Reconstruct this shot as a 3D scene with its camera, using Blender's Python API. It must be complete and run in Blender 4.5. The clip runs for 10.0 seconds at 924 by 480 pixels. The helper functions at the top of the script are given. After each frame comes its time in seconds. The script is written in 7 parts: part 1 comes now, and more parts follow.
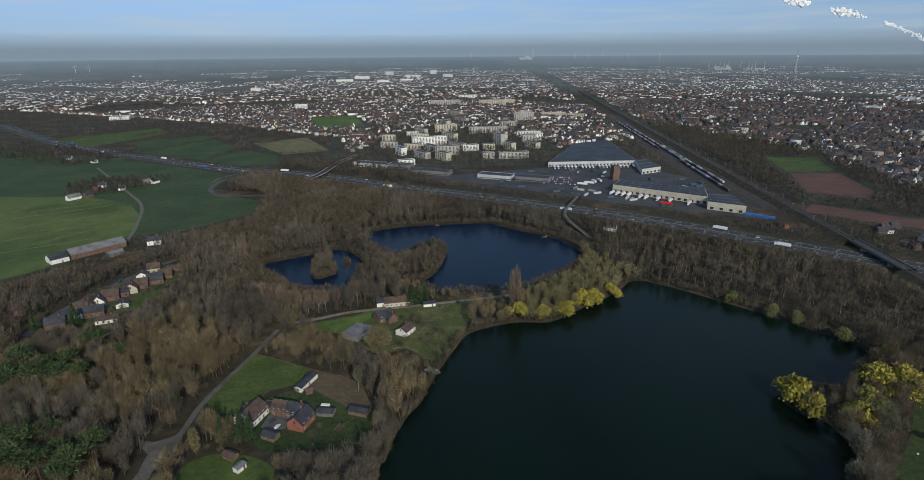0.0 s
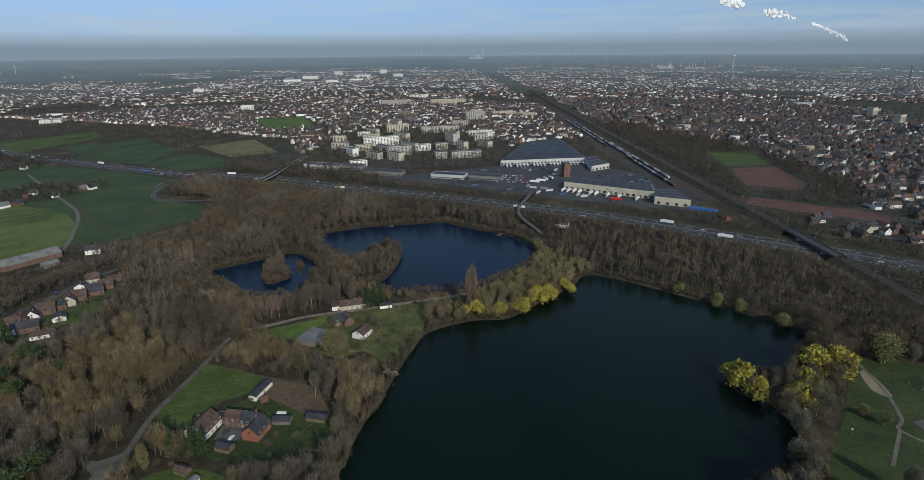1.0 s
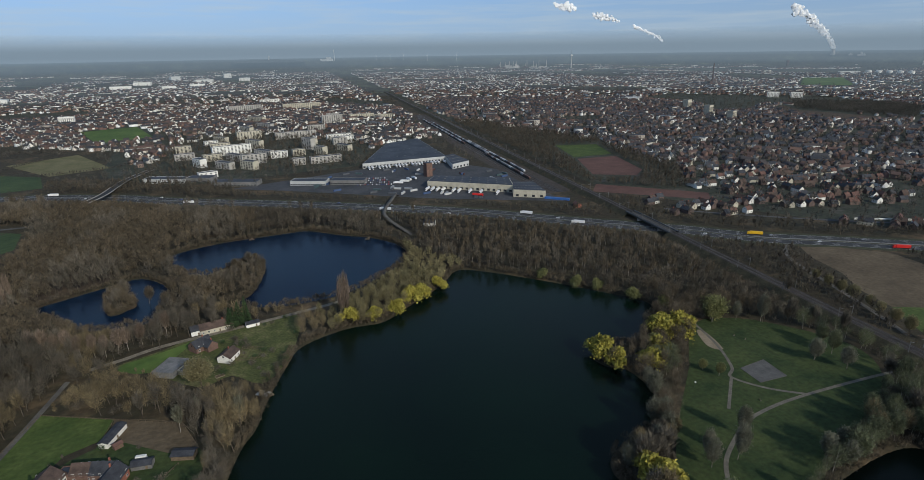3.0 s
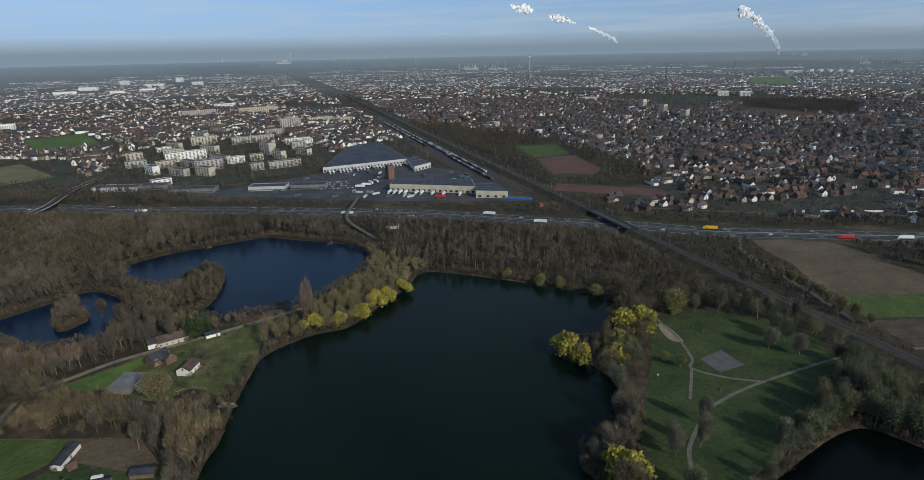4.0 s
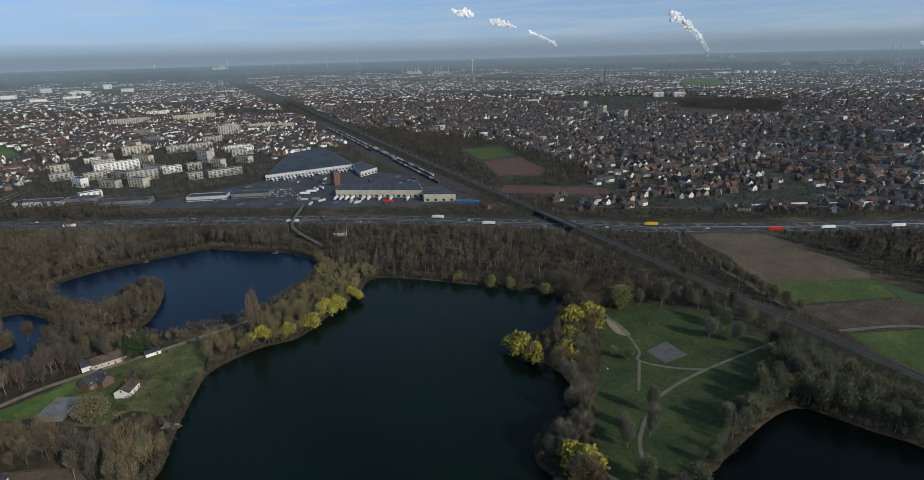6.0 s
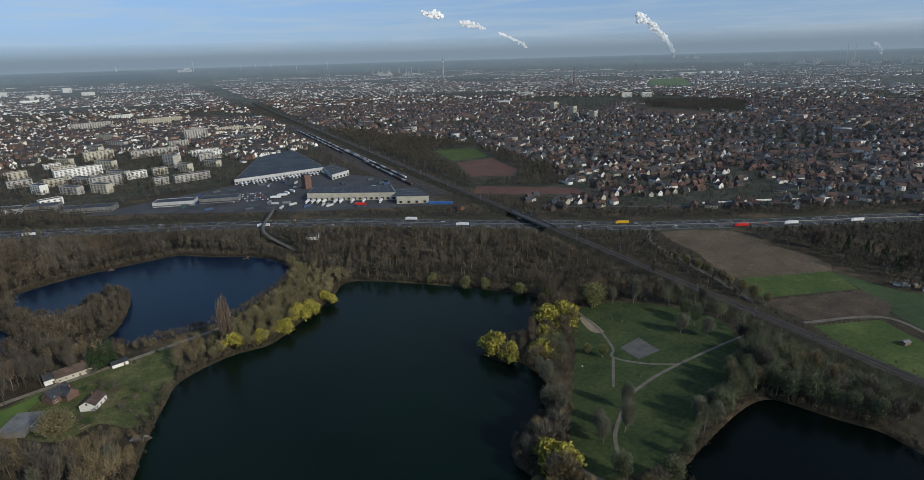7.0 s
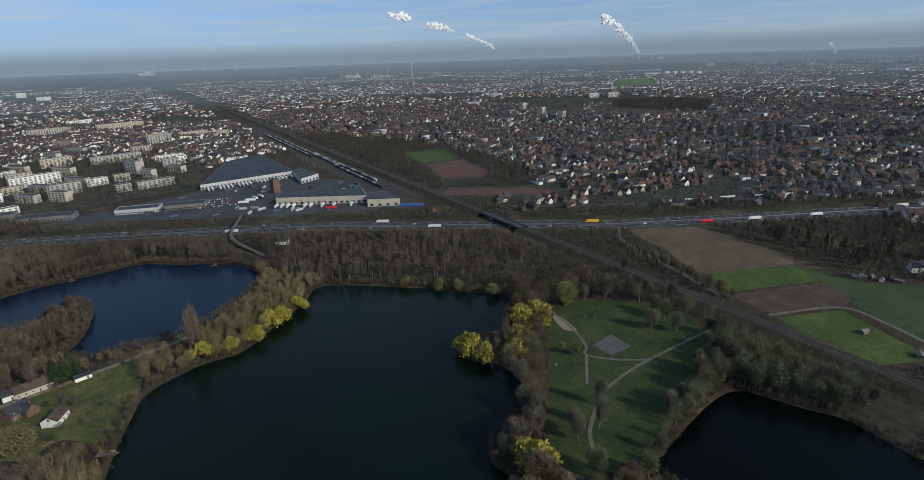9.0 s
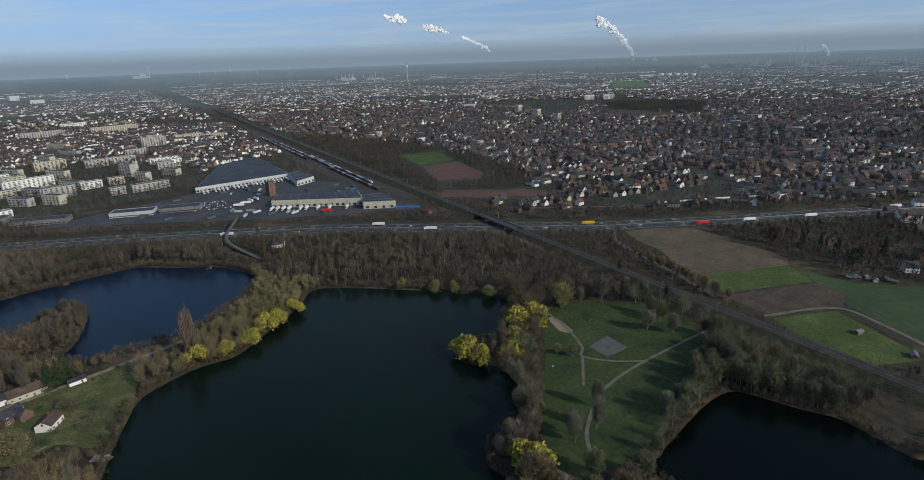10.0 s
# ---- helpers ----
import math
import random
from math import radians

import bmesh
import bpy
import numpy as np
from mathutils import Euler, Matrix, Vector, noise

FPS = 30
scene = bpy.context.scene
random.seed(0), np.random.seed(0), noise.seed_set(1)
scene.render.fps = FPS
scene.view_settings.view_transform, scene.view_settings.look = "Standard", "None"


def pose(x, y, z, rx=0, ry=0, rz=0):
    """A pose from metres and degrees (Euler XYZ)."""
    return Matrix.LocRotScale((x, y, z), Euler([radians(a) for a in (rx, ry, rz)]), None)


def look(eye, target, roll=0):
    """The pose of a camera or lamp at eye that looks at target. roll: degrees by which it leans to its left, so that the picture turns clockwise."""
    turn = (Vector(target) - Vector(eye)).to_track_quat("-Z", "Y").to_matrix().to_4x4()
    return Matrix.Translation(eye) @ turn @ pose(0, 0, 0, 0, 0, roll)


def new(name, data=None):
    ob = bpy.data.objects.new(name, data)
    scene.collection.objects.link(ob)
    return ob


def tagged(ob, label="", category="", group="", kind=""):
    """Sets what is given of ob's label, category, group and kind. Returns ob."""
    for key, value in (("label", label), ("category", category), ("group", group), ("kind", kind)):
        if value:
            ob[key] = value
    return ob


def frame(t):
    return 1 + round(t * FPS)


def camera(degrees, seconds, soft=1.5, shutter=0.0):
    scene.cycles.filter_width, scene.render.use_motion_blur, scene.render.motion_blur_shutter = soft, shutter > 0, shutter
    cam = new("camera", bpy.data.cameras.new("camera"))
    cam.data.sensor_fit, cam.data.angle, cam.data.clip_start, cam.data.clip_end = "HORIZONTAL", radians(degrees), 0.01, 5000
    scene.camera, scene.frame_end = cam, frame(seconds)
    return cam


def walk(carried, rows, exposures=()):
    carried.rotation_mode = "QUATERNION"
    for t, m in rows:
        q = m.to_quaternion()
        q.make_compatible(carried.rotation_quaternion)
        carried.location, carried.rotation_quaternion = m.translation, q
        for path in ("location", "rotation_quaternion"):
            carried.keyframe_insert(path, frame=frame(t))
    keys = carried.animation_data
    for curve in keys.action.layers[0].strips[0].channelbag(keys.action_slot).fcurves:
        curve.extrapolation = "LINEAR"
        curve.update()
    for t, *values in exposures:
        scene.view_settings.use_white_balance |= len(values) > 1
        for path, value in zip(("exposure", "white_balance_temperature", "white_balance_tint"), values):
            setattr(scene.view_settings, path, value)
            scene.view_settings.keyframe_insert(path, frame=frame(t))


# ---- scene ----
cam = camera(79.47, 10.0, soft=0.5)
EYE_HEIGHT = 195.0
# seconds, yaw, pitch, roll: the camera hovers and turns to its right
TURNS = [
    (0, 0.08, -18.69, -0.45),
    (0.5, -1.24, -18.72, -0.46),
    (1, -4.81, -18.77, -0.46),
    (1.5, -8.69, -18.79, -0.68),
    (2, -13.22, -18.78, -0.76),
    (2.5, -16.33, -18.80, -0.79),
    (4, -22.93, -18.68, -1.21),
    (4.5, -23.65, -18.61, -1.27),
    (5, -24.51, -18.51, -1.37),
    (5.5, -26.25, -18.47, -1.29),
    (6, -28.43, -18.44, -1.51),
    (7.5, -32.31, -18.35, -1.73),
    (8, -33.32, -18.35, -1.89),
    (8.5, -33.86, -18.33, -1.92),
    (9, -34.28, -18.30, -1.94),
    (9.5, -34.51, -18.27, -1.99),
    (10, -34.72, -18.10, -2.00),
]
walk(cam, [(t, pose(0, 0, EYE_HEIGHT, 0, 0, yaw) @ pose(0, 0, 0, 90 + pitch, 0, 0) @ pose(0, 0, 0, 0, 0, roll)) for t, yaw, pitch, roll in TURNS], [(0, 0.0, 6450, 5), (10, 0.0, 6450, 5)])

# ---- light ----
SUN_ELEVATION, SUN_AZIMUTH = 28.0, 160.0          # degrees, azimuth clockwise from +y
sky_world = bpy.data.worlds.new("sky")
scene.world = sky_world
sky_world.use_nodes = True
wt = sky_world.node_tree
wt.nodes.clear()


def wnode(kind, **values):
    n = wt.nodes.new(kind)
    for key, value in values.items():
        n.inputs[key].default_value = value
    return n


w_out = wnode("ShaderNodeOutputWorld")
w_bg = wnode("ShaderNodeBackground", Strength=0.125)
w_sky = wt.nodes.new("ShaderNodeTexSky")
w_sky.sky_type = "NISHITA"
w_sky.sun_disc = False
w_sky.sun_elevation = radians(SUN_ELEVATION)
w_sky.sun_rotation = radians(SUN_AZIMUTH)
w_sky.altitude = 200
w_sky.air_density, w_sky.dust_density, w_sky.ozone_density = 1.0, 1.0, 1.2
w_tc = wt.nodes.new("ShaderNodeTexCoord")
w_sep = wt.nodes.new("ShaderNodeSeparateXYZ")
w_com = wt.nodes.new("ShaderNodeCombineXYZ")
# clear sky of the height a little above the haze
w_lift = wt.nodes.new("ShaderNodeMath")
w_lift.operation = "MULTIPLY_ADD"
w_lift.use_clamp = True
w_lift.inputs[1].default_value, w_lift.inputs[2].default_value = 0.85, 0.30
wt.links.new(w_tc.outputs["Generated"], w_sep.inputs[0])
wt.links.new(w_sep.outputs["X"], w_com.inputs["X"])
wt.links.new(w_sep.outputs["Y"], w_com.inputs["Y"])
wt.links.new(w_sep.outputs["Z"], w_lift.inputs[0])
wt.links.new(w_lift.outputs[0], w_com.inputs["Z"])
wt.links.new(w_com.outputs[0], w_sky.inputs["Vector"])
# grey-blue haze low over the horizon
w_low = wt.nodes.new("ShaderNodeMapRange")
w_low.interpolation_type = "SMOOTHSTEP"
w_low.inputs["From Min"].default_value, w_low.inputs["From Max"].default_value = -0.05, 0.11
wt.links.new(w_sep.outputs["Z"], w_low.inputs["Value"])
w_haze = wt.nodes.new("ShaderNodeMixRGB")
w_haze.inputs["Color1"].default_value = (2.75, 3.15, 3.5, 1)
wt.links.new(w_low.outputs[0], w_haze.inputs["Fac"])
w_gain = wt.nodes.new("ShaderNodeVectorMath")
w_gain.operation = "SCALE"
w_gain.inputs["Scale"].default_value = 1.5
wt.links.new(w_sky.outputs["Color"], w_gain.inputs[0])
wt.links.new(w_gain.outputs[0], w_haze.inputs["Color2"])
# thin streaks of high cloud, drawn out along the horizon
w_map = wt.nodes.new("ShaderNodeMapping")
w_map.inputs["Scale"].default_value = (2.2, 2.2, 30.0)
w_map.inputs["Rotation"].default_value = (0.02, 0.03, 0.4)
w_noise = wnode("ShaderNodeTexNoise", Scale=2.3, Detail=7.0, Roughness=0.6)
w_ramp = wt.nodes.new("ShaderNodeValToRGB")
w_ramp.color_ramp.elements[0].position, w_ramp.color_ramp.elements[0].color = 0.45, (0, 0, 0, 1)
w_ramp.color_ramp.elements[1].position, w_ramp.color_ramp.elements[1].color = 0.72, (1, 1, 1, 1)
w_mul = wt.nodes.new("ShaderNodeMath")
w_mul.operation = "MULTIPLY"
w_mul.inputs[1].default_value = 0.5
w_mix = wt.nodes.new("ShaderNodeMixRGB")
w_mix.inputs["Color2"].default_value = (3.9, 4.4, 4.9, 1)
wt.links.new(w_tc.outputs["Generated"], w_map.inputs["Vector"])
wt.links.new(w_map.outputs[0], w_noise.inputs["Vector"])
wt.links.new(w_noise.outputs["Fac"], w_ramp.inputs[0])
wt.links.new(w_ramp.outputs["Color"], w_mul.inputs[0])
wt.links.new(w_mul.outputs[0], w_mix.inputs["Fac"])
wt.links.new(w_haze.outputs[0], w_mix.inputs["Color1"])
wt.links.new(w_mix.outputs[0], w_bg.inputs["Color"])
wt.links.new(w_bg.outputs[0], w_out.inputs["Surface"])

sun = new("sun", bpy.data.lights.new("sun", "SUN"))
sun.data.energy, sun.data.angle, sun.data.color = 2.7, radians(0.6), (1.0, 0.92, 0.80)
az, el = radians(SUN_AZIMUTH), radians(SUN_ELEVATION)
sun.matrix_world = look((0, 0, 300), (-math.sin(az) * 1000 * math.cos(el), -math.cos(az) * 1000 * math.cos(el), 300 - 1000 * math.sin(el)))


# ---- materials ----
def surface(name, a, b, size=10.0, rough=0.9, fine=0.0, bump=0.0, island=0.0, metal=0.0, third=None, per_object=False):
    """Two (or three) colours blended by noise of that size in metres, a finer grain, and a spread from piece to piece."""
    m = bpy.data.materials.new(name)
    m.use_nodes = True
    nt = m.node_tree
    bsdf = nt.nodes["Principled BSDF"]
    bsdf.inputs["Roughness"].default_value = rough
    bsdf.inputs["Metallic"].default_value = metal
    bsdf.inputs["Specular IOR Level"].default_value = 0.3
    geo = nt.nodes.new("ShaderNodeNewGeometry")
    n1 = nt.nodes.new("ShaderNodeTexNoise")
    n1.inputs["Scale"].default_value = 1.0 / size
    n1.inputs["Detail"].default_value = 6.0
    n1.inputs["Roughness"].default_value = 0.62
    nt.links.new(geo.outputs["Position"], n1.inputs["Vector"])
    ramp = nt.nodes.new("ShaderNodeValToRGB")
    e = ramp.color_ramp.elements
    e[0].position, e[0].color = 0.34, (*a, 1)
    e[1].position, e[1].color = 0.66, (*b, 1)
    if third:
        k = e.new(0.52)
        k.color = (*third, 1)
    nt.links.new(n1.outputs["Fac"], ramp.inputs[0])
    colour = ramp.outputs["Color"]
    if fine:
        n2 = nt.nodes.new("ShaderNodeTexNoise")
        n2.inputs["Scale"].default_value = 9.0 / size
        n2.inputs["Detail"].default_value = 4.0
        nt.links.new(geo.outputs["Position"], n2.inputs["Vector"])
        rng = nt.nodes.new("ShaderNodeMapRange")
        rng.inputs["From Min"].default_value, rng.inputs["From Max"].default_value = 0.3, 0.7
        rng.inputs["To Min"].default_value, rng.inputs["To Max"].default_value = 1 - fine, 1 + fine
        nt.links.new(n2.outputs["Fac"], rng.inputs["Value"])
        mul = nt.nodes.new("ShaderNodeVectorMath")
        mul.operation = "SCALE"
        nt.links.new(colour, mul.inputs[0])
        nt.links.new(rng.outputs[0], mul.inputs["Scale"])
        colour = mul.outputs[0]
        if bump:
            bp = nt.nodes.new("ShaderNodeBump")
            bp.inputs["Strength"].default_value = bump
            bp.inputs["Distance"].default_value = size / 18.0
            nt.links.new(n2.outputs["Fac"], bp.inputs["Height"])
            nt.links.new(bp.outputs[0], bsdf.inputs["Normal"])
    if island:
        rng2 = nt.nodes.new("ShaderNodeMapRange")
        rng2.inputs["To Min"].default_value, rng2.inputs["To Max"].default_value = 1 - island, 1 + island
        if per_object:
            info = nt.nodes.new("ShaderNodeObjectInfo")
            nt.links.new(info.outputs["Random"], rng2.inputs["Value"])
        else:
            nt.links.new(geo.outputs["Random Per Island"], rng2.inputs["Value"])
        mul2 = nt.nodes.new("ShaderNodeVectorMath")
        mul2.operation = "SCALE"
        nt.links.new(colour, mul2.inputs[0])
        nt.links.new(rng2.outputs[0], mul2.inputs["Scale"])
        colour = mul2.outputs[0]
    nt.links.new(colour, bsdf.inputs["Base Color"])
    return m


def palette(name, colours, rough=0.85, per_object=False, stain=0.2):
    """One of the colours for each piece, a little weathered."""
    m = bpy.data.materials.new(name)
    m.use_nodes = True
    nt = m.node_tree
    bsdf = nt.nodes["Principled BSDF"]
    bsdf.inputs["Roughness"].default_value = rough
    ramp = nt.nodes.new("ShaderNodeValToRGB")
    ramp.color_ramp.interpolation = "CONSTANT"
    e = ramp.color_ramp.elements
    while len(e) < len(colours):
        e.new(0.5)
    for i, c in enumerate(colours):
        e[i].position = i / len(colours)
    for i, c in enumerate(colours):
        e[i].color = (*c, 1)
    geo = nt.nodes.new("ShaderNodeNewGeometry")
    if per_object:
        info = nt.nodes.new("ShaderNodeObjectInfo")
        nt.links.new(info.outputs["Random"], ramp.inputs[0])
    else:
        nt.links.new(geo.outputs["Random Per Island"], ramp.inputs[0])
    n = nt.nodes.new("ShaderNodeTexNoise")
    n.inputs["Scale"].default_value, n.inputs["Detail"].default_value = 0.5, 5.0
    nt.links.new(geo.outputs["Position"], n.inputs["Vector"])
    rng = nt.nodes.new("ShaderNodeMapRange")
    rng.inputs["To Min"].default_value, rng.inputs["To Max"].default_value = 1 - stain, 1 + stain
    nt.links.new(n.outputs["Fac"], rng.inputs["Value"])
    mul = nt.nodes.new("ShaderNodeVectorMath")
    mul.operation = "SCALE"
    nt.links.new(ramp.outputs["Color"], mul.inputs[0])
    nt.links.new(rng.outputs[0], mul.inputs["Scale"])
    nt.links.new(mul.outputs[0], bsdf.inputs["Base Color"])
    return m


M_GROUND = surface("leaf_litter_ground", (0.042, 0.031, 0.018), (0.098, 0.068, 0.038), 55, 0.95, 0.35, 0.4, third=(0.034, 0.03, 0.017))
M_GRASS = surface("meadow_grass", (0.038, 0.064, 0.014), (0.078, 0.104, 0.026), 26, 0.95, 0.22, 0.3, third=(0.055, 0.08, 0.018))
M_LAWN = surface("park_lawn", (0.019, 0.036, 0.011), (0.05, 0.066, 0.02), 24, 0.95, 0.25, 0.3)
M_ROUGH = surface("rough_meadow", (0.038, 0.052, 0.018), (0.1, 0.092, 0.04), 16, 0.95, 0.3, 0.4)
M_CROP = surface("winter_crop", (0.05, 0.09, 0.02), (0.105, 0.15, 0.035), 70, 0.95, 0.14, 0.2, third=(0.072, 0.115, 0.026))
M_CROP_DARK = surface("dark_winter_crop", (0.026, 0.048, 0.018), (0.05, 0.075, 0.027), 60, 0.95, 0.15, 0.2)
M_SOIL = surface("bare_soil", (0.073, 0.054, 0.033), (0.127, 0.096, 0.06), 30, 0.95, 0.2, 0.4)
M_FALLOW = surface("fallow_weeds", (0.045, 0.033, 0.024), (0.085, 0.062, 0.04), 14, 0.95, 0.3, 0.5)
M_STUBBLE = surface("dry_grass", (0.10, 0.095, 0.04), (0.16, 0.14, 0.07), 30, 0.95, 0.2)
M_PLAIN = surface("far_fields", (0.04, 0.04, 0.034), (0.1, 0.108, 0.066), 130, 0.95, 0.35, third=(0.062, 0.06, 0.046))
M_ASH = surface("red_ash", (0.085, 0.044, 0.036), (0.13, 0.068, 0.053), 25, 0.95, 0.12)
M_ASPHALT = surface("asphalt", (0.026, 0.027, 0.03), (0.05, 0.05, 0.053), 22, 0.85, 0.18)
M_YARD = surface("paved_yard", (0.036, 0.038, 0.042), (0.07, 0.07, 0.074), 40, 0.85, 0.2)
M_GRAVEL = surface("gravel_path", (0.1, 0.09, 0.072), (0.16, 0.142, 0.115), 6, 0.95, 0.2)
M_SAND = surface("sand", (0.19, 0.15, 0.10), (0.27, 0.22, 0.16), 7, 0.95, 0.15)
M_BALLAST = surface("track_ballast", (0.036, 0.03, 0.026), (0.072, 0.058, 0.048), 9, 0.95, 0.3)
M_RAIL = surface("rail_steel", (0.1, 0.085, 0.075), (0.18, 0.16, 0.15), 5, 0.4, metal=0.8)
M_SLEEPER = surface("concrete_sleeper", (0.05, 0.043, 0.038), (0.088, 0.076, 0.067), 4, 0.9)
M_CONCRETE = surface("concrete", (0.28, 0.27, 0.25), (0.42, 0.40, 0.37), 8, 0.9, 0.15)
M_PAINT_WHITE = surface("road_paint", (0.6, 0.6, 0.58), (0.78, 0.78, 0.75), 3, 0.8)
M_STEEL = surface("galvanised_steel", (0.13, 0.13, 0.13), (0.22, 0.22, 0.22), 3, 0.5, metal=0.6)
M_BARK = surface("bark", (0.055, 0.043, 0.032), (0.12, 0.098, 0.075), 2, 0.95, 0.3)
M_BARK_PALE = surface("pale_bark", (0.16, 0.14, 0.12), (0.30, 0.27, 0.23), 3, 0.95, 0.3)
M_TWIG = surface("bare_twigs", (0.113, 0.092, 0.053), (0.235, 0.183, 0.102), 42, 0.95, 0.32, island=0.35, third=(0.168, 0.132, 0.075))
M_TWIG_GREY = surface("grey_twigs", (0.07, 0.062, 0.048), (0.142, 0.122, 0.094), 38, 0.95, 0.32, island=0.35)
M_TWIG_RED = surface("reddish_twigs", (0.10, 0.075, 0.058), (0.175, 0.135, 0.105), 25, 0.95, 0.2, island=0.35)
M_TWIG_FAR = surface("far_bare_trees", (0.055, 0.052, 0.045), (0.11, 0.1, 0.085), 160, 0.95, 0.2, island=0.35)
M_BUD = surface("budding_leaves", (0.10, 0.105, 0.04), (0.19, 0.185, 0.075), 14, 0.9, 0.2, island=0.35)
M_WILLOW = surface("willow_leaves", (0.2, 0.185, 0.035), (0.37, 0.315, 0.06), 5, 0.85, 0.25, island=0.3)
M_NEEDLE = surface("conifer_needles", (0.016, 0.033, 0.014), (0.04, 0.068, 0.026), 9, 0.9, 0.2, island=0.35)
M_PINE = surface("pine_needles", (0.026, 0.046, 0.018), (0.07, 0.095, 0.036), 9, 0.9, 0.2, island=0.35)
M_BUD_GREY = surface("grey_green_buds", (0.07, 0.08, 0.045), (0.13, 0.14, 0.075), 14, 0.9, 0.2, island=0.35)
M_VERGE = surface("verge_grass", (0.03, 0.034, 0.018), (0.062, 0.062, 0.032), 18, 0.95, 0.3)
M_LANE_PALE = surface("pale_dirt_lane", (0.145, 0.125, 0.095), (0.235, 0.2, 0.155), 5, 0.95, 0.25)
M_LANE = surface("worn_lane", (0.075, 0.068, 0.06), (0.13, 0.12, 0.105), 9, 0.95, 0.25)
M_BUSH = surface("tan_budding_bushes", (0.12, 0.107, 0.054), (0.22, 0.188, 0.098), 16, 0.9, 0.2, island=0.35)
M_COURT = surface("court_gravel", (0.075, 0.073, 0.07), (0.115, 0.11, 0.104), 5, 0.95, 0.15)
M_BRICK_DULL = surface("dull_brick_wall", (0.105, 0.066, 0.055), (0.17, 0.105, 0.083), 3, 0.9, 0.2)
M_WAGON = palette("wagon_paint", [(0.36, 0.36, 0.37), (0.09, 0.05, 0.04), (0.1, 0.11, 0.12), (0.5, 0.5, 0.49), (0.2, 0.2, 0.2)], 0.7, True)
# twigs darkened to carry cloud shade in their colour
M_TWIG_DARK = surface("shaded_bare_twigs", (0.038, 0.035, 0.032), (0.076, 0.067, 0.057), 38, 0.95, 0.32, island=0.35)
M_STREET = surface("street_asphalt", (0.06, 0.06, 0.062), (0.1, 0.098, 0.096), 12, 0.9, 0.2)
M_BUD_SILVER = surface("silvery_buds", (0.085, 0.085, 0.06), (0.165, 0.16, 0.115), 12, 0.9, 0.2, island=0.35)
# brown twigs with the cloud shade before the motorway painted in
M_TWIG_SHADED = surface("cloud_shaded_brown_twigs", (0.05, 0.044, 0.034), (0.098, 0.082, 0.061), 38, 0.95, 0.32, island=0.3)
M_TWIG_MID = surface("olive_brown_twigs", (0.07, 0.059, 0.041), (0.135, 0.109, 0.074), 38, 0.95, 0.32, island=0.35, third=(0.1, 0.08, 0.054))
M_BRICK_DARK = surface("sooty_brick", (0.06, 0.04, 0.037), (0.1, 0.066, 0.056), 5, 0.9, 0.2)
M_BANK = surface("weedy_bank", (0.03, 0.03, 0.018), (0.07, 0.06, 0.035), 9, 0.95, 0.35, 0.4)
M_TRAMLINE = surface("pale_crop_stripes", (0.1, 0.12, 0.035), (0.15, 0.165, 0.055), 30, 0.95, 0.3)
M_BRICK_TOWN = surface("grey_brown_brick", (0.085, 0.064, 0.058), (0.14, 0.1, 0.087), 4, 0.9, 0.2)
M_MEADOW_PALE = surface("pale_meadow", (0.05, 0.055, 0.02), (0.13, 0.118, 0.052), 15, 0.95, 0.35, 0.3, third=(0.075, 0.085, 0.026))
M_TOWN_GROUND = surface("town_gardens", (0.026, 0.03, 0.024), (0.07, 0.066, 0.055), 38, 0.95, 0.35, third=(0.042, 0.046, 0.03))
M_TWIG_TOWN = surface("town_trees", (0.048, 0.045, 0.038), (0.1, 0.092, 0.078), 70, 0.95, 0.25, island=0.35)
# white cladding, greyed so that its colour holds the cloud shade
M_HALL = surface("shaded_white_cladding", (0.36, 0.37, 0.37), (0.48, 0.48, 0.47), 12, 0.7, 0.08)
# crop colour raised to paint the sun patch on the western field
M_CROP_LIGHT = surface("sunlit_winter_crop", (0.045, 0.07, 0.018), (0.13, 0.135, 0.04), 130, 0.95, 0.12, 0.2, third=(0.085, 0.115, 0.03))
M_CONTAINER = palette("container_paint", [(0.04, 0.07, 0.15), (0.22, 0.23, 0.24), (0.1, 0.045, 0.04), (0.45, 0.45, 0.44), (0.05, 0.08, 0.085), (0.07, 0.075, 0.085)], 0.6, True)
M_EVERGREEN = surface("evergreen_leaves", (0.025, 0.05, 0.02), (0.055, 0.09, 0.03), 9, 0.8, 0.2, island=0.35)
M_BRICK = surface("red_brick_wall", (0.2, 0.075, 0.052), (0.3, 0.12, 0.085), 3, 0.9, 0.2)
M_PLASTER = surface("white_plaster", (0.6, 0.59, 0.55), (0.78, 0.77, 0.73), 5, 0.9, 0.08)
M_CREAM = surface("cream_plaster", (0.36, 0.335, 0.27), (0.48, 0.445, 0.36), 6, 0.9, 0.08)
M_TILE_DARK = surface("dark_roof_tiles", (0.026, 0.028, 0.034), (0.058, 0.06, 0.068), 4, 0.75, 0.2, 0.3)
M_TILE_BROWN = surface("brown_roof_tiles", (0.055, 0.038, 0.031), (0.105, 0.072, 0.058), 4, 0.8, 0.2, 0.3)
M_TILE_RED = surface("red_roof_tiles", (0.09, 0.05, 0.041), (0.145, 0.078, 0.06), 4, 0.8, 0.2, 0.3)
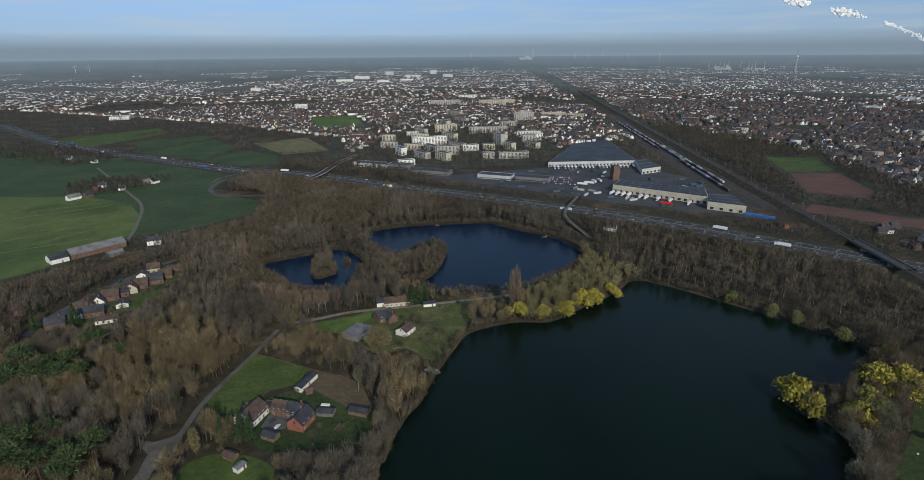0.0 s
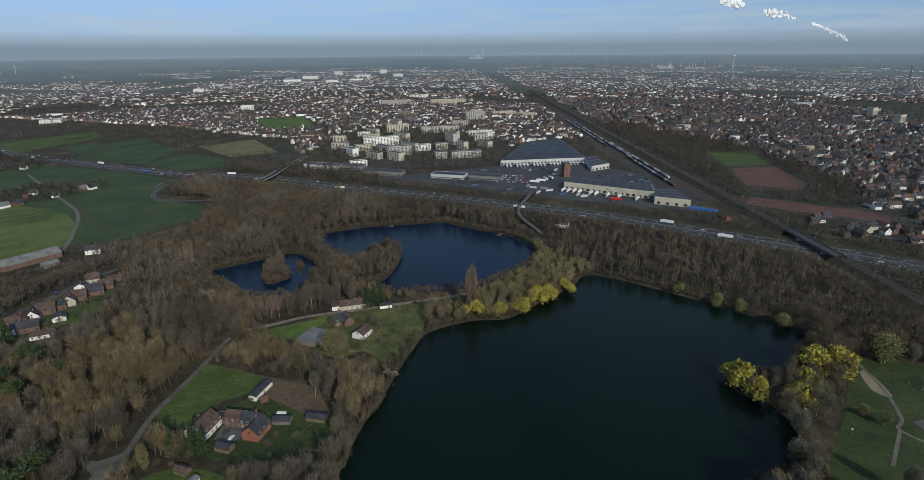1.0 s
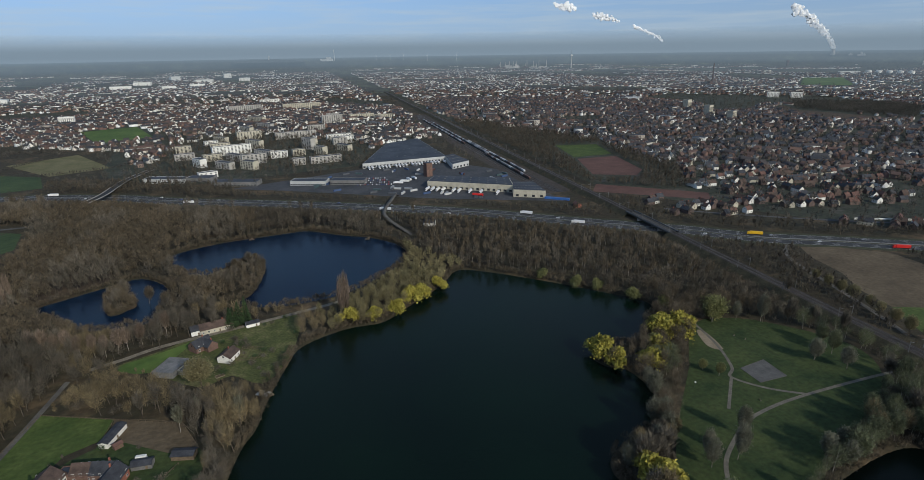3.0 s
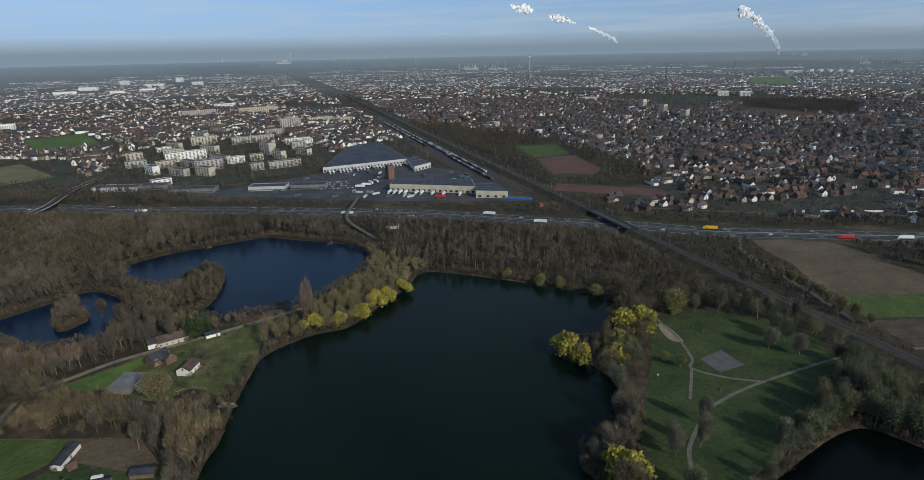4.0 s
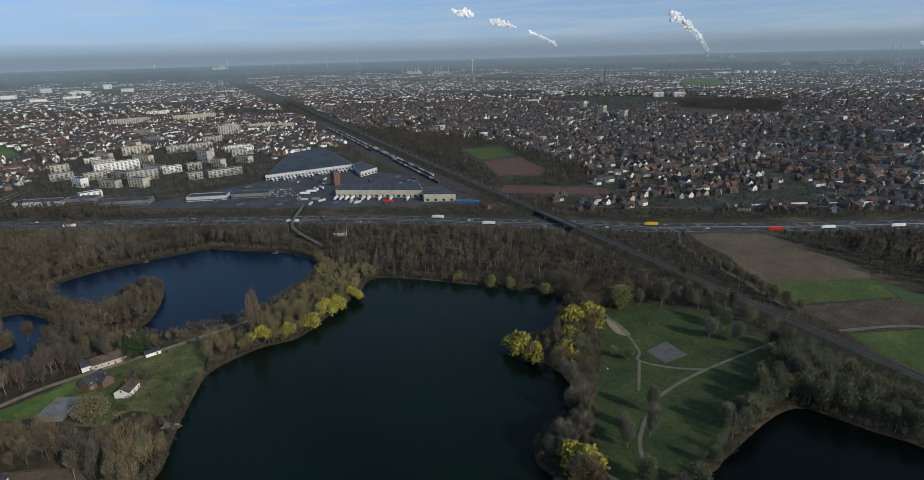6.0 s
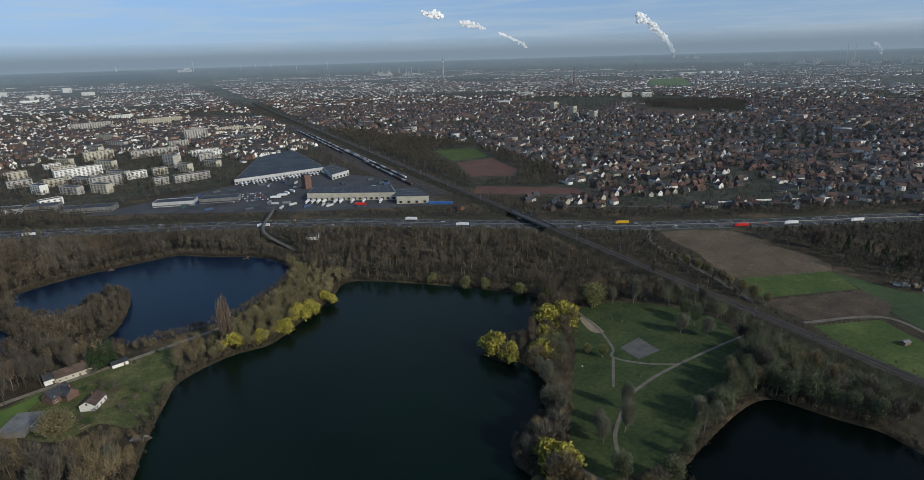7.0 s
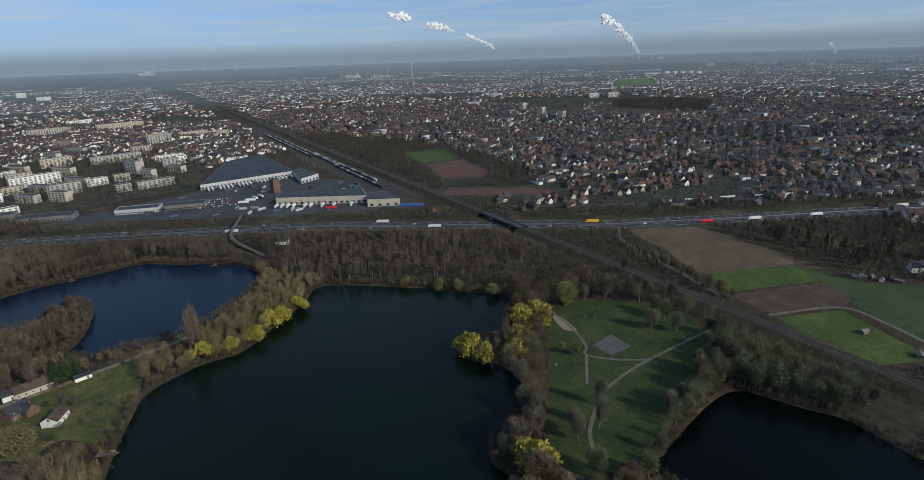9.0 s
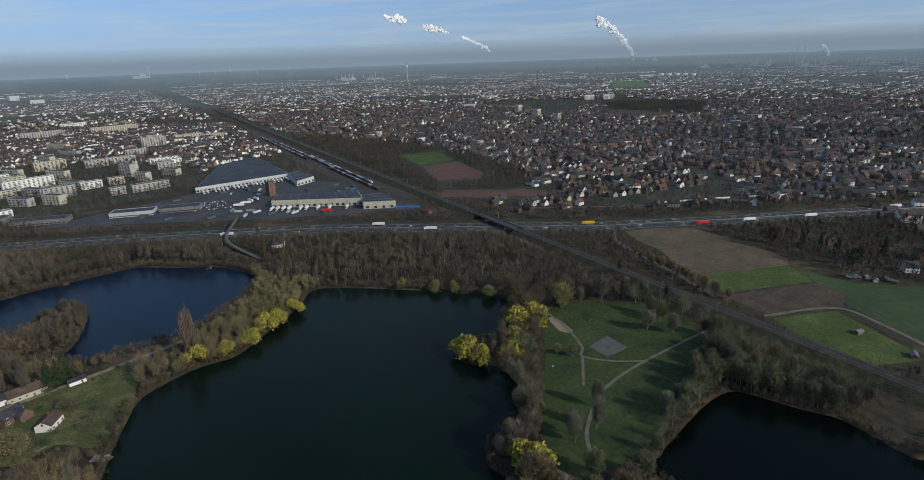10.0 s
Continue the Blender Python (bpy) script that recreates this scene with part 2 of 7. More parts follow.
M_FELT = surface("roofing_felt", (0.03, 0.036, 0.048), (0.06, 0.068, 0.084), 30, 0.75, 0.15)
M_CORRUGATED = surface("weathered_fibre_cement", (0.11, 0.11, 0.11), (0.2, 0.195, 0.19), 7, 0.85, 0.2)
M_GLASS = surface("window_glass", (0.02, 0.024, 0.03), (0.045, 0.05, 0.06), 4, 0.12)
M_TIMBER = surface("weathered_timber", (0.10, 0.075, 0.05), (0.19, 0.145, 0.10), 2, 0.9, 0.2)
M_RUBBER = surface("tyre_rubber", (0.02, 0.02, 0.02), (0.035, 0.035, 0.035), 2, 0.9)
M_LORRY = palette("lorry_paint", [(0.75, 0.75, 0.75), (0.7, 0.7, 0.72), (0.78, 0.77, 0.74), (0.62, 0.64, 0.66)], 0.45, True, 0.08)
M_LORRY_RED = surface("red_lorry_paint", (0.5, 0.02, 0.02), (0.6, 0.035, 0.03), 4, 0.45)
M_LORRY_BLUE = surface("blue_lorry_paint", (0.03, 0.1, 0.3), (0.05, 0.14, 0.38), 4, 0.45)
M_LORRY_YELLOW = surface("yellow_lorry_paint", (0.6, 0.36, 0.02), (0.7, 0.43, 0.03), 4, 0.45)
M_CAR = palette("car_paint", [(0.6, 0.6, 0.62), (0.05, 0.05, 0.055), (0.25, 0.26, 0.28), (0.32, 0.03, 0.03), (0.04, 0.07, 0.2), (0.68, 0.68, 0.68)], 0.35, True, 0.05)
# two wall palettes: sunlight painted into the first, cloud shade into the second
M_FAR_WALL = palette("sunlit_town_walls", [(0.84, 0.84, 0.82), (0.2, 0.12, 0.095), (0.6, 0.56, 0.5), (0.82, 0.81, 0.78), (0.76, 0.73, 0.66), (0.15, 0.095, 0.08), (0.8, 0.79, 0.76), (0.28, 0.2, 0.16)])
M_EAST_WALL = palette("shaded_town_walls", [(0.78, 0.78, 0.76), (0.16, 0.1, 0.085), (0.34, 0.31, 0.28), (0.15, 0.115, 0.1), (0.6, 0.57, 0.52), (0.13, 0.09, 0.078), (0.26, 0.2, 0.17), (0.2, 0.15, 0.13)])
# tiles and slate, the tones cooled to stand in for haze and cloud shade
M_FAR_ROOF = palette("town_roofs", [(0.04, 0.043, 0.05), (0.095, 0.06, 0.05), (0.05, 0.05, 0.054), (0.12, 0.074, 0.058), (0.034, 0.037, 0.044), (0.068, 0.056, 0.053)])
M_FAR_HALL = palette("far_hall_walls", [(0.7, 0.7, 0.68), (0.3, 0.27, 0.24), (0.45, 0.42, 0.38), (0.2, 0.15, 0.13), (0.6, 0.6, 0.58)])
M_STEAM = surface("steam", (0.82, 0.82, 0.82), (0.92, 0.92, 0.92), 160, 1.0)
steam_nodes = M_STEAM.node_tree
steam_mix, steam_through = steam_nodes.nodes.new("ShaderNodeAddShader"), steam_nodes.nodes.new("ShaderNodeBsdfTranslucent")
steam_through.inputs["Color"].default_value = (0.3, 0.3, 0.3, 1)
steam_nodes.links.new(steam_nodes.nodes["Principled BSDF"].outputs[0], steam_mix.inputs[0])
steam_nodes.links.new(steam_through.outputs[0], steam_mix.inputs[1])
steam_nodes.links.new(steam_mix.outputs[0], steam_nodes.nodes["Material Output"].inputs["Surface"])
M_FAR_ROOFING = surface("pale_sheet_roofing", (0.3, 0.31, 0.32), (0.45, 0.46, 0.47), 25, 0.6, 0.1)


def water_material(name, deep, gloss):
    m = bpy.data.materials.new(name)
    m.use_nodes = True
    nt = m.node_tree
    b = nt.nodes["Principled BSDF"]
    geo = nt.nodes.new("ShaderNodeNewGeometry")
    n0 = nt.nodes.new("ShaderNodeTexNoise")
    n0.inputs["Scale"].default_value, n0.inputs["Detail"].default_value = 0.012, 3.0
    ramp = nt.nodes.new("ShaderNodeValToRGB")
    ramp.color_ramp.elements[0].position, ramp.color_ramp.elements[1].position = 0.35, 0.7
    ramp.color_ramp.elements[0].color = (*deep, 1)
    ramp.color_ramp.elements[1].color = (deep[0] * 1.3, deep[1] * 1.5, deep[2] * 1.25, 1)
    nt.links.new(geo.outputs["Position"], n0.inputs["Vector"])
    nt.links.new(n0.outputs["Fac"], ramp.inputs[0])
    nt.links.new(ramp.outputs["Color"], b.inputs["Base Color"])
    b.inputs["Specular IOR Level"].default_value = gloss
    b.inputs["Roughness"].default_value, b.inputs["IOR"].default_value = 0.24, 1.33
    n = nt.nodes.new("ShaderNodeTexNoise")
    n.inputs["Scale"].default_value, n.inputs["Detail"].default_value = 0.8, 4.0
    bp = nt.nodes.new("ShaderNodeBump")
    bp.inputs["Strength"].default_value, bp.inputs["Distance"].default_value = 0.25, 0.12
    nt.links.new(geo.outputs["Position"], n.inputs["Vector"])
    nt.links.new(n.outputs["Fac"], bp.inputs["Height"])
    nt.links.new(bp.outputs[0], b.inputs["Normal"])
    return m


M_WATER = water_material("lake_water", (0.0025, 0.0072, 0.005), 0.2)
M_WATER_DARK = water_material("dark_lake_water", (0.0012, 0.0026, 0.0024), 0.13)
# the sky's blue reflection is painted into this water's base colour
M_WATER_BLUE = water_material("north_lake_water", (0.0008, 0.0085, 0.025), 0.24)

# ---- plan, metres ----
LAKE_BIG = [(155, 462), (186, 442), (225, 403), (253, 371), (275, 341), (271, 326), (254, 311), (232, 294), (212, 288), (198, 289), (188, 281), (190, 269), (199, 262), (202, 251), (200, 232), (194, 218), (179, 207), (161, 203), (144, 193), (139, 181), (140, 171), (92, 145), (60, 86), (10, 58), (-31, 87), (-42, 217), (-40, 230), (-38, 246), (-32, 267), (-25, 281), (-19, 305), (-6, 342), (6, 366), (38, 381), (66, 382), (87, 398), (129, 433)]
LAKE_NORTH = [(-110, 598), (-93, 619), (-59, 632), (-32, 636), (4, 640), (32, 641), (64, 612), (95, 590), (116, 560), (121, 530), (109, 500), (84, 475), (54, 451), (22, 441), (-8, 441), (-37, 450), (-55, 456), (-32, 471), (-23, 493), (-17, 534), (-24, 567), (-44, 556), (-64, 538), (-89, 549)]
POND_WEST = [(-198, 505), (-179, 520), (-154, 536), (-130, 550), (-111, 535), (-98, 511), (-96, 487), (-100, 467), (-100, 448), (-124, 446), (-148, 450), (-179, 483)]
ISLET = [(-147, 519), (-140, 533), (-132, 519), (-119, 487), (-123, 478), (-132, 470), (-140, 478)]
LAKE_EAST = [(199, 125), (214, 137), (235, 142), (272, 148), (294, 146), (302, 132), (308, 113), (315, 97), (314, 83), (311, 57), (339, 53), (305, 4), (222, 19)]
MEADOW_FARM = [(-142, 336), (-101, 317), (-103, 299), (-119, 291), (-128, 269), (-142, 270), (-153, 282)]
PADDOCK = [(-101, 317), (-64, 300), (-53, 274), (-68, 275), (-91, 292), (-101, 300)]
MEADOW_COTTAGE = [(-115, 379), (-86, 394), (-69, 405), (-32, 410), (5, 418), (5, 387), (-6, 347), (-21, 325), (-40, 342), (-59, 335), (-90, 364)]
PARK = [(282, 295), (319, 291), (344, 266), (360, 238), (357, 214), (334, 191), (286, 170), (252, 161), (225, 146), (186, 145), (167, 150), (167, 171), (194, 204), (238, 247)]
COURT = [(268, 235), (290, 238), (288, 218), (267, 218)]
BEACH = [(277, 285), (282, 282), (276, 258), (269, 265)]
PATH_PARK = [(284, 296), (276, 264), (264, 238), (255, 229), (266, 212), (283, 199)]
PATH_FORK = [(359, 198), (331, 199), (283, 199), (254, 197), (230, 192), (217, 185), (197, 172), (186, 159)]
PATH_SPUR = [(255, 229), (229, 204)]
PATH_SHORE = [(186, 202), (173, 186), (164, 174), (164, 159), (168, 149)]
PATH_COTTAGE = [(-129, 382), (-111, 389), (-87, 400), (-41, 410), (22, 425), (42, 431)]
ROAD_WOOD = [(-138, 371), (-143, 340), (-150, 301), (-154, 277), (-154, 249), (-161, 239), (-158, 218), (-154, 201)]
MOTORWAY_E = [(937, 163), (846, 217), (737, 282), (636, 338), (545, 395), (485, 432), (434, 481), (389, 515), (322, 568), (231, 644), (146, 697), (22, 770), (-100, 844)]
MOTORWAY_W = [(-1368, 1670), (-940, 1302), (-625, 1099), (-401, 973), (-333, 955), (-219, 908), (-133, 853), (-39, 796), (129, 709), (230, 658), (340, 586)]
FLYOVER = [(140, 580), (125, 655), (152, 731), (167, 763)]
SLIP = [(-399, 870), (-398, 914), (-352, 952), (-222, 917), (-76, 828), (130, 716)]
RED_PITCH = [(544, 908), (626, 904), (593, 778), (557, 744), (497, 778)]
SPORTS_GREEN = [(581, 1062), (668, 1040), (632, 927), (547, 923)]
FIELD_BROWN = [(500, 392), (567, 347), (554, 290), (552, 252), (528, 225), (446, 263), (475, 327)]
FIELD_STRIP = [(446, 263), (528, 225), (504, 193), (424, 227)]
FALLOW = [(416, 226), (502, 190), (495, 164), (469, 156), (412, 186)]
FIELD_EAST = [(526, 223), (527, 170), (580, 108), (510, 71), (451, 76), (446, 97), (475, 154), (505, 191)]
FIELD_SOUTHEAST = [(407, 179), (457, 156), (432, 102), (421, 90), (384, 109), (387, 137)]
TRACK_EAST = [(407, 185), (462, 158), (457, 124), (439, 85)]
FIELD_WEST = [(-819, 807), (-1070, 1291), (-810, 1147), (-524, 1010), (-382, 923), (-383, 837), (-357, 792), (-285, 755), (-271, 689), (-326, 616), (-374, 600), (-395, 509), (-421, 468), (-502, 440)]
FIELD_SUNNY = [(-695, 752), (-618, 783), (-540, 780), (-453, 735), (-393, 646), (-380, 595), (-400, 514), (-426, 473), (-463, 466)]
FIELD_A = [(-1002, 1370), (-846, 1573), (-766, 1461), (-831, 1238)]
FIELD_B = [(-775, 1321), (-644, 1412), (-475, 1183), (-492, 1068), (-659, 1141)]
FIELD_C = [(-478, 1278), (-380, 1367), (-279, 1172), (-364, 1127)]
FIELD_D = [(-492, 1068), (-475, 1183), (-376, 1127), (-344, 1026), (-414, 1006)]
FIELD_E = [(-484, 1795), (-354, 1855), (-274, 1603), (-383, 1531)]
TRACK_WEST = [(-663, 1000), (-504, 815), (-435, 729), (-390, 633), (-370, 579)]
STREET_WEST = [(-323, 364), (-323, 403), (-314, 450), (-299, 498), (-287, 522)]
HALL_A = [(153, 978), (313, 988), (322, 1234), (238, 1185)]
HALL_A_ANNEX = [(298, 909), (336, 930), (332, 1006), (311, 995)]
BRICK_TOWER = [(243, 872)]
HALL_B = [(219, 791), (326, 715), (341, 763), (240, 826)]
HALL_B_END = [(316, 693), (354, 669), (363, 726), (334, 737)]
HALL_ROWS = [(-54, 931), (55, 891), (113, 872), (-163, 999), (-110, 986)]
YARD = [(-63, 903), (147, 972), (313, 972), (374, 874), (370, 644), (203, 731), (131, 780), (14, 858)]
# apartment blocks: x, y, length, storeys, turn
BLOCKS = [(-63, 2189, 113, 7, 16), (28, 2524, 83, 5, 13), (134, 2189, 137, 7, 10), (185, 1692, 60, 8, 8), (-42, 1457, 58, 6, 16), (66, 1428, 98, 5, 11), (-73, 1240, 77, 6, 17), (-28, 1299, 45, 6, -51), (-63, 1160, 40, 4, -49), (-36, 1057, 34, 5, -50), (-10, 1170, 45, 5, -52), (17, 1159, 33, 4, 13), (56, 1169, 25, 4, 11), (50, 1065, 23, 4, 11), (100, 1169, 28, 5, -57), (99, 1068, 58, 4, 9), (161, 1357, 58, 4, 7), (150, 1195, 42, 4, -59), (82, 1238, 30, 8, -56), (-106, 1176, 34, 4, 19), (-78, 1080, 37, 4, -48), (-123, 1389, 30, 3, 19), (-103, 1425, 39, 4, -48), (127, 1561, 46, 4, 9), (-24, 1829, 69, 5, -51), (-3, 1666, 63, 4, -52), (-102, 1009, 30, 3, 20), (288, 1794, 80, 4, 5), (291, 1578, 67, 3, -62), (350, 1747, 60, 4, 3), (-158, 1205, 36, 4, 12), (-123, 1117, 30, 5, -60), (-98, 1304, 40, 5, 9), (-29, 1112, 44, 6, 12), (92, 1316, 36, 4, -60), (152, 1279, 30, 5, 9), (166, 1297, 40, 5, 12), (-47, 1549, 44, 6, -60), (204, 1843, 36, 4, 9), (-169, 1290, 30, 5, 12)]
FARMHOUSE = [(-97, 264), (-105, 275), (-118, 273), (-99, 303), (-62, 272), (-81, 271), (-106, 250), (-113, 227)]
COTTAGES = [(-57, 421), (-62, 390), (-79, 367), (-45, 368), (-29, 419)]
STREET_HOUSES = [(-306, 393), (-305, 412), (-296, 428), (-288, 444), (-277, 463), (-293, 491), (-275, 387), (-354, 392)]
WILLOWS = [(194, 277), (199, 268), (249, 289), (263, 287), (227, 267), (213, 255), (232, 276), (44, 387), (63, 387), (82, 392), (95, 412), (105, 415), (123, 427), (151, 172), (153, 163), (219, 413), (240, 389), (269, 350), (252, 378), (279, 327), (299, 296)]
POPLARS = [(37, 397), (42, 402), (-216, 521), (-135, 247), (-138, 236), (-217, 513)]
CONIFERS = [(-125, 248), (-118, 246), (-128, 245), (-114, 247), (-225, 241), (-222, 250), (-249, 261), (-203, 237), (-234, 237), (-270, 309), (-292, 324), (-247, 309), (-274, 330), (-235, 302), (-244, 278), (-283, 296), (-320, 373), (-33, 432), (-293, 378)]
PARK_TREES = [(202, 170), (189, 176), (218, 184), (175, 146), (193, 131), (298, 293), (317, 289), (331, 280), (360, 261), (244, 242), (249, 233), (186, 170), (320, 226), (330, 211), (243, 155), (247, 147), (255, 156), (286, 163), (326, 184), (347, 189), (322, 168), (336, 167), (329, 153), (306, 155), (213, 138), (338, 228), (342, 239), (295, 172), (307, 168)]
ISLAND_TREES = [(-95, 473), (-78, 471), (-63, 479), (-48, 486), (-35, 501), (-27, 525), (-38, 517), (-54, 501), (-76, 494), (-31, 543), (-43, 534), (-133, 487), (-131, 495), (-130, 503), (-109, 484)]
FAR = [(3144, 5469), (-571, 2026)]
FAR10 = [(2297, 2490), (1329, 1540), (1278, 1386), (1238, 1252), (1973, 1737), (11395, 9030), (5011, 4441)]
PINES = [(-234, 236), (-218, 229), (-214, 238), (-213, 214), (-199, 212), (-197, 223), (-183, 215), (-183, 227), (-229, 224), (-182, 205), (-274, 296), (-255, 288), (-244, 290), (-232, 294), (-277, 309), (-249, 309), (-224, 318), (-246, 329), (-258, 301), (-268, 278)]
SHORE_TREES = [(146, 183), (156, 187), (168, 189), (180, 195), (181, 207), (195, 226), (200, 239), (188, 208), (288, 153), (303, 151), (302, 138), (309, 130), (312, 121), (316, 111), (319, 101), (276, 154), (256, 149)]
POND_ROW = [(-155, 411), (-147, 409), (-137, 400), (-129, 399), (-122, 397), (-115, 399), (-109, 401), (-101, 405), (-94, 410), (-87, 416), (-163, 417), (-170, 420)]
TURNING = [(-180, 249), (-165, 245), (-155, 251), (-150, 247), (-152, 234), (-154, 223), (-153, 217), (-161, 217), (-161, 234)]
LAWN_COTTAGE = [(-113, 378), (-86, 391), (-69, 399), (-75, 384), (-90, 364)]
LAWN_EAST = [(-29, 400), (3, 414), (4, 393), (-5, 368), (-22, 368), (-32, 383)]
RED_COURTS = [(464, 716), (579, 608), (555, 577), (434, 677)]
RAIL_LANE = [(513, 401), (490, 399), (463, 370), (444, 318), (427, 268), (410, 226)]
EAST_HOUSES = [(766, 208), (791, 233), (808, 255), (857, 225), (634, 157), (592, 151), (733, 208), (758, 228), (729, 183)]
HUTS = [(538, 178), (537, 172), (546, 168), (543, 160), (554, 157), (551, 150), (548, 177), (429, 130), (421, 95)]
FAR_PLANT = [(6150, 3850), (6300, 3650), (6450, 3450), (6350, 3250), (6100, 3050), (6350, 2850), (6000, 2700), (6600, 2700), (6650, 2500), (6500, 2300), (6600, 2100), (6440, 1960), (6700, 2812), (11352, 8878), (10950, 8300), (10540, 7770)]
TANKS = [(4090, 2940), (4105, 2878), (4120, 2815), (4135, 2753), (4150, 2690)]
FAR_STACKS = [(8112, 3763), (8080, 3660), (8230, 3900)]
TURBINES = [(3559, 12501), (4132, 12182), (2849, 14729), (3190, 14660), (3527, 14580), (-4430, 6670), (-4250, 6640)]
REFINERY = [(2571, 6077), (2660, 6050), (2760, 6030), (2860, 6000), (2950, 5980), (3045, 5954)]
HEAP = [(262, 14998), (262, 14998), (1672, 14906)]
GARDEN_LAWN = [(-279, 409), (-265, 405), (-261, 418), (-256, 426), (-266, 448), (-273, 436)]
NORTH_ROAD = [(468, 563), (521, 517), (615, 448), (721, 385), (835, 324), (964, 251)]
RAIL_TREES = [(437, 324), (435, 309), (432, 296), (431, 283), (429, 269), (424, 257), (419, 243), (415, 230), (414, 218), (336, 303), (332, 279), (351, 271), (359, 259), (386, 306), (364, 241)]
EAST_TREES = [(582, 271), (583, 266), (582, 259), (586, 187), (586, 180), (592, 192), (569, 190), (595, 211), (592, 226), (597, 245), (603, 182), (628, 183)]
PARK_LAMP = [(226, 228)]
COTTAGE_FIRS = [(-41, 416), (-37, 416), (-32, 417), (-43, 413)]
LOOP_ROAD = [(-205, 847), (-312, 921), (-377, 909), (-390, 874), (-384, 829), (-367, 799), (-348, 784), (-261, 785), (-209, 802)]
LAY_BY = [(-493, 1015), (-383, 952), (-389, 973), (-497, 1033)]
HAMLET = [(-554, 770), (-546, 813), (-560, 847), (-542, 784), (-517, 826), (-501, 866), (-492, 873), (-742, 1060), (-701, 1052), (-825, 1134), (-776, 1092), (-738, 1078)]
HAMLET_WOOD = [(-580, 771), (-502, 804), (-561, 898), (-607, 886), (-609, 845)]
HAMLET_ROW = [(-515, 811), (-476, 890), (-491, 913), (-553, 876)]
HAMLET_NORTH = [(-1037, 1156), (-809, 1044), (-690, 1018), (-677, 1088), (-800, 1190), (-1006, 1279)]
LOOP_WOOD = [(-376, 853), (-360, 894), (-286, 902), (-223, 840), (-265, 800), (-347, 799)]
STREET_EXTRA = [(-306, 404), (-300, 418), (-292, 435), (-284, 453), (-279, 415), (-291, 398), (-274, 476), (-295, 474), (-308, 378), (-275, 495)]
FIELD_TRACK = [(-450, 761), (-406, 693), (-370, 670), (-351, 703), (-336, 744), (-304, 763)]
HEDGES = [[(-821, 1183), (-674, 1141), (-642, 1252), (-546, 1427)], [(-498, 1080), (-478, 1190), (-424, 1322)], [(-824, 1400), (-781, 1508), (-554, 1449), (-388, 1397)], [(-975, 1331), (-918, 1448), (-818, 1584)], [(-376, 1127), (-277, 1165), (-236, 1209)]]
GARDEN_SOUTH = [(-142, 223), (-133, 234), (-118, 236), (-99, 229), (-92, 217), (-98, 204), (-133, 204)]
GARDEN_HUT = [(-119, 233)]
CLEARING = [(-224, 560), (-188, 591), (-152, 564), (-161, 540), (-187, 524), (-204, 510)]
FARM_GARDEN = [(-131, 266), (-104, 293), (-70, 285), (-51, 270), (-55, 245), (-85, 239), (-106, 239), (-118, 251)]
STREET_GARDENS = [(-326, 384), (-276, 380), (-259, 480), (-289, 509), (-319, 444)]
BARN_YARD = [(-414, 512), (-382, 579), (-324, 581), (-351, 514)]
TOWN_EAST = [(457, 668), (599, 2786), (1036, 2655), (1447, 2455), (1821, 2193), (2147, 1874), (2419, 1507), (2629, 1101), (2771, 667), (2842, 216), (1712, -21), (957, 223), (845, 283), (625, 427)]
TOWN_WEST = [(417, 1282), (310, 1267), (221, 1217), (148, 1007), (-143, 952), (-279, 1087), (-316, 1372), (-557, 1543), (-941, 1807), (-1329, 2516), (498, 2806)]

DARK_WOOD = [(1814, 1564), (2030, 1380), (2018, 1258), (1700, 1060), (1642, 1396)]
TOWN_FIELD = [(1579, 1419), (1700, 1500), (1620, 1360), (1660, 1070), (1504, 1130)]
FAR_GREEN = [(2614, 2217), (2770, 2041), (3410, 2605), (3226, 2724)]
FAR_STUBBLE = [(3818, 5560), (4000, 5600), (3950, 4750), (3640, 4690)]
WHITE_HALLS = [(-773, 4512), (-648, 5173), (-403, 4764), (-270, 5518), (-389, 4087), (-527, 3872), (-824, 4072), (-114, 4825), (-1179, 3621), (-1114, 3119), (-1088, 1804), (1397, 1934), (1768, 2264), (4890, 1618), (4060, 3060)]

# ---- shared geometry ----
def mesh_of(name, verts, faces, mats, slots=None, smooth=False):
    """A mesh from arrays; faces all of one length, or lists."""
    me = bpy.data.meshes.new(name)
    verts = np.asarray(verts, dtype=np.float32)
    if isinstance(faces, np.ndarray):
        n, k = faces.shape
        me.vertices.add(len(verts))
        me.vertices.foreach_set("co", verts.ravel())
        me.loops.add(n * k)
        me.loops.foreach_set("vertex_index", faces.astype(np.int32).ravel())
        me.polygons.add(n)
        me.polygons.foreach_set("loop_start", np.arange(0, n * k, k, dtype=np.int32))
        me.update(calc_edges=True)
    else:
        me.from_pydata([tuple(v) for v in verts.tolist()], [], faces)
        me.update()
    for m in mats if isinstance(mats, (list, tuple)) else [mats]:
        me.materials.append(m)
    if slots is not None:
        me.polygons.foreach_set("material_index", np.asarray(slots, dtype=np.int32))
    if smooth:
        me.polygons.foreach_set("use_smooth", np.ones(len(me.polygons), dtype=bool))
    return me


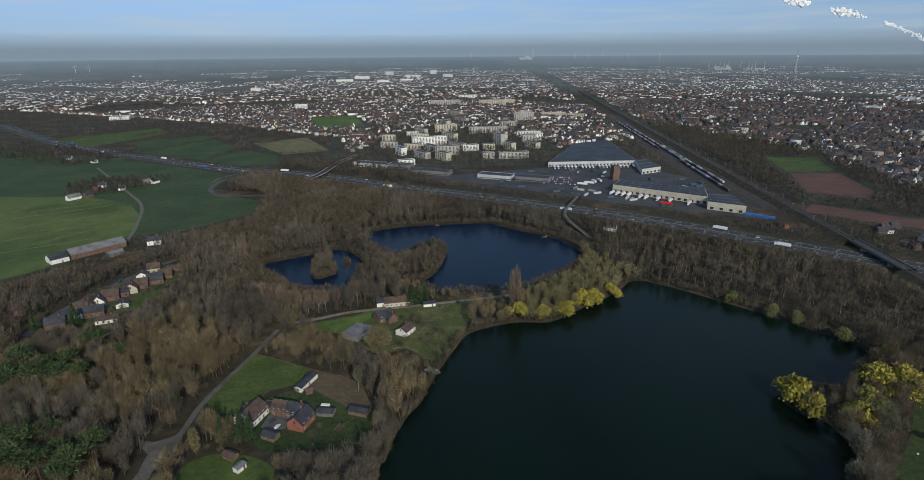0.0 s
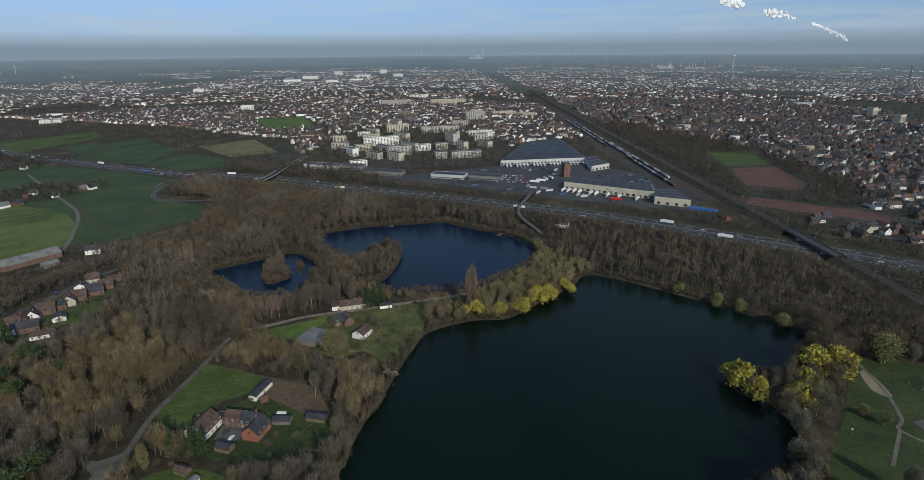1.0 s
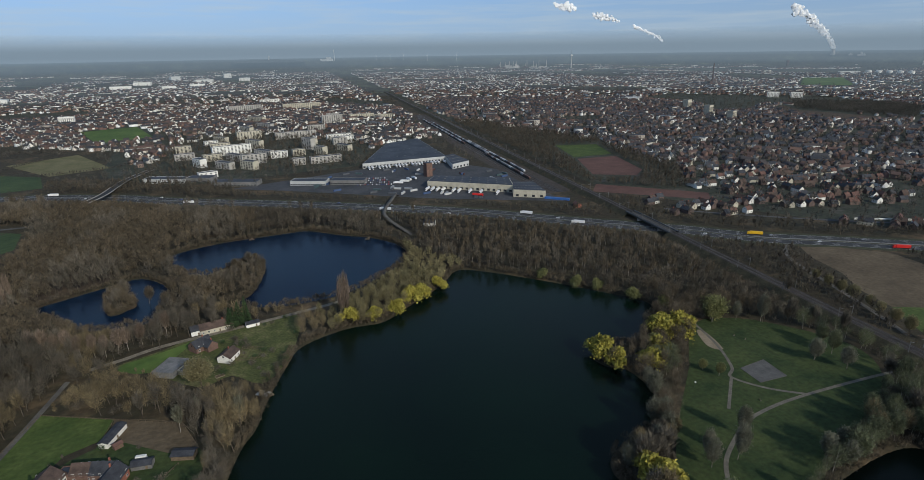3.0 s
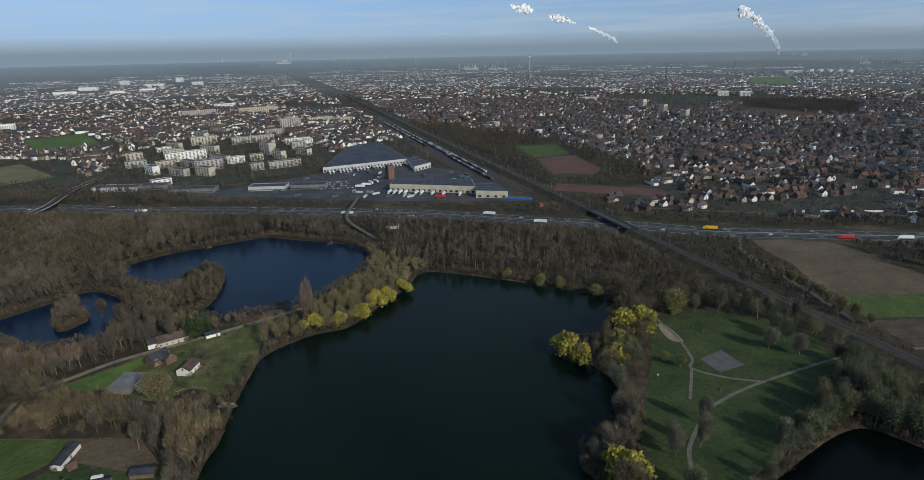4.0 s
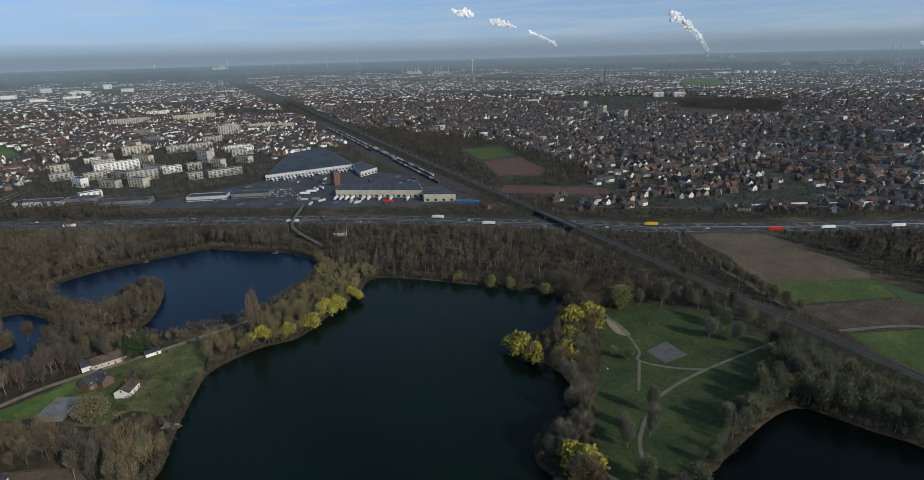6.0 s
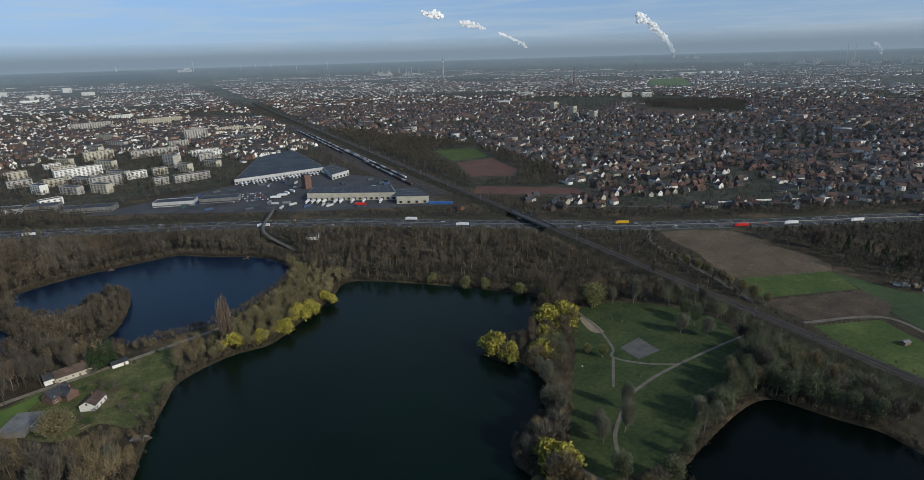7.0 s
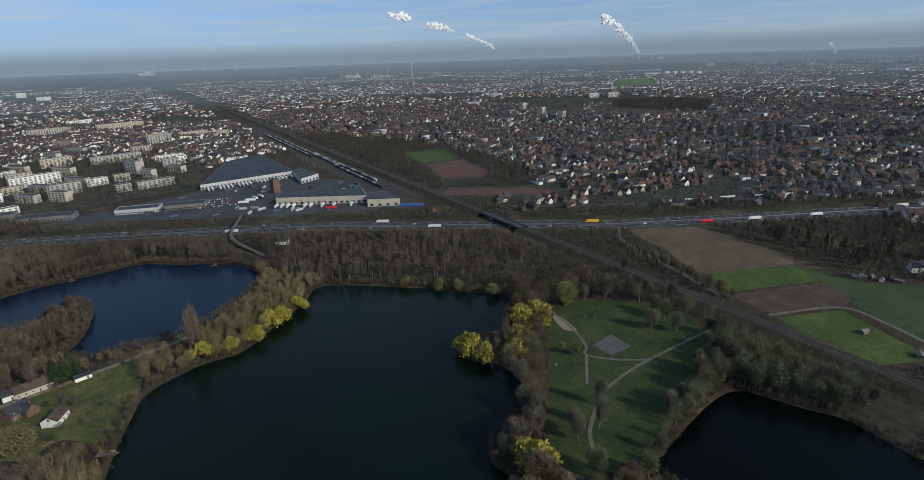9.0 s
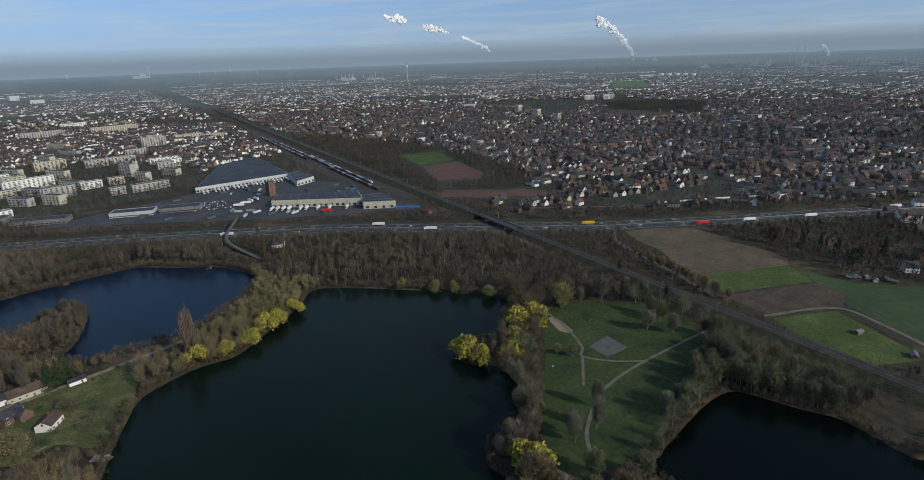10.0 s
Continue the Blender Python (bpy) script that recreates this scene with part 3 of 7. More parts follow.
def part(name, me, parent=None, at=None, label=""):
    """Links a mesh (or a bmesh turned into one) as one object under a thing."""
    ob = new(name, me)
    if at is not None:
        ob.matrix_basis = at
    if parent is not None:
        ob.parent = parent
    if label:
        ob["label"] = label
    return ob


def thing(name, x, y, z=0.0, turn=0.0, label="", category="", group="", kind=""):
    ob = new(name)
    ob.empty_display_size = 1.0
    ob.matrix_basis = pose(x, y, z, 0, 0, turn)
    return tagged(ob, label, category, group, kind)


def box_arrays(x0, x1, y0, y1, z0, z1):
    v = [(x0, y0, z0), (x1, y0, z0), (x1, y1, z0), (x0, y1, z0), (x0, y0, z1), (x1, y0, z1), (x1, y1, z1), (x0, y1, z1)]
    f = [(0, 3, 2, 1), (4, 5, 6, 7), (0, 1, 5, 4), (1, 2, 6, 5), (2, 3, 7, 6), (3, 0, 4, 7)]
    return v, f


def boxes(name, mat, *spans, bevel=0.0):
    """One mesh out of boxes, each x0, x1, y0, y1, z0, z1; bevelled if asked."""
    vs, fs = [], []
    for s in spans:
        v, f = box_arrays(*s)
        fs += [tuple(i + len(vs) for i in q) for q in f]
        vs += v
    me = mesh_of(name, vs, fs, mat)
    if bevel:
        bm = bmesh.new()
        bm.from_mesh(me)
        bmesh.ops.bevel(bm, geom=bm.edges[:], offset=bevel, segments=1, affect="EDGES")
        bm.to_mesh(me)
        bm.free()
    return me


def prism(name, mat, outline, z0, z1):
    """An upright solid over a flat outline."""
    n = len(outline)
    area = sum(outline[i][0] * outline[(i + 1) % n][1] - outline[(i + 1) % n][0] * outline[i][1] for i in range(n))
    if area < 0:
        outline = outline[::-1]
    v = [(x, y, z0) for x, y in outline] + [(x, y, z1) for x, y in outline]
    f = [tuple(range(n, 2 * n)), tuple(range(n - 1, -1, -1))] + [(i, (i + 1) % n, n + (i + 1) % n, n + i) for i in range(n)]
    return mesh_of(name, v, f, mat)


def spline(points, steps=6, closed=False):
    """A smooth line through the points."""
    p = [np.array(q, dtype=float) for q in points]
    n, out = len(p), []
    for i in range(n if closed else n - 1):
        a, b, c, d = (p[(i + k) % n] if closed else p[min(max(i + k, 0), n - 1)] for k in (-1, 0, 1, 2))
        for s in range(steps):
            t = s / steps
            out.append(0.5 * (2 * b + (c - a) * t + (2 * a - 5 * b + 4 * c - d) * t * t + (3 * b - a - 3 * c + d) * t ** 3))
    if not closed:
        out.append(p[-1])
    return np.array(out)


def ribbon(name, line, width, z, mat, thick=0.0, offset=0.0):
    """A strip along a line; z a number or one for each point."""
    line = np.asarray(line, dtype=float)
    d = np.gradient(line, axis=0)
    d /= np.linalg.norm(d, axis=1, keepdims=True)
    side = np.stack([-d[:, 1], d[:, 0]], 1)
    zz = np.broadcast_to(np.asarray(z, dtype=float), (len(line),))
    left, right = line + side * (offset + width / 2), line + side * (offset - width / 2)
    n = len(line)
    if not thick:
        v = np.concatenate([np.column_stack([left, zz]), np.column_stack([right, zz])])
        i = np.arange(n - 1)
        return mesh_of(name, v, np.stack([i + n, i + n + 1, i + 1, i], 1), mat)
    v = np.concatenate([np.column_stack([left, zz]), np.column_stack([right, zz]), np.column_stack([left, zz - thick]), np.column_stack([right, zz - thick])])
    i = np.arange(n - 1)
    q = [np.stack([i + n, i + n + 1, i + 1, i], 1), np.stack([i, i + 1, i + 2 * n + 1, i + 2 * n], 1), np.stack([i + 3 * n, i + 3 * n + 1, i + n + 1, i + n], 1), np.stack([i + 2 * n, i + 2 * n + 1, i + 3 * n + 1, i + 3 * n], 1)]
    return mesh_of(name, v, np.concatenate(q), mat)


def inside(poly, x, y):
    """Which points lie in the outline."""
    p = np.asarray(poly, dtype=float)
    q = np.roll(p, -1, axis=0)
    hit = np.zeros(np.shape(x), dtype=bool)
    for (x0, y0), (x1, y1) in zip(p, q):
        if y0 != y1:
            hit ^= ((y0 > y) != (y1 > y)) & (x < (x1 - x0) * (y - y0) / (y1 - y0) + x0)
    return hit


def far_from(line, x, y, closed=False):
    """The distance of points from a line."""
    p = np.asarray(line, dtype=float)
    q = np.roll(p, -1, axis=0)
    best = np.full(np.shape(x), 1e9)
    for (x0, y0), (x1, y1) in list(zip(p, q))[: None if closed else -1]:
        dx, dy = x1 - x0, y1 - y0
        t = np.clip(((x - x0) * dx + (y - y0) * dy) / (dx * dx + dy * dy + 1e-9), 0, 1)
        best = np.minimum(best, np.hypot(x - x0 - t * dx, y - y0 - t * dy))
    return best


def depth_in(poly, x, y):
    """Metres inside the outline (negative outside)."""
    d = far_from(poly, x, y, True)
    return np.where(inside(poly, x, y), d, -d)


# ---- ground, lakes ----
LAKES = [spline(p, 4, True) for p in (LAKE_BIG, LAKE_NORTH, POND_WEST, LAKE_EAST)]
ISLET_LINE = spline(ISLET, 4, True)


def wet(x, y):
    """Metres inside the water (negative on land)."""
    d = np.full(np.shape(x), -1e9)
    for lake in LAKES:
        d = np.maximum(d, depth_in(lake, x, y))
    return np.minimum(d, -depth_in(ISLET_LINE, x, y))


angles = np.radians(np.concatenate([np.arange(-49, 84, 0.5), np.arange(84, 311, 6.0)]))
rings = np.concatenate([[0.0, 10, 20, 30, 40, 50], np.arange(60, 700, 3.2), 700 * 1.07 ** np.arange(0, 53), [25500.0]])
rings = rings[rings <= 25500]
gx, gy = np.outer(rings, np.sin(angles)) + 0.31, np.outer(rings, np.cos(angles)) + 0.23
gz = np.zeros_like(gx)
near = rings < 740
w = wet(gx[near].ravel(), gy[near].ravel()).reshape(gx[near].shape)
s = np.clip((w + 3.0) / 9.0, 0, 1)
gz[near] = -3.2 * s * s * (3 - 2 * s)
nr, na = gx.shape
ii, jj = np.meshgrid(np.arange(nr - 1), np.arange(na), indexing="ij")
a0, a1 = ii * na + jj, ii * na + (jj + 1) % na
quads = np.stack([a0.ravel(), a1.ravel(), (a1 + na).ravel(), (a0 + na).ravel()], 1)[:, ::-1]
ground = tagged(new("ground", mesh_of("ground", np.column_stack([gx.ravel(), gy.ravel(), gz.ravel()]), quads, M_GROUND, smooth=True)), "brown leaf-littered open ground reaching the horizon", "ground", kind="structure")

for lake, mat, text in zip(LAKES, (M_WATER, M_WATER_BLUE, M_WATER_BLUE, M_WATER_DARK), ("dark still water of a large quarry lake", "dark blue still water of a lake among bare woods", "dark blue pond with a wooded islet", "black still water of a lake beside the park")):
    c = lake.mean(axis=0)
    d = lake - c
    grown = c + d * (1 + 5.0 / np.linalg.norm(d, axis=1, keepdims=True))
    surf = mesh_of("water", np.column_stack([grown, np.full(len(grown), -0.9)]), [tuple(range(len(grown)))], mat)
    if surf.polygons[0].normal.z < 0:
        surf.flip_normals()
    tagged(new("water", surf), text, "lake", kind="structure")


def field(name, outline, mat, label, z=0.06, category="field", smooth=3):
    line = spline(outline, smooth, True) if smooth > 1 else np.asarray(outline, dtype=float)
    bm = bmesh.new()
    f = bm.faces.new([bm.verts.new((x, y, z)) for x, y in line])
    if f.normal.z < 0 or f.calc_area() and (f.normal_update() or f.normal.z < 0):
        f.normal_flip()
    bmesh.ops.triangulate(bm, faces=bm.faces[:])
    me = bpy.data.meshes.new(name)
    bm.to_mesh(me)
    bm.free()
    me.materials.append(mat)
    return tagged(new(name, me), label, category, kind="structure")


field("meadow", MEADOW_FARM, M_GRASS, "green horse meadow beside the farm", smooth=1)
field("paddock", PADDOCK, M_SOIL, "trodden bare brown paddock beside the farm meadow", smooth=1)
field("meadow", MEADOW_COTTAGE, M_MEADOW_PALE, "rough olive meadow around the lakeside cottages")
field("lawn", LAWN_COTTAGE, M_CROP, "bright green mown lawn beside the cottage lane", 0.1)
field("gardens", STREET_GARDENS, M_ROUGH, "rough green gardens behind the street", 0.05, "garden", 1)
field("farm_garden", FARM_GARDEN, M_LAWN, "green garden around the farmhouse", 0.05, "garden")
field("garden_lawn", GARDEN_LAWN, M_GRASS, "green garden lawn behind the street houses", 0.09, "lawn")
field("sports_court", RED_COURTS, M_ASH, "red cinder tennis courts beside the motorway", 0.08, "court", 1)
field("park_lawn", PARK, M_LAWN, "dark green park lawn between two lakes")
field("playing_court", COURT, M_COURT, "grey sand court with a pale kerb in the park", 0.1, "court", 1)
for n in range(4):
    p0, p1 = COURT[n], COURT[(n + 1) % 4]
    tagged(new("kerb", ribbon("kerb", [p0, p1], 0.3, 0.22, M_LANE, 0.22)), "pale concrete kerb around the court", "kerb", kind="structure")
field("beach", BEACH, M_SAND, "sandy bare patch beside the park path", 0.1, "beach")
field("sports_pitch", RED_PITCH, M_ASH, "reddish brown cinder sports pitch", 0.08, "pitch", 1)
field("sports_pitch", SPORTS_GREEN, M_GRASS, "bright green grass sports pitch", 0.08, "pitch", 1)
field("field", FIELD_BROWN, M_SOIL, "bare light brown ploughed field", smooth=2)
field("field", FIELD_STRIP, M_GRASS, "strip of bright green winter crop", 0.07, smooth=1)
field("field", FALLOW, M_FALLOW, "dark brown fallow plot with dead weeds", 0.07, smooth=1)
field("field", FIELD_EAST, M_CROP_DARK, "green pasture along the track", 0.05, smooth=1)
field("field", FIELD_SOUTHEAST, M_GRASS, "green paddock beside the railway", 0.07, smooth=1)
field("field", FIELD_WEST, M_CROP_DARK, "wide dark green winter crop field", 0.05, smooth=1)
field("field", FIELD_SUNNY, M_CROP_LIGHT, "green winter crop field, a patch of sunlight put into its bright colour", 0.1, smooth=2)
field("field", FIELD_A, M_GRASS, "green winter crop field", smooth=1)
field("field", FIELD_B, M_CROP_DARK, "dark green meadow with a worn track", smooth=1)
field("field", FIELD_C, M_STUBBLE, "yellowish dry grass field", smooth=1)
field("field", FIELD_D, M_CROP_DARK, "dark green meadow", 0.08, smooth=1)
field("field", FIELD_E, M_CROP, "bright green field before the town", smooth=1)
field("clearing", CLEARING, M_FALLOW, "grey-brown reedy clearing beside the pond")
field("yard", YARD, M_YARD, "grey paved lorry yard of the warehouses", 0.06, "yard", 1)


field("lawn", GARDEN_SOUTH, M_GRASS, "green garden lawn between bare trees", 0.07, "lawn", 2)
field("turning_place", TURNING, M_LANE, "grey worn turning place at the end of the lane", 0.1, "road", 2)


def road(name, points, width, mat, label, z=0.12, category="path"):
    return tagged(new(name, ribbon(name, spline(points, 6), width, z, mat)), label, category, kind="structure")


road("footpath", PATH_PARK, 2.0, M_GRAVEL, "pale gravel footpath through the park")
road("footpath", PATH_FORK, 2.2, M_GRAVEL, "pale gravel footpath curving across the park", 0.13)
road("footpath", PATH_SPUR, 1.8, M_GRAVEL, "narrow pale footpath in the park", 0.11)
road("footpath", PATH_SHORE, 2.0, M_GRAVEL, "narrow footpath along the lake shore")
road("lane", PATH_COTTAGE, 4.4, M_LANE_PALE, "pale lane past the lakeside cottages", category="road")
road("lane", ROAD_WOOD, 3.4, M_LANE, "grey lane along the edge of the wood", category="road")
road("track", TRACK_EAST, 3.5, M_GRAVEL, "pale farm track beside the pasture")
road("track", TRACK_WEST, 4.0, M_GRAVEL, "pale farm track between the fields")
road("street", STREET_WEST, 6.0, M_STREET, "grey residential street", category="road")
road("track", RAIL_LANE, 4.0, M_LANE, "pale dirt track beside the railway")
road("service_road", NORTH_ROAD, 6.0, M_STREET, "grey road along the noise bank of the motorway", category="road")
road("slip_road", SLIP, 4.0, M_LANE, "pale slip road beside the motorway", 0.11, "road")

field("town_ground", TOWN_EAST, M_TOWN_GROUND, "grey-green gardens and streets of the town", 0.02, "town ground", 1)
field("town_ground", TOWN_WEST, M_TOWN_GROUND, "grey-green gardens and streets of the town", 0.02, "town ground", 1)

field("field", FAR_GREEN, M_CROP, "bright green field beyond the town", 4.0, smooth=1)
field("field", FAR_STUBBLE, M_STUBBLE, "pale dry field on the far plain", 7.0, smooth=1)
field("field", TOWN_FIELD, M_FALLOW, "grey-brown sloping field beside the dark wood", 0.1, smooth=1)

# farmland of the far plain, a ring beyond the town
far_a = np.radians(np.arange(-60, 91, 1.5))
far_r = np.geomspace(2700, 25400, 90)
fr, fa = np.meshgrid(far_r, far_a, indexing="ij")
na2 = len(far_a)
i2, j2 = np.meshgrid(np.arange(len(far_r) - 1), np.arange(na2 - 1), indexing="ij")
q0 = (i2 * na2 + j2).ravel()
tagged(new("plain", mesh_of("plain", np.column_stack([(fr * np.sin(fa)).ravel(), (fr * np.cos(fa)).ravel(), np.full(fr.size, 1.5)]), np.stack([q0 + na2, q0 + na2 + 1, q0 + 1, q0], 1), M_PLAIN)), "farmland and woods of the far plain", "farmland", kind="structure")

# ---- motorway ----
MOTORWAY = spline(MOTORWAY_E[:12] + MOTORWAY_W[6::-1], 8)
tagged(new("verge", ribbon("verge", MOTORWAY, 44, 0.03, M_VERGE)), "dry grass verge of the motorway", "verge", kind="structure")
motorway = tagged(new("motorway", ribbon("motorway", MOTORWAY, 13, 0.16, M_ASPHALT, offset=9)), "grey three-lane motorway carriageway", "road", kind="structure")
tagged(new("motorway", ribbon("motorway", MOTORWAY, 13, 0.16, M_ASPHALT, offset=-9)), "grey three-lane motorway carriageway", "road", kind="structure")
for off in (3.2, 15.0, -3.2, -15.0):
    part("edge_line", ribbon("edge_line", MOTORWAY, 0.22, 0.175, M_PAINT_WHITE, offset=off), motorway)


def along(line, step, start=0.0):
    """Points and headings (degrees) every so many metres of a line."""
    line = np.asarray(line, dtype=float)
    seg = np.linalg.norm(np.diff(line, axis=0), axis=1)
    cum = np.concatenate([[0], np.cumsum(seg)])
    out = []
    for dist in np.arange(start, cum[-1], step):
        i = min(np.searchsorted(cum, dist, side="right") - 1, len(seg) - 1)
        d = (line[i + 1] - line[i]) / seg[i]
        q = line[i] + d * (dist - cum[i])
        out.append((q[0], q[1], math.degrees(math.atan2(d[1], d[0]))))
    return out


# dashed lane lines
dash_v, dash_f = [], []
for off in (7.2, 11.0, -7.2, -11.0):
    for x, y, a in along(MOTORWAY, 18):
        c, sn = math.cos(radians(a)), math.sin(radians(a))
        for u, v in ((0, -0.13), (6, -0.13), (6, 0.13), (0, 0.13)):
            dash_v.append((x + c * u - sn * (v + off), y + sn * u + c * (v + off), 0.18))
dash_f = np.arange(len(dash_v)).reshape(-1, 4)
tagged(part("lane_dashes", mesh_of("lane_dashes", dash_v, dash_f, M_PAINT_WHITE), motorway), kind="stuff")
barrier = tagged(new("guard_rail", ribbon("guard_rail", MOTORWAY, 0.4, 0.85, M_STEEL, 0.75)), "steel guard rail on the motorway's central strip", "barrier", kind="structure")

road("slip_road", LOOP_ROAD, 6.5, M_STREET, "looping slip road beside the motorway")
field("lay_by", LAY_BY, M_LANE, "pale paved lay-by along the motorway", 0.12, "lay-by", 1)

for line in ([(-578, 665), (-481, 733)], [(-543, 624), (-447, 701)], [(-510, 581), (-441, 660)], [(-468, 570), (-415, 657)], [(-623, 714), (-541, 763)], [(-488, 541), (-409, 593)], [(-570, 704), (-494, 750)]):
    road("crop_stripe", line, 3.0, M_TRAMLINE, "pale stripe across the winter crop", 0.15, "crop stripe")
road("track", FIELD_TRACK, 3.0, M_FALLOW, "worn brown track across the field", 0.13)

# ---- railway on its low embankment, bridged over the motorway ----
RAIL_AT = lambda y: 367.5 + 0.0785 * y
RAIL_TURN = 85.5
RAIL_Z = 5.0


def embankment(y0, y1, wide=10.5):
    pts = np.array([(RAIL_AT(y), y) for y in np.linspace(y0, y1, 24)])
    v = []
    for x, y in pts:
        v += [(x - wide / 2 - 8, y, -0.2), (x - wide / 2, y, RAIL_Z), (x + wide / 2, y, RAIL_Z), (x + wide / 2 + 8, y, -0.2)]
    f = []
    for i in range(len(pts) - 1):
        f += [(4 * i + k, 4 * i + k + 1, 4 * i + 5 + k, 4 * i + 4 + k)[::-1] for k in range(3)]
    f += [(0, 1, 2, 3), tuple(4 * (len(pts) - 1) + k for k in (3, 2, 1, 0))]
    slots = [0 if k % 3 != 1 else 1 for k in range(3 * (len(pts) - 1))] + [0, 0]
    return tagged(new("railway_embankment", mesh_of("railway_embankment", v, f, [M_BANK, M_BALLAST], slots)), "brown railway embankment topped with ballast", "embankment", kind="structure")


embankment(-300, 470)
embankment(552, 2886)
BRIDGE = [(RAIL_AT(y), y) for y in (466, 510, 556)]
bridge = tagged(new("railway_bridge", ribbon("railway_bridge", BRIDGE, 11.5, RAIL_Z, M_COURT, 1.3)), "concrete railway bridge over the motorway", "bridge", kind="structure")
for y in (489, 531):
    part("pier", boxes("pier", M_CONCRETE, (RAIL_AT(y) - 4.8, RAIL_AT(y) + 4.8, y - 0.8, y + 0.8, 0, RAIL_Z - 1.3)), bridge)
for sgn in (-1, 1):
    part("parapet", ribbon("parapet", BRIDGE, 0.3, RAIL_Z + 1.1, M_STEEL, 1.1, offset=sgn * 5.6), bridge)
SIDINGS = [(-2.4, -300, 2886), (2.4, -300, 2886)]
for off, y0, y1 in SIDINGS:
    line = [(RAIL_AT(y) + off, y) for y in np.linspace(y0, y1, 30)]
    track = tagged(new("railway_track", ribbon("railway_track", line, 2.5, RAIL_Z + 0.12, M_SLEEPER)), "railway track with steel rails on ballast", "track", kind="structure")
    for g in (-0.75, 0.75):
        part("rail", ribbon("rail", line, 0.16, RAIL_Z + 0.32, M_RAIL, 0.18, offset=g), track)
# fan of sidings beside the warehouses
yard_pts = [(RAIL_AT(y) - 34 - 18 * math.sin((y - 692) / 1100 * math.pi), y) for y in np.linspace(692, 1792, 12)]
tagged(new("siding_bed", ribbon("siding_bed", yard_pts, 50, 0.1, M_BALLAST)), "dark ballast bed of the railway sidings", "ballast", kind="structure")
for k in range(5):
    line = [(RAIL_AT(y) - 20 - (5 + 5.6 * k) * min(1, (y - 640) / 150, (1860 - y) / 180) - 7, y) for y in np.linspace(692, 1792, 24)]
    track = tagged(new("railway_track", ribbon("railway_track", line, 2.5, 0.16, M_SLEEPER)), "railway siding track with steel rails", "track", kind="structure")
    for g in (-0.75, 0.75):
        part("rail", ribbon("rail", line, 0.16, 0.34, M_RAIL, 0.16, offset=g), track)

# ---- trees ----
class Shape:
    """Triangles gathered for one mesh."""

    def __init__(self):
        self.v, self.f = [], []

    def tube(self, a, b, ra, rb, sides=4):
        a, b = np.asarray(a, float), np.asarray(b, float)
        d = (b - a) / (np.linalg.norm(b - a) + 1e-9)
        u = np.cross(d, (0.31, 0.87, 0.2))
        u /= np.linalg.norm(u)
        w2 = np.cross(d, u)
        n = len(self.v)
        for p, r in ((a, ra), (b, rb)):
            for k in range(sides):
                t = 2 * math.pi * k / sides
                self.v.append(p + r * (math.cos(t) * u + math.sin(t) * w2))
        for k in range(sides):
            k2 = (k + 1) % sides
            self.f += [(n + k, n + k2, n + sides + k2), (n + k, n + sides + k2, n + sides + k)]

    def sliver(self, p, d, length, width, rng):
        d = d / (np.linalg.norm(d) + 1e-9)
        s2 = np.cross(d, rng.normal(size=3))
        s2 *= width / 2 / (np.linalg.norm(s2) + 1e-9)
        n = len(self.v)
        self.v += [p - s2, p + s2, p + d * length]
        self.f.append((n, n + 1, n + 2))

    def leaf(self, p, size, rng, droop=0.0):
        u, w2 = rng.normal(size=3), rng.normal(size=3)
        u /= np.linalg.norm(u)
        w2 = np.cross(u, w2)
        w2 /= np.linalg.norm(w2)
        n = len(self.v)
        self.v += [p + u * size * 0.5, p - u * size * 0.35 + w2 * size * 0.45, p - u * size * 0.35 - w2 * size * 0.45 - np.array((0, 0, droop))]
        self.f.append((n, n + 1, n + 2))

    def arrays(self):
        return np.array(self.v, dtype=np.float32).reshape(-1, 3), np.array(self.f, dtype=np.int32).reshape(-1, 3)


CROWNS = {"bare": (0.29, 0.2, 1.0), "tall": (0.17, 0.34, 1.0), "poplar": (0.1, 0.08, 1.0), "willow": (0.5, 0.0, 0.9), "bud": (0.31, 0.16, 1.0), "shrub": (0.55, 0.02, 1.0), "conifer": (0.2, 0.1, 1.0), "pine": (0.26, 0.45, 1.0)}


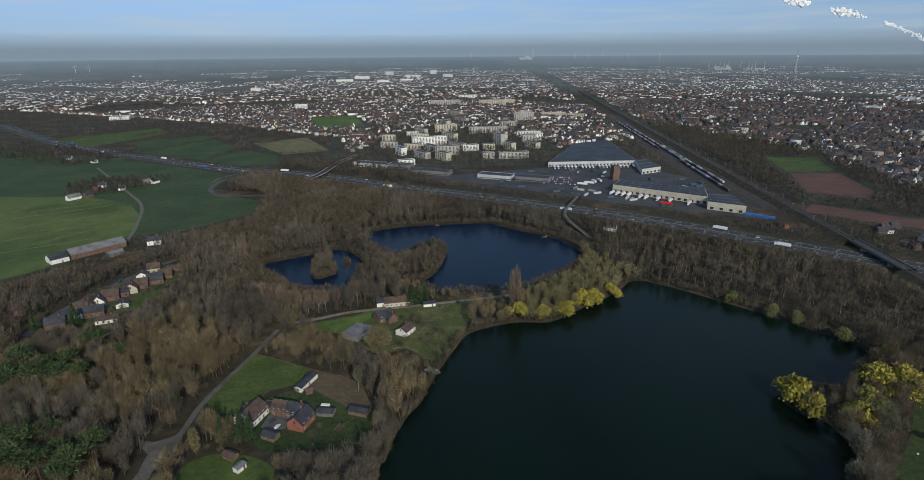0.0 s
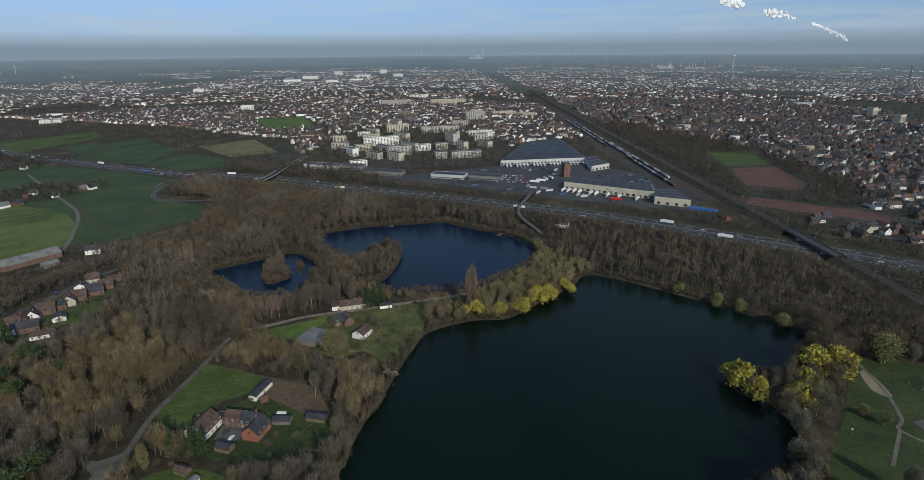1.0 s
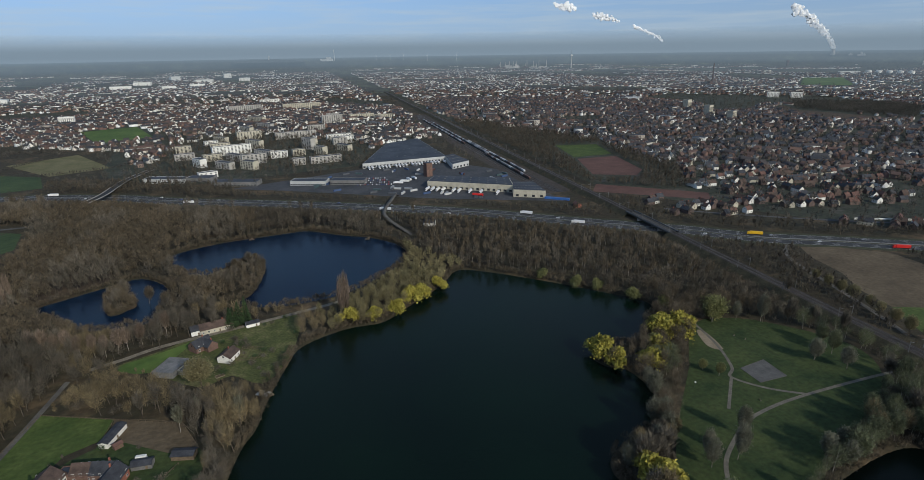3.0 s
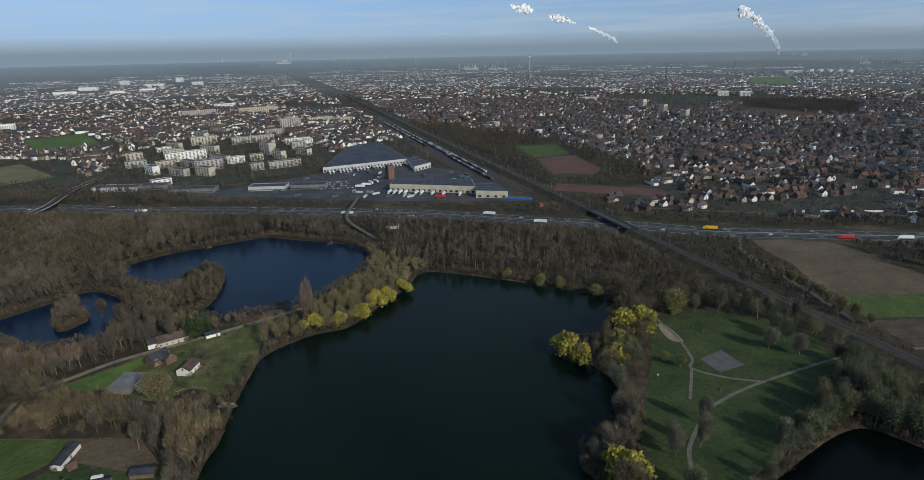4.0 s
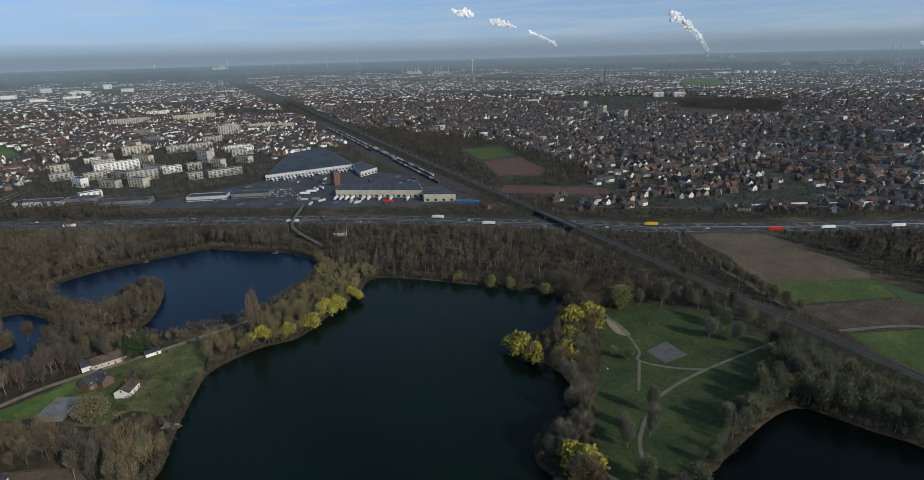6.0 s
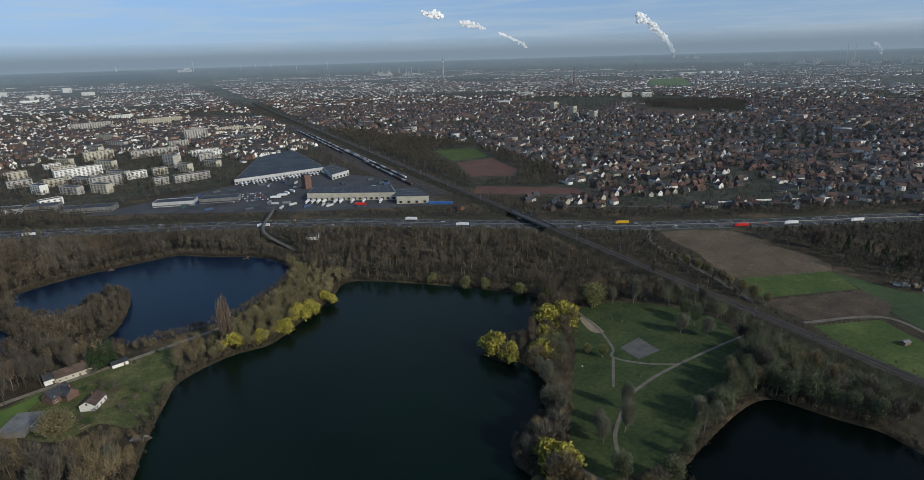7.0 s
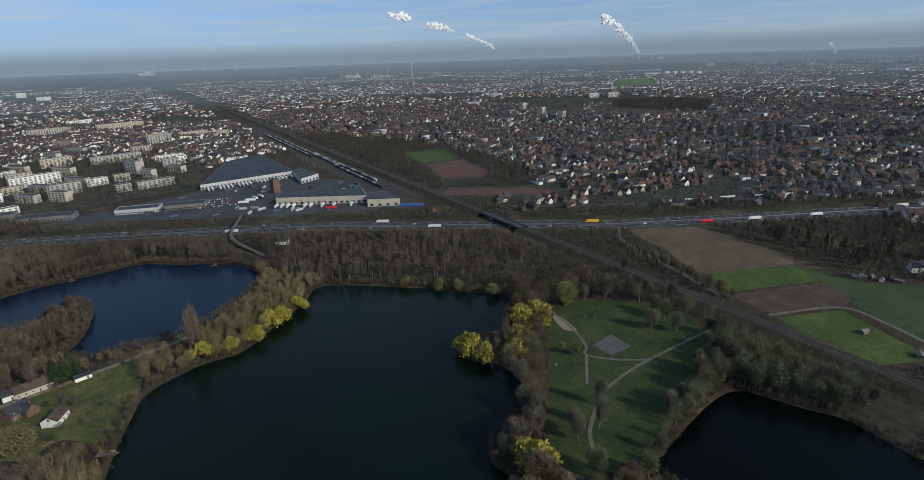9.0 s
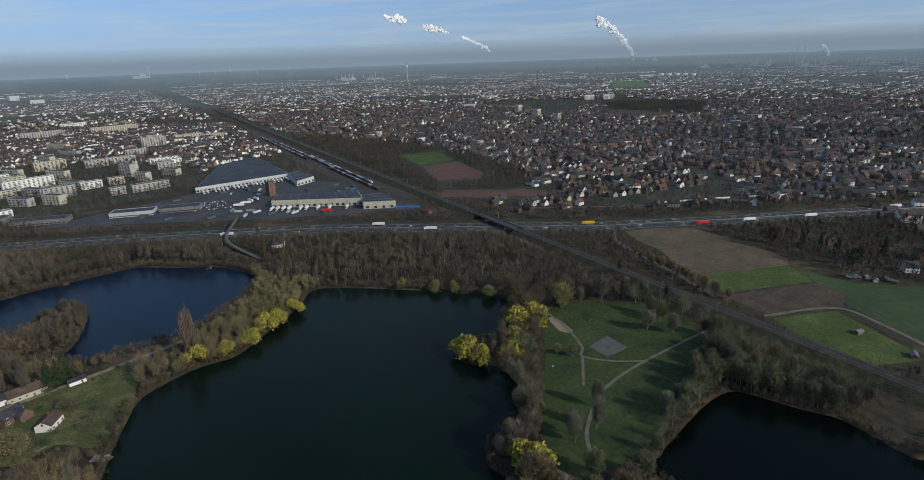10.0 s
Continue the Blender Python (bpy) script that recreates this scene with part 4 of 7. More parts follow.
def grow(kind, seed, twigs=200, thick=1.0, simple=False):
    """A tree of height 1 to scale up: wood and crown arrays."""
    rng = np.random.default_rng(seed)
    wood, crown = Shape(), Shape()
    wide, low, high = CROWNS[kind]
    top = {"poplar": 0.95, "conifer": 0.97, "shrub": 0.5}.get(kind, 0.8)
    lean = rng.normal(0, 0.025, 2)
    r0 = {"poplar": 0.012, "tall": 0.010, "shrub": 0.016}.get(kind, 0.013)
    mid = np.array([lean[0], lean[1], top * 0.5])
    tip = np.array([lean[0] * 2.2, lean[1] * 2.2, top])
    if simple:
        wood.tube((0, 0, -0.03), tip, r0, r0 * 0.3, 3)
    else:
        wood.tube((0, 0, -0.03), mid, r0, r0 * 0.7, 5)
        wood.tube(mid, tip, r0 * 0.7, r0 * 0.2, 4)
    middle, half = (low + high) / 2, (high - low) / 2
    # the crown's outline bulges and thins from side to side
    bulge = rng.uniform(0.85, 1.12, 7) if kind == "poplar" else rng.uniform(0.72, 1.22, 7) if kind == "bud" else rng.uniform(0.5, 1.35, 7)

    def envelope(u, r):
        a = (math.atan2(u[1], u[0]) / (2 * math.pi) % 1.0) * 7
        k = bulge[int(a) % 7] * (1 - a % 1) + bulge[(int(a) + 1) % 7] * (a % 1)
        return np.array([lean[0] * 1.6 + u[0] * wide * r * k, lean[1] * 1.6 + u[1] * wide * r * k, middle + u[2] * half * r * (0.86 + 0.14 * k)])

    def compass():
        u = rng.normal(size=3)
        return u / np.linalg.norm(u)

    if kind == "conifer":
        for i in range(twigs):
            h = rng.uniform(0.08, 1.0) ** 0.9
            reach = 0.2 * (1.03 - h) + 0.012
            az2 = rng.uniform(0, 2 * math.pi)
            d = np.array([math.cos(az2), math.sin(az2), -0.28 + rng.normal(0, 0.12)])
            crown.sliver(np.array([0, 0, h]) + d * reach * rng.uniform(0.1, 0.55), d, reach * rng.uniform(0.5, 0.9), (0.035 + 0.03 * rng.random()) * thick, rng)
        return wood, crown
    ends = []
    for i in range(0 if simple else {"poplar": 12, "tall": 8, "pine": 11}.get(kind, 9)):
        u = compass()
        u[2] = abs(u[2]) * 0.8 - (0.15 if kind != "poplar" else 0.4)
        end = envelope(u, rng.uniform(0.6, 0.9))
        h = max(0.1, min(end[2] - 0.5 * math.hypot(end[0], end[1]) - 0.12, top * 0.92))
        base = np.array([lean[0] * 2.2 * h / top, lean[1] * 2.2 * h / top, h])
        wood.tube(base, end, r0 * 0.42, r0 * 0.1, 3)
        ends.append(end)
    if kind == "pine":
        for i in range(twigs):
            c = ends[i % len(ends)]
            u = compass()
            crown.sliver(c + u * 0.03 + rng.normal(0, 0.045, 3) * (1, 1, 0.55), u * (1, 1, 0.5) + (0, 0, 0.35), rng.uniform(0.05, 0.1), 0.032 * thick, rng)
        return wood, crown
    lobes = [(e * (0.92, 0.92, 0.94), rng.uniform(0.13, 0.22)) for e in ends] + [(tip * (1, 1, 0.9), 0.2)]
    for i in range(twigs):
        u = compass()
        if kind == "willow":
            u[2] = abs(u[2]) * 1.0 - 0.3
            c3, r3 = lobes[rng.integers(len(lobes))]
            q = c3 + u * r3 * rng.uniform(0.6, 1.15) * (1, 1, 0.8)
            fall = min(q[2] - 0.02, rng.uniform(0.06, 0.34))
            for k in range(4):
                crown.leaf(q - np.array([0, 0, fall * k / 4]) + rng.normal(0, 0.01, 3) * (1 + k), (0.045 + 0.03 * rng.random()) * thick, rng, 0.035)
            continue
        r = rng.uniform(0.08, 1.0) ** 0.5
        p = envelope(u, r * 0.86)
        if kind == "poplar":
            crown.sliver(p - (0, 0, 0.06), np.array([u[0] * 0.08, u[1] * 0.08, 1.0]) + rng.normal(0, 0.07, 3), rng.uniform(0.06, 0.12), 0.0085 * thick, rng)
            continue
        d = u * (0.7, 0.7, 0.4) + rng.normal(0, 0.33, 3) + (0, 0, 0.8)
        if kind == "tall":
            d = d * (0.6, 0.6, 1.3)
        length = rng.uniform(0.08, 0.24)
        d /= np.linalg.norm(d)
        crown.sliver(p - d * length * 0.5, d, length, rng.uniform(0.007, 0.0135) * thick, rng)
        if kind == "bud":
            crown.leaf(p + d * length * rng.uniform(0.0, 0.6) + rng.normal(0, 0.02, 3), (0.028 + 0.022 * rng.random()) * thick, rng)
    return wood, crown


TREE_LOOK = {"bare": (M_BARK, M_TWIG), "tall": (M_BARK_PALE, M_TWIG_RED), "poplar": (M_BARK, M_TWIG_RED), "willow": (M_BARK, M_WILLOW), "conifer": (M_BARK, M_NEEDLE), "bud": (M_BARK_PALE, M_BUD), "shrub": (M_BARK, M_TWIG_GREY), "grey": (M_BARK, M_TWIG_GREY), "pine": (M_BARK_PALE, M_PINE), "budgrey": (M_BARK_PALE, M_BUD_GREY), "bush": (M_BARK, M_BUSH), "mid": (M_BARK, M_TWIG_MID), "silver": (M_BARK_PALE, M_BUD_SILVER), "evergreen": (M_BARK, M_EVERGREEN)}
TREE_MESHES = {}


def tree(kind, x, y, height, label, turn=0.0, variant=0, group="", look_as=None, spread=1.0, z=0.0):
    key = (kind, variant, look_as)
    if key not in TREE_MESHES:
        twigs = {"willow": 760, "poplar": 700, "conifer": 620, "bud": 1500, "shrub": 300, "pine": 900}.get(kind, 820)
        wood, crown = grow(kind, 100 + variant * 17 + len(kind), twigs, {"willow": 1.25, "conifer": 1.0, "pine": 0.95, "bud": 1.0, "shrub": 2.4}.get(kind, 1.4))
        bark, leafage = TREE_LOOK[look_as or kind]
        TREE_MESHES[key] = (mesh_of("trunk", *wood.arrays(), bark), mesh_of("crown", *crown.arrays(), leafage))
    trunk, crown = TREE_MESHES[key]
    t = thing("tree" if kind != "shrub" else "shrub", x, y, z, turn, label, "tree" if kind != "shrub" else "shrub", group)
    t.scale = (height * spread, height * spread, height)
    part("trunk", trunk, t)
    part("crown", crown, t)
    return t


def scatter(name, kinds, xs, ys, heights, label, mat_pairs, twigs, seed, category="woodland", group="", thick=1.0, simple=False):
    """Many trees as one object: uncountable woodland."""
    rng = np.random.default_rng(seed)
    temps = []
    for k, kind in enumerate(kinds):
        wood, crown = grow(kind, seed * 7 + k, twigs, thick, simple)
        temps.append((wood.arrays(), crown.arrays()))
    vs, fs, slots, base = [], [], [], 0
    pick = rng.integers(len(kinds), size=len(xs))
    for k in range(len(kinds)):
        sel = np.nonzero(pick == k)[0]
        if not len(sel):
            continue
        ang = rng.uniform(0, 2 * math.pi, len(sel))
        c, sn, h = np.cos(ang), np.sin(ang), heights[sel]
        wide = h * rng.uniform(0.85, 1.2, len(sel))
        for slot, (v, f) in enumerate(temps[k]):
            px2 = (v[None, :, 0] * c[:, None] - v[None, :, 1] * sn[:, None]) * wide[:, None] + xs[sel][:, None]
            py2 = (v[None, :, 0] * sn[:, None] + v[None, :, 1] * c[:, None]) * wide[:, None] + ys[sel][:, None]
            pz2 = v[None, :, 2] * h[:, None]
            vs.append(np.stack([px2, py2, pz2], 2).reshape(-1, 3))
            fs.append((f[None] + (np.arange(len(sel)) * len(v))[:, None, None] + base).reshape(-1, 3))
            slots.append(np.full(len(sel) * len(f), slot))
            base += len(sel) * len(v)
    if not vs:
        return None
    me = mesh_of(name, np.concatenate(vs), np.concatenate(fs), list(mat_pairs), np.concatenate(slots))
    return tagged(new(name, me), label, category, group, "stuff")


# open ground where no wood grows, with the room it keeps clear
CLEAR = [(MEADOW_FARM, 2), (PADDOCK, 2), (MEADOW_COTTAGE, 1), (PARK, 2), (FIELD_BROWN, 2), (FIELD_STRIP, 3), (FALLOW, 3), (FIELD_EAST, 3), (FIELD_SOUTHEAST, 3), (FIELD_WEST, 3), (FIELD_SUNNY, 2), (FIELD_A, 4), (FIELD_B, 4), (FIELD_C, 4), (FIELD_D, 4), (FIELD_E, 4), (YARD, 3), (RED_PITCH, 4), (RED_COURTS, 4), (SPORTS_GREEN, 4), (FARM_GARDEN, 1), (GARDEN_SOUTH, 1), (STREET_GARDENS, 1), (BARN_YARD, 1)]
LINES = [(MOTORWAY, 24), (ROAD_WOOD, 6), (STREET_WEST, 7), (PATH_COTTAGE, 4), (PATH_PARK, 3), (PATH_FORK, 3), (TRACK_EAST, 4), (TRACK_WEST, 3), (FLYOVER, 7), (NORTH_ROAD, 7)]


def open_land(x, y, margin=1.0):
    free = np.zeros(x.shape, dtype=bool)
    for poly, room in CLEAR:
        free |= depth_in(poly, x, y) > -room
    for line, room in LINES:
        free |= far_from(line, x, y) < (room if margin == 1.0 else min(room * margin, 8))
    free |= np.abs(x - RAIL_AT(y)) < 8
    return free


def jittered(x0, x1, y0, y1, step, seed):
    rng = np.random.default_rng(seed)
    xs, ys = np.meshgrid(np.arange(x0, x1, step), np.arange(y0, y1, step))
    xs, ys = xs.ravel(), ys.ravel()
    return xs + rng.uniform(-0.48, 0.48, len(xs)) * step, ys + rng.uniform(-0.48, 0.48, len(ys)) * step


def in_view(x, y):
    a = np.degrees(np.arctan2(x, y))
    return (a > -49) & (a < 83)


def patchy(x, y, size):
    """Slow noise between about -1 and 1."""
    return np.array([noise.noise((a / size, b / size, 3.7)) for a, b in zip(x, y)])


WOODS = [(-544, 125), (-611, 434), (-438, 456), (-386, 593), (-273, 688), (-265, 761), (-361, 837), (-354, 927), (-223, 874), (-128, 817), (34, 734), (146, 668), (323, 538), (389, 479), (360, 42), (201, -10), (-123, 97), (-267, 97)]
wx, wy = jittered(-650, 400, 95, 930, 6.2, 5)
keep = inside(WOODS, wx, wy) & in_view(wx, wy) & (wet(wx, wy) < -1.0) & ~open_land(wx, wy) & (np.hypot(wx, wy) > 190)
wx, wy = wx[keep], wy[keep]
tone = patchy(wx, wy, 60)
rng = np.random.default_rng(11)
tone = tone + rng.normal(0, 0.12, len(tone))
high = rng.uniform(11.5, 22, len(wx)) * (1 + 0.15 * tone)
shore = -wet(wx, wy)
# tall pale strip north of the big lake
strip = (wx > 108) & (wx < 390) & (wy > 335) & (wx * 0.6 + wy > 545) & (rng.random(len(wx)) < 0.35)
high = np.where((wx > 96) & (wx * 0.6 + wy > 525), high * 0.8, high)
small = (shore < 7) & (rng.random(len(wx)) < 0.7) | (rng.random(len(wx)) < 0.16)
kind_of = np.where(strip, 2, np.where(small, 3, np.where(tone > 0.14, 1, 0)))
# tan budding bushes on the bank between the two lakes
bank = inside([(21, 379), (66, 380), (96, 400), (163, 462), (123, 538), (109, 503), (84, 478), (54, 452), (21, 437)], wx, wy)
kind_of[bank] = 4
# greyer budding wood round the eastern lake
kind_of[(wx > 214) & (wy < 262) & (rng.random(len(wx)) < 0.7)] = 5
# trees cut lower where they would hide open ground, roads and water from the camera
def screens(x, y, tall):
    """Whether trees that tall hide open ground or water from the camera."""
    hit = np.zeros(len(x), dtype=bool)
    for k in (0.45, 0.75, 1.0):
        f = EYE_HEIGHT / (EYE_HEIGHT - tall * k * 0.85)
        hit |= open_land(x * f, y * f, 0.5) | (wet(x * f, y * f) > 3)
    return hit


def lowered(x, y, tall):
    """Heights, cut to keep the open ground beyond in the camera's view."""
    full = tall.copy()
    for share in (0.7, 0.45, 0.25):
        tall = np.where(screens(x, y, tall), full * share, tall)
    return tall


full = high
high = lowered(wx, wy, high)
high = np.where(kind_of == 5, np.maximum(high, 0.62 * full), high)
# solitary trees nearest the camera stand as things of their own
close = inside([(-157, 192), (-160, 302), (-43, 302), (-26, 192)], wx, wy) | inside([(102, 115), (104, 212), (348, 204), (341, 84)], wx, wy) & (kind_of != 5)
close &= (kind_of != 3) | (rng.random(len(wx)) < 0.3)
order = np.nonzero(close)[0][:150]
for n, i in enumerate(order):
    k = ("bare", "grey", "tall", "shrub", "bare", "grey")[kind_of[i]]
    tree("bare" if k == "grey" else k, wx[i], wy[i], float(high[i]) * (0.45 if k == "shrub" else 1.0), "bare leafless tree in the wood, brown twigs" if k != "shrub" else "low leafless grey shrub", float(rng.uniform(0, 360)), int(n % 4), "trees of the near wood", look_as="grey" if k == "grey" else None)
rest = np.ones(len(wx), dtype=bool)
rest[order] = False
for code, kinds, mats, text, scale in ((0, ["bare"] * 4, (M_BARK, M_TWIG), "bare brown woodland in late winter", 1.0), (1, ["bare", "tall", "bare"], (M_BARK, M_TWIG_GREY), "greyish bare woodland in late winter", 1.0), (2, ["tall"] * 3, (M_BARK_PALE, M_TWIG_MID), "tall slender bare trees with pale trunks", 1.05), (3, ["shrub"] * 3, (M_BARK, M_TWIG_GREY), "low leafless undergrowth", 0.42), (4, ["bud", "bud", "bare"], (M_BARK, M_BUSH), "tan budding bushes on the bank between lakes", 0.72), (5, ["bud", "bare", "bud"], (M_BARK_PALE, M_BUD_GREY), "grey-green budding wood round the lake", 0.95)):
    for far_side, twigs, stout in ((False, 400, 0.78), (True, 100, 2.3)):
        sel = rest & (kind_of == code) & ((np.hypot(wx, wy) > 450) == far_side)
        if code == 0:
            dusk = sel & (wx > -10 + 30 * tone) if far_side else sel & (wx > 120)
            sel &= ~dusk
            scatter("woodland", kinds, wx[dusk], wy[dusk], high[dusk] * scale, "bare woodland before the motorway, cloud shade put into its twig colour" if far_side else "grey-brown bare woodland beside the park", (M_BARK, M_TWIG_SHADED if far_side else M_TWIG_MID), twigs, 29, thick=stout, simple=far_side)
            if far_side:
                mats = (M_BARK, M_TWIG_MID)
        scatter("woodland", kinds, wx[sel], wy[sel], high[sel] * scale, text, mats, twigs, 20 + code, thick=stout, simple=far_side and code != 2)

# leafless shrubs close along the water's edge
ex, ey = [], []
rng = np.random.default_rng(44)
for lake in LAKES + [ISLET_LINE]:
    for x, y, a in along(np.vstack([lake, lake[:1]]), 2.6):
        for o in (0.2, 2.4, 4.6):
            u = o + rng.uniform(-1.2, 1.2)
            ex.append(x + math.cos(radians(a)) * rng.uniform(-1.3, 1.3) - math.sin(radians(a)) * u)
            ey.append(y + math.sin(radians(a)) * rng.uniform(-1.3, 1.3) + math.cos(radians(a)) * u)
            ex.append(2 * x - ex[-1])
            ey.append(2 * y - ey[-1])
ex, ey = np.array(ex), np.array(ey)
ok = (wet(ex, ey) < 0.5) & in_view(ex, ey) & (np.hypot(ex, ey) > 190) & (~inside(MEADOW_COTTAGE, ex, ey) | (wet(ex, ey) > -4.5)) & (rng.random(len(ex)) < 0.62)
ex, ey = ex[ok], ey[ok]
scatter("shore_shrubs", ["shrub", "bare", "shrub", "bare"], ex, ey, rng.uniform(2.5, 7.5, len(ex)), "leafless brown shrubs along the water's edge", (M_BARK, M_TWIG_MID), 84, 47, "shrubs", thick=5.0, simple=True)
for n, (x, y) in enumerate(WILLOWS):
    tree("willow", x, y, (19, 15, 22.5, 21.5, 18, 18, 14, 16.5, 13, 14, 16.5, 15.5, 14, 19, 20, 12, 12, 12, 11, 13, 14)[n], "yellow-green weeping willow in fresh leaf on the lake shore", n * 47, n % 3, "willows on the shore", look_as="bud" if n in (6, 15, 16, 17, 18, 19, 20) else None, spread=1.2)
for n, (x, y) in enumerate(POPLARS):
    tree("poplar", x, y, (40, 43, 33, 21.5, 19, 31)[n], "tall columnar bare poplar", n * 70, n % 2, "poplars", look_as="bush" if n in (3, 4) else None, spread=1.7 if n in (3, 4) else 0.92)
for n, (x, y) in enumerate(CONIFERS):
    tree("conifer", x, y, 15 + (n * 5 % 7), "dark green conifer among bare trees", n * 61, n % 3, "conifers", spread=1.25)
for n, (x, y) in enumerate(PINES):
    tree("pine", x, y, 19 + (n * 5 % 8), "green pine with a clumped crown and bare trunk", n * 83, n % 3, "pines", spread=1.15)
PARK_SIZES = ((21, 0.6), (17, 0.62), (18, 0.7), (15, 1.1), (15, 1.1), (20, 1.6), (15, 0.7), (22, 0.6), (17, 0.8), (8, 1.2), (9, 1.2), (17, 0.7), (16, 1.0), (15, 1.0))
for n, (x, y) in enumerate(PARK_TREES):
    tall, spread = PARK_SIZES[n] if n < 14 else (12 + n * 5 % 6, 0.85)
    tall *= 1.07
    fresh = n in (5, 9, 10)
    tree("bud", x, y, tall, "pale yellow-green budding tree on the park lawn" if fresh else "grey-green budding tree in the lakeside park", n * 53, n % 4, "park trees", look_as=None if fresh else "budgrey" if n in (3, 4) or n > 16 else "silver", spread=spread)
for n, (x, y) in enumerate(SHORE_TREES):
    tree("bud", x, y, 15 + n * 7 % 6, "silvery budding tree on the lake shore" if n < 8 else "grey-green budding tree on the lake shore", n * 59, n % 4, "shore trees", look_as="silver" if n < 8 else "budgrey", spread=0.8 if n < 8 else 1.0)
for n, (x, y) in enumerate(RAIL_TREES):
    k = "bud" if n < 9 else "tall"
    tree(k, x, y, (11 if n < 9 else 19) + n * 5 % 4, "pale budding tree beside the railway track" if n < 9 else "tall bare tree at the edge of the park", n * 67, n % 3, "trees beside the railway", look_as="bush" if n < 9 else "grey", spread=1.1)
for n, (x, y) in enumerate(EAST_TREES):
    k = "poplar" if n < 5 else "conifer"
    tree(k, x, y, 22 + n * 5 % 6 if n < 5 else 15 + n * 3 % 5, "tall bare poplar beyond the pasture" if n < 5 else "dark green conifer beyond the pasture", n * 71, n % 2, "trees beyond the pasture", spread=1.2)
for n, (x, y) in enumerate(ISLAND_TREES):
    tree("bare", x, y, 15 + n * 3 % 5, "bare grey-brown tree on the lake island", n * 41, n % 4, "island trees", look_as="grey" if n % 2 else "mid")
for n, (x, y) in enumerate(POND_ROW):
    tree("tall", x, y, 18 + n * 3 % 4, "slender bare tree in a row beside the pond", n * 31, n % 3, "trees beside the pond", spread=1.2)
for n, (x, y) in enumerate(COTTAGE_FIRS):
    tree("conifer", x, y, 15 + n * 4 % 5, "dark green fir beside the lakeside cottage", n * 77, n % 3, "firs by the cottages", spread=1.5)
tree("bud", -57.0, 336.0, 20, "round pale tan budding tree beside the cottages", 20, 1, look_as="bush", spread=1.55)
for n, (x, y, tall) in enumerate(((-64, 291, 18), (-56, 301, 15), (-37, 300, 17), (-33, 288, 19))):
    tree("tall", x, y, tall, "slender bare tree with pale twigs above the lake bank", n * 83, n % 3, "pale trees above the bank", look_as="silver", spread=1.2)

# ---- buildings ----
WINDOW = boxes("window", M_GLASS, (-0.55, 0.55, -0.03, 0.04, 0, 1.3))
WINDOW_FRAME = boxes("window_frame", M_PLASTER, (-0.65, 0.65, -0.05, 0.02, -0.1, 0.0), (-0.65, 0.65, -0.05, 0.02, 1.3, 1.4), (-0.65, -0.55, -0.05, 0.02, 0, 1.3), (0.55, 0.65, -0.05, 0.02, 0, 1.3), (-0.04, 0.04, -0.05, 0.02, 0, 1.3))
DOOR = boxes("door", M_TIMBER, (-0.55, 0.55, -0.06, 0.04, 0, 2.1))
CHIMNEY = boxes("chimney", M_BRICK, (-0.35, 0.35, -0.35, 0.35, 0, 1.9), (-0.42, 0.42, -0.42, 0.42, 1.9, 2.05))
HOUSE_MESHES = {}


def gable_walls(name, w, d, h, rise, mat):
    """Walls with gables at both ends of the ridge, which runs along x."""
    v = [(-w / 2, -d / 2, 0), (w / 2, -d / 2, 0), (w / 2, d / 2, 0), (-w / 2, d / 2, 0), (-w / 2, -d / 2, h), (w / 2, -d / 2, h), (w / 2, d / 2, h), (-w / 2, d / 2, h), (-w / 2, 0, h + rise - 0.1), (w / 2, 0, h + rise - 0.1)]
    f = [(0, 1, 5, 4), (2, 3, 7, 6), (1, 2, 6, 9, 5), (3, 0, 4, 8, 7), (4, 5, 9, 8), (6, 7, 8, 9), (0, 3, 2, 1)]
    return mesh_of(name, v, f, mat)


def gable_roof(name, w, d, h, rise, mat, eave=0.5, thick=0.25):
    """Two sloping slabs with eaves and thickness."""
    slope = rise / (d / 2)
    lo = h - eave * slope
    y, x = d / 2 + eave, w / 2 + eave * 0.6
    v = [(-x, -y, lo), (x, -y, lo), (x, 0, h + rise), (-x, 0, h + rise), (-x, y, lo), (x, y, lo)]
    v += [(a, b, c + thick) for a, b, c in v]
    f = [(6, 7, 8, 9), (9, 8, 11, 10), (0, 1, 7, 6), (5, 4, 10, 11), (0, 6, 9, 3), (3, 9, 10, 4), (1, 2, 8, 7), (2, 5, 11, 8), (1, 0, 3, 2), (2, 3, 4, 5)]
    return mesh_of(name, v, f, mat)


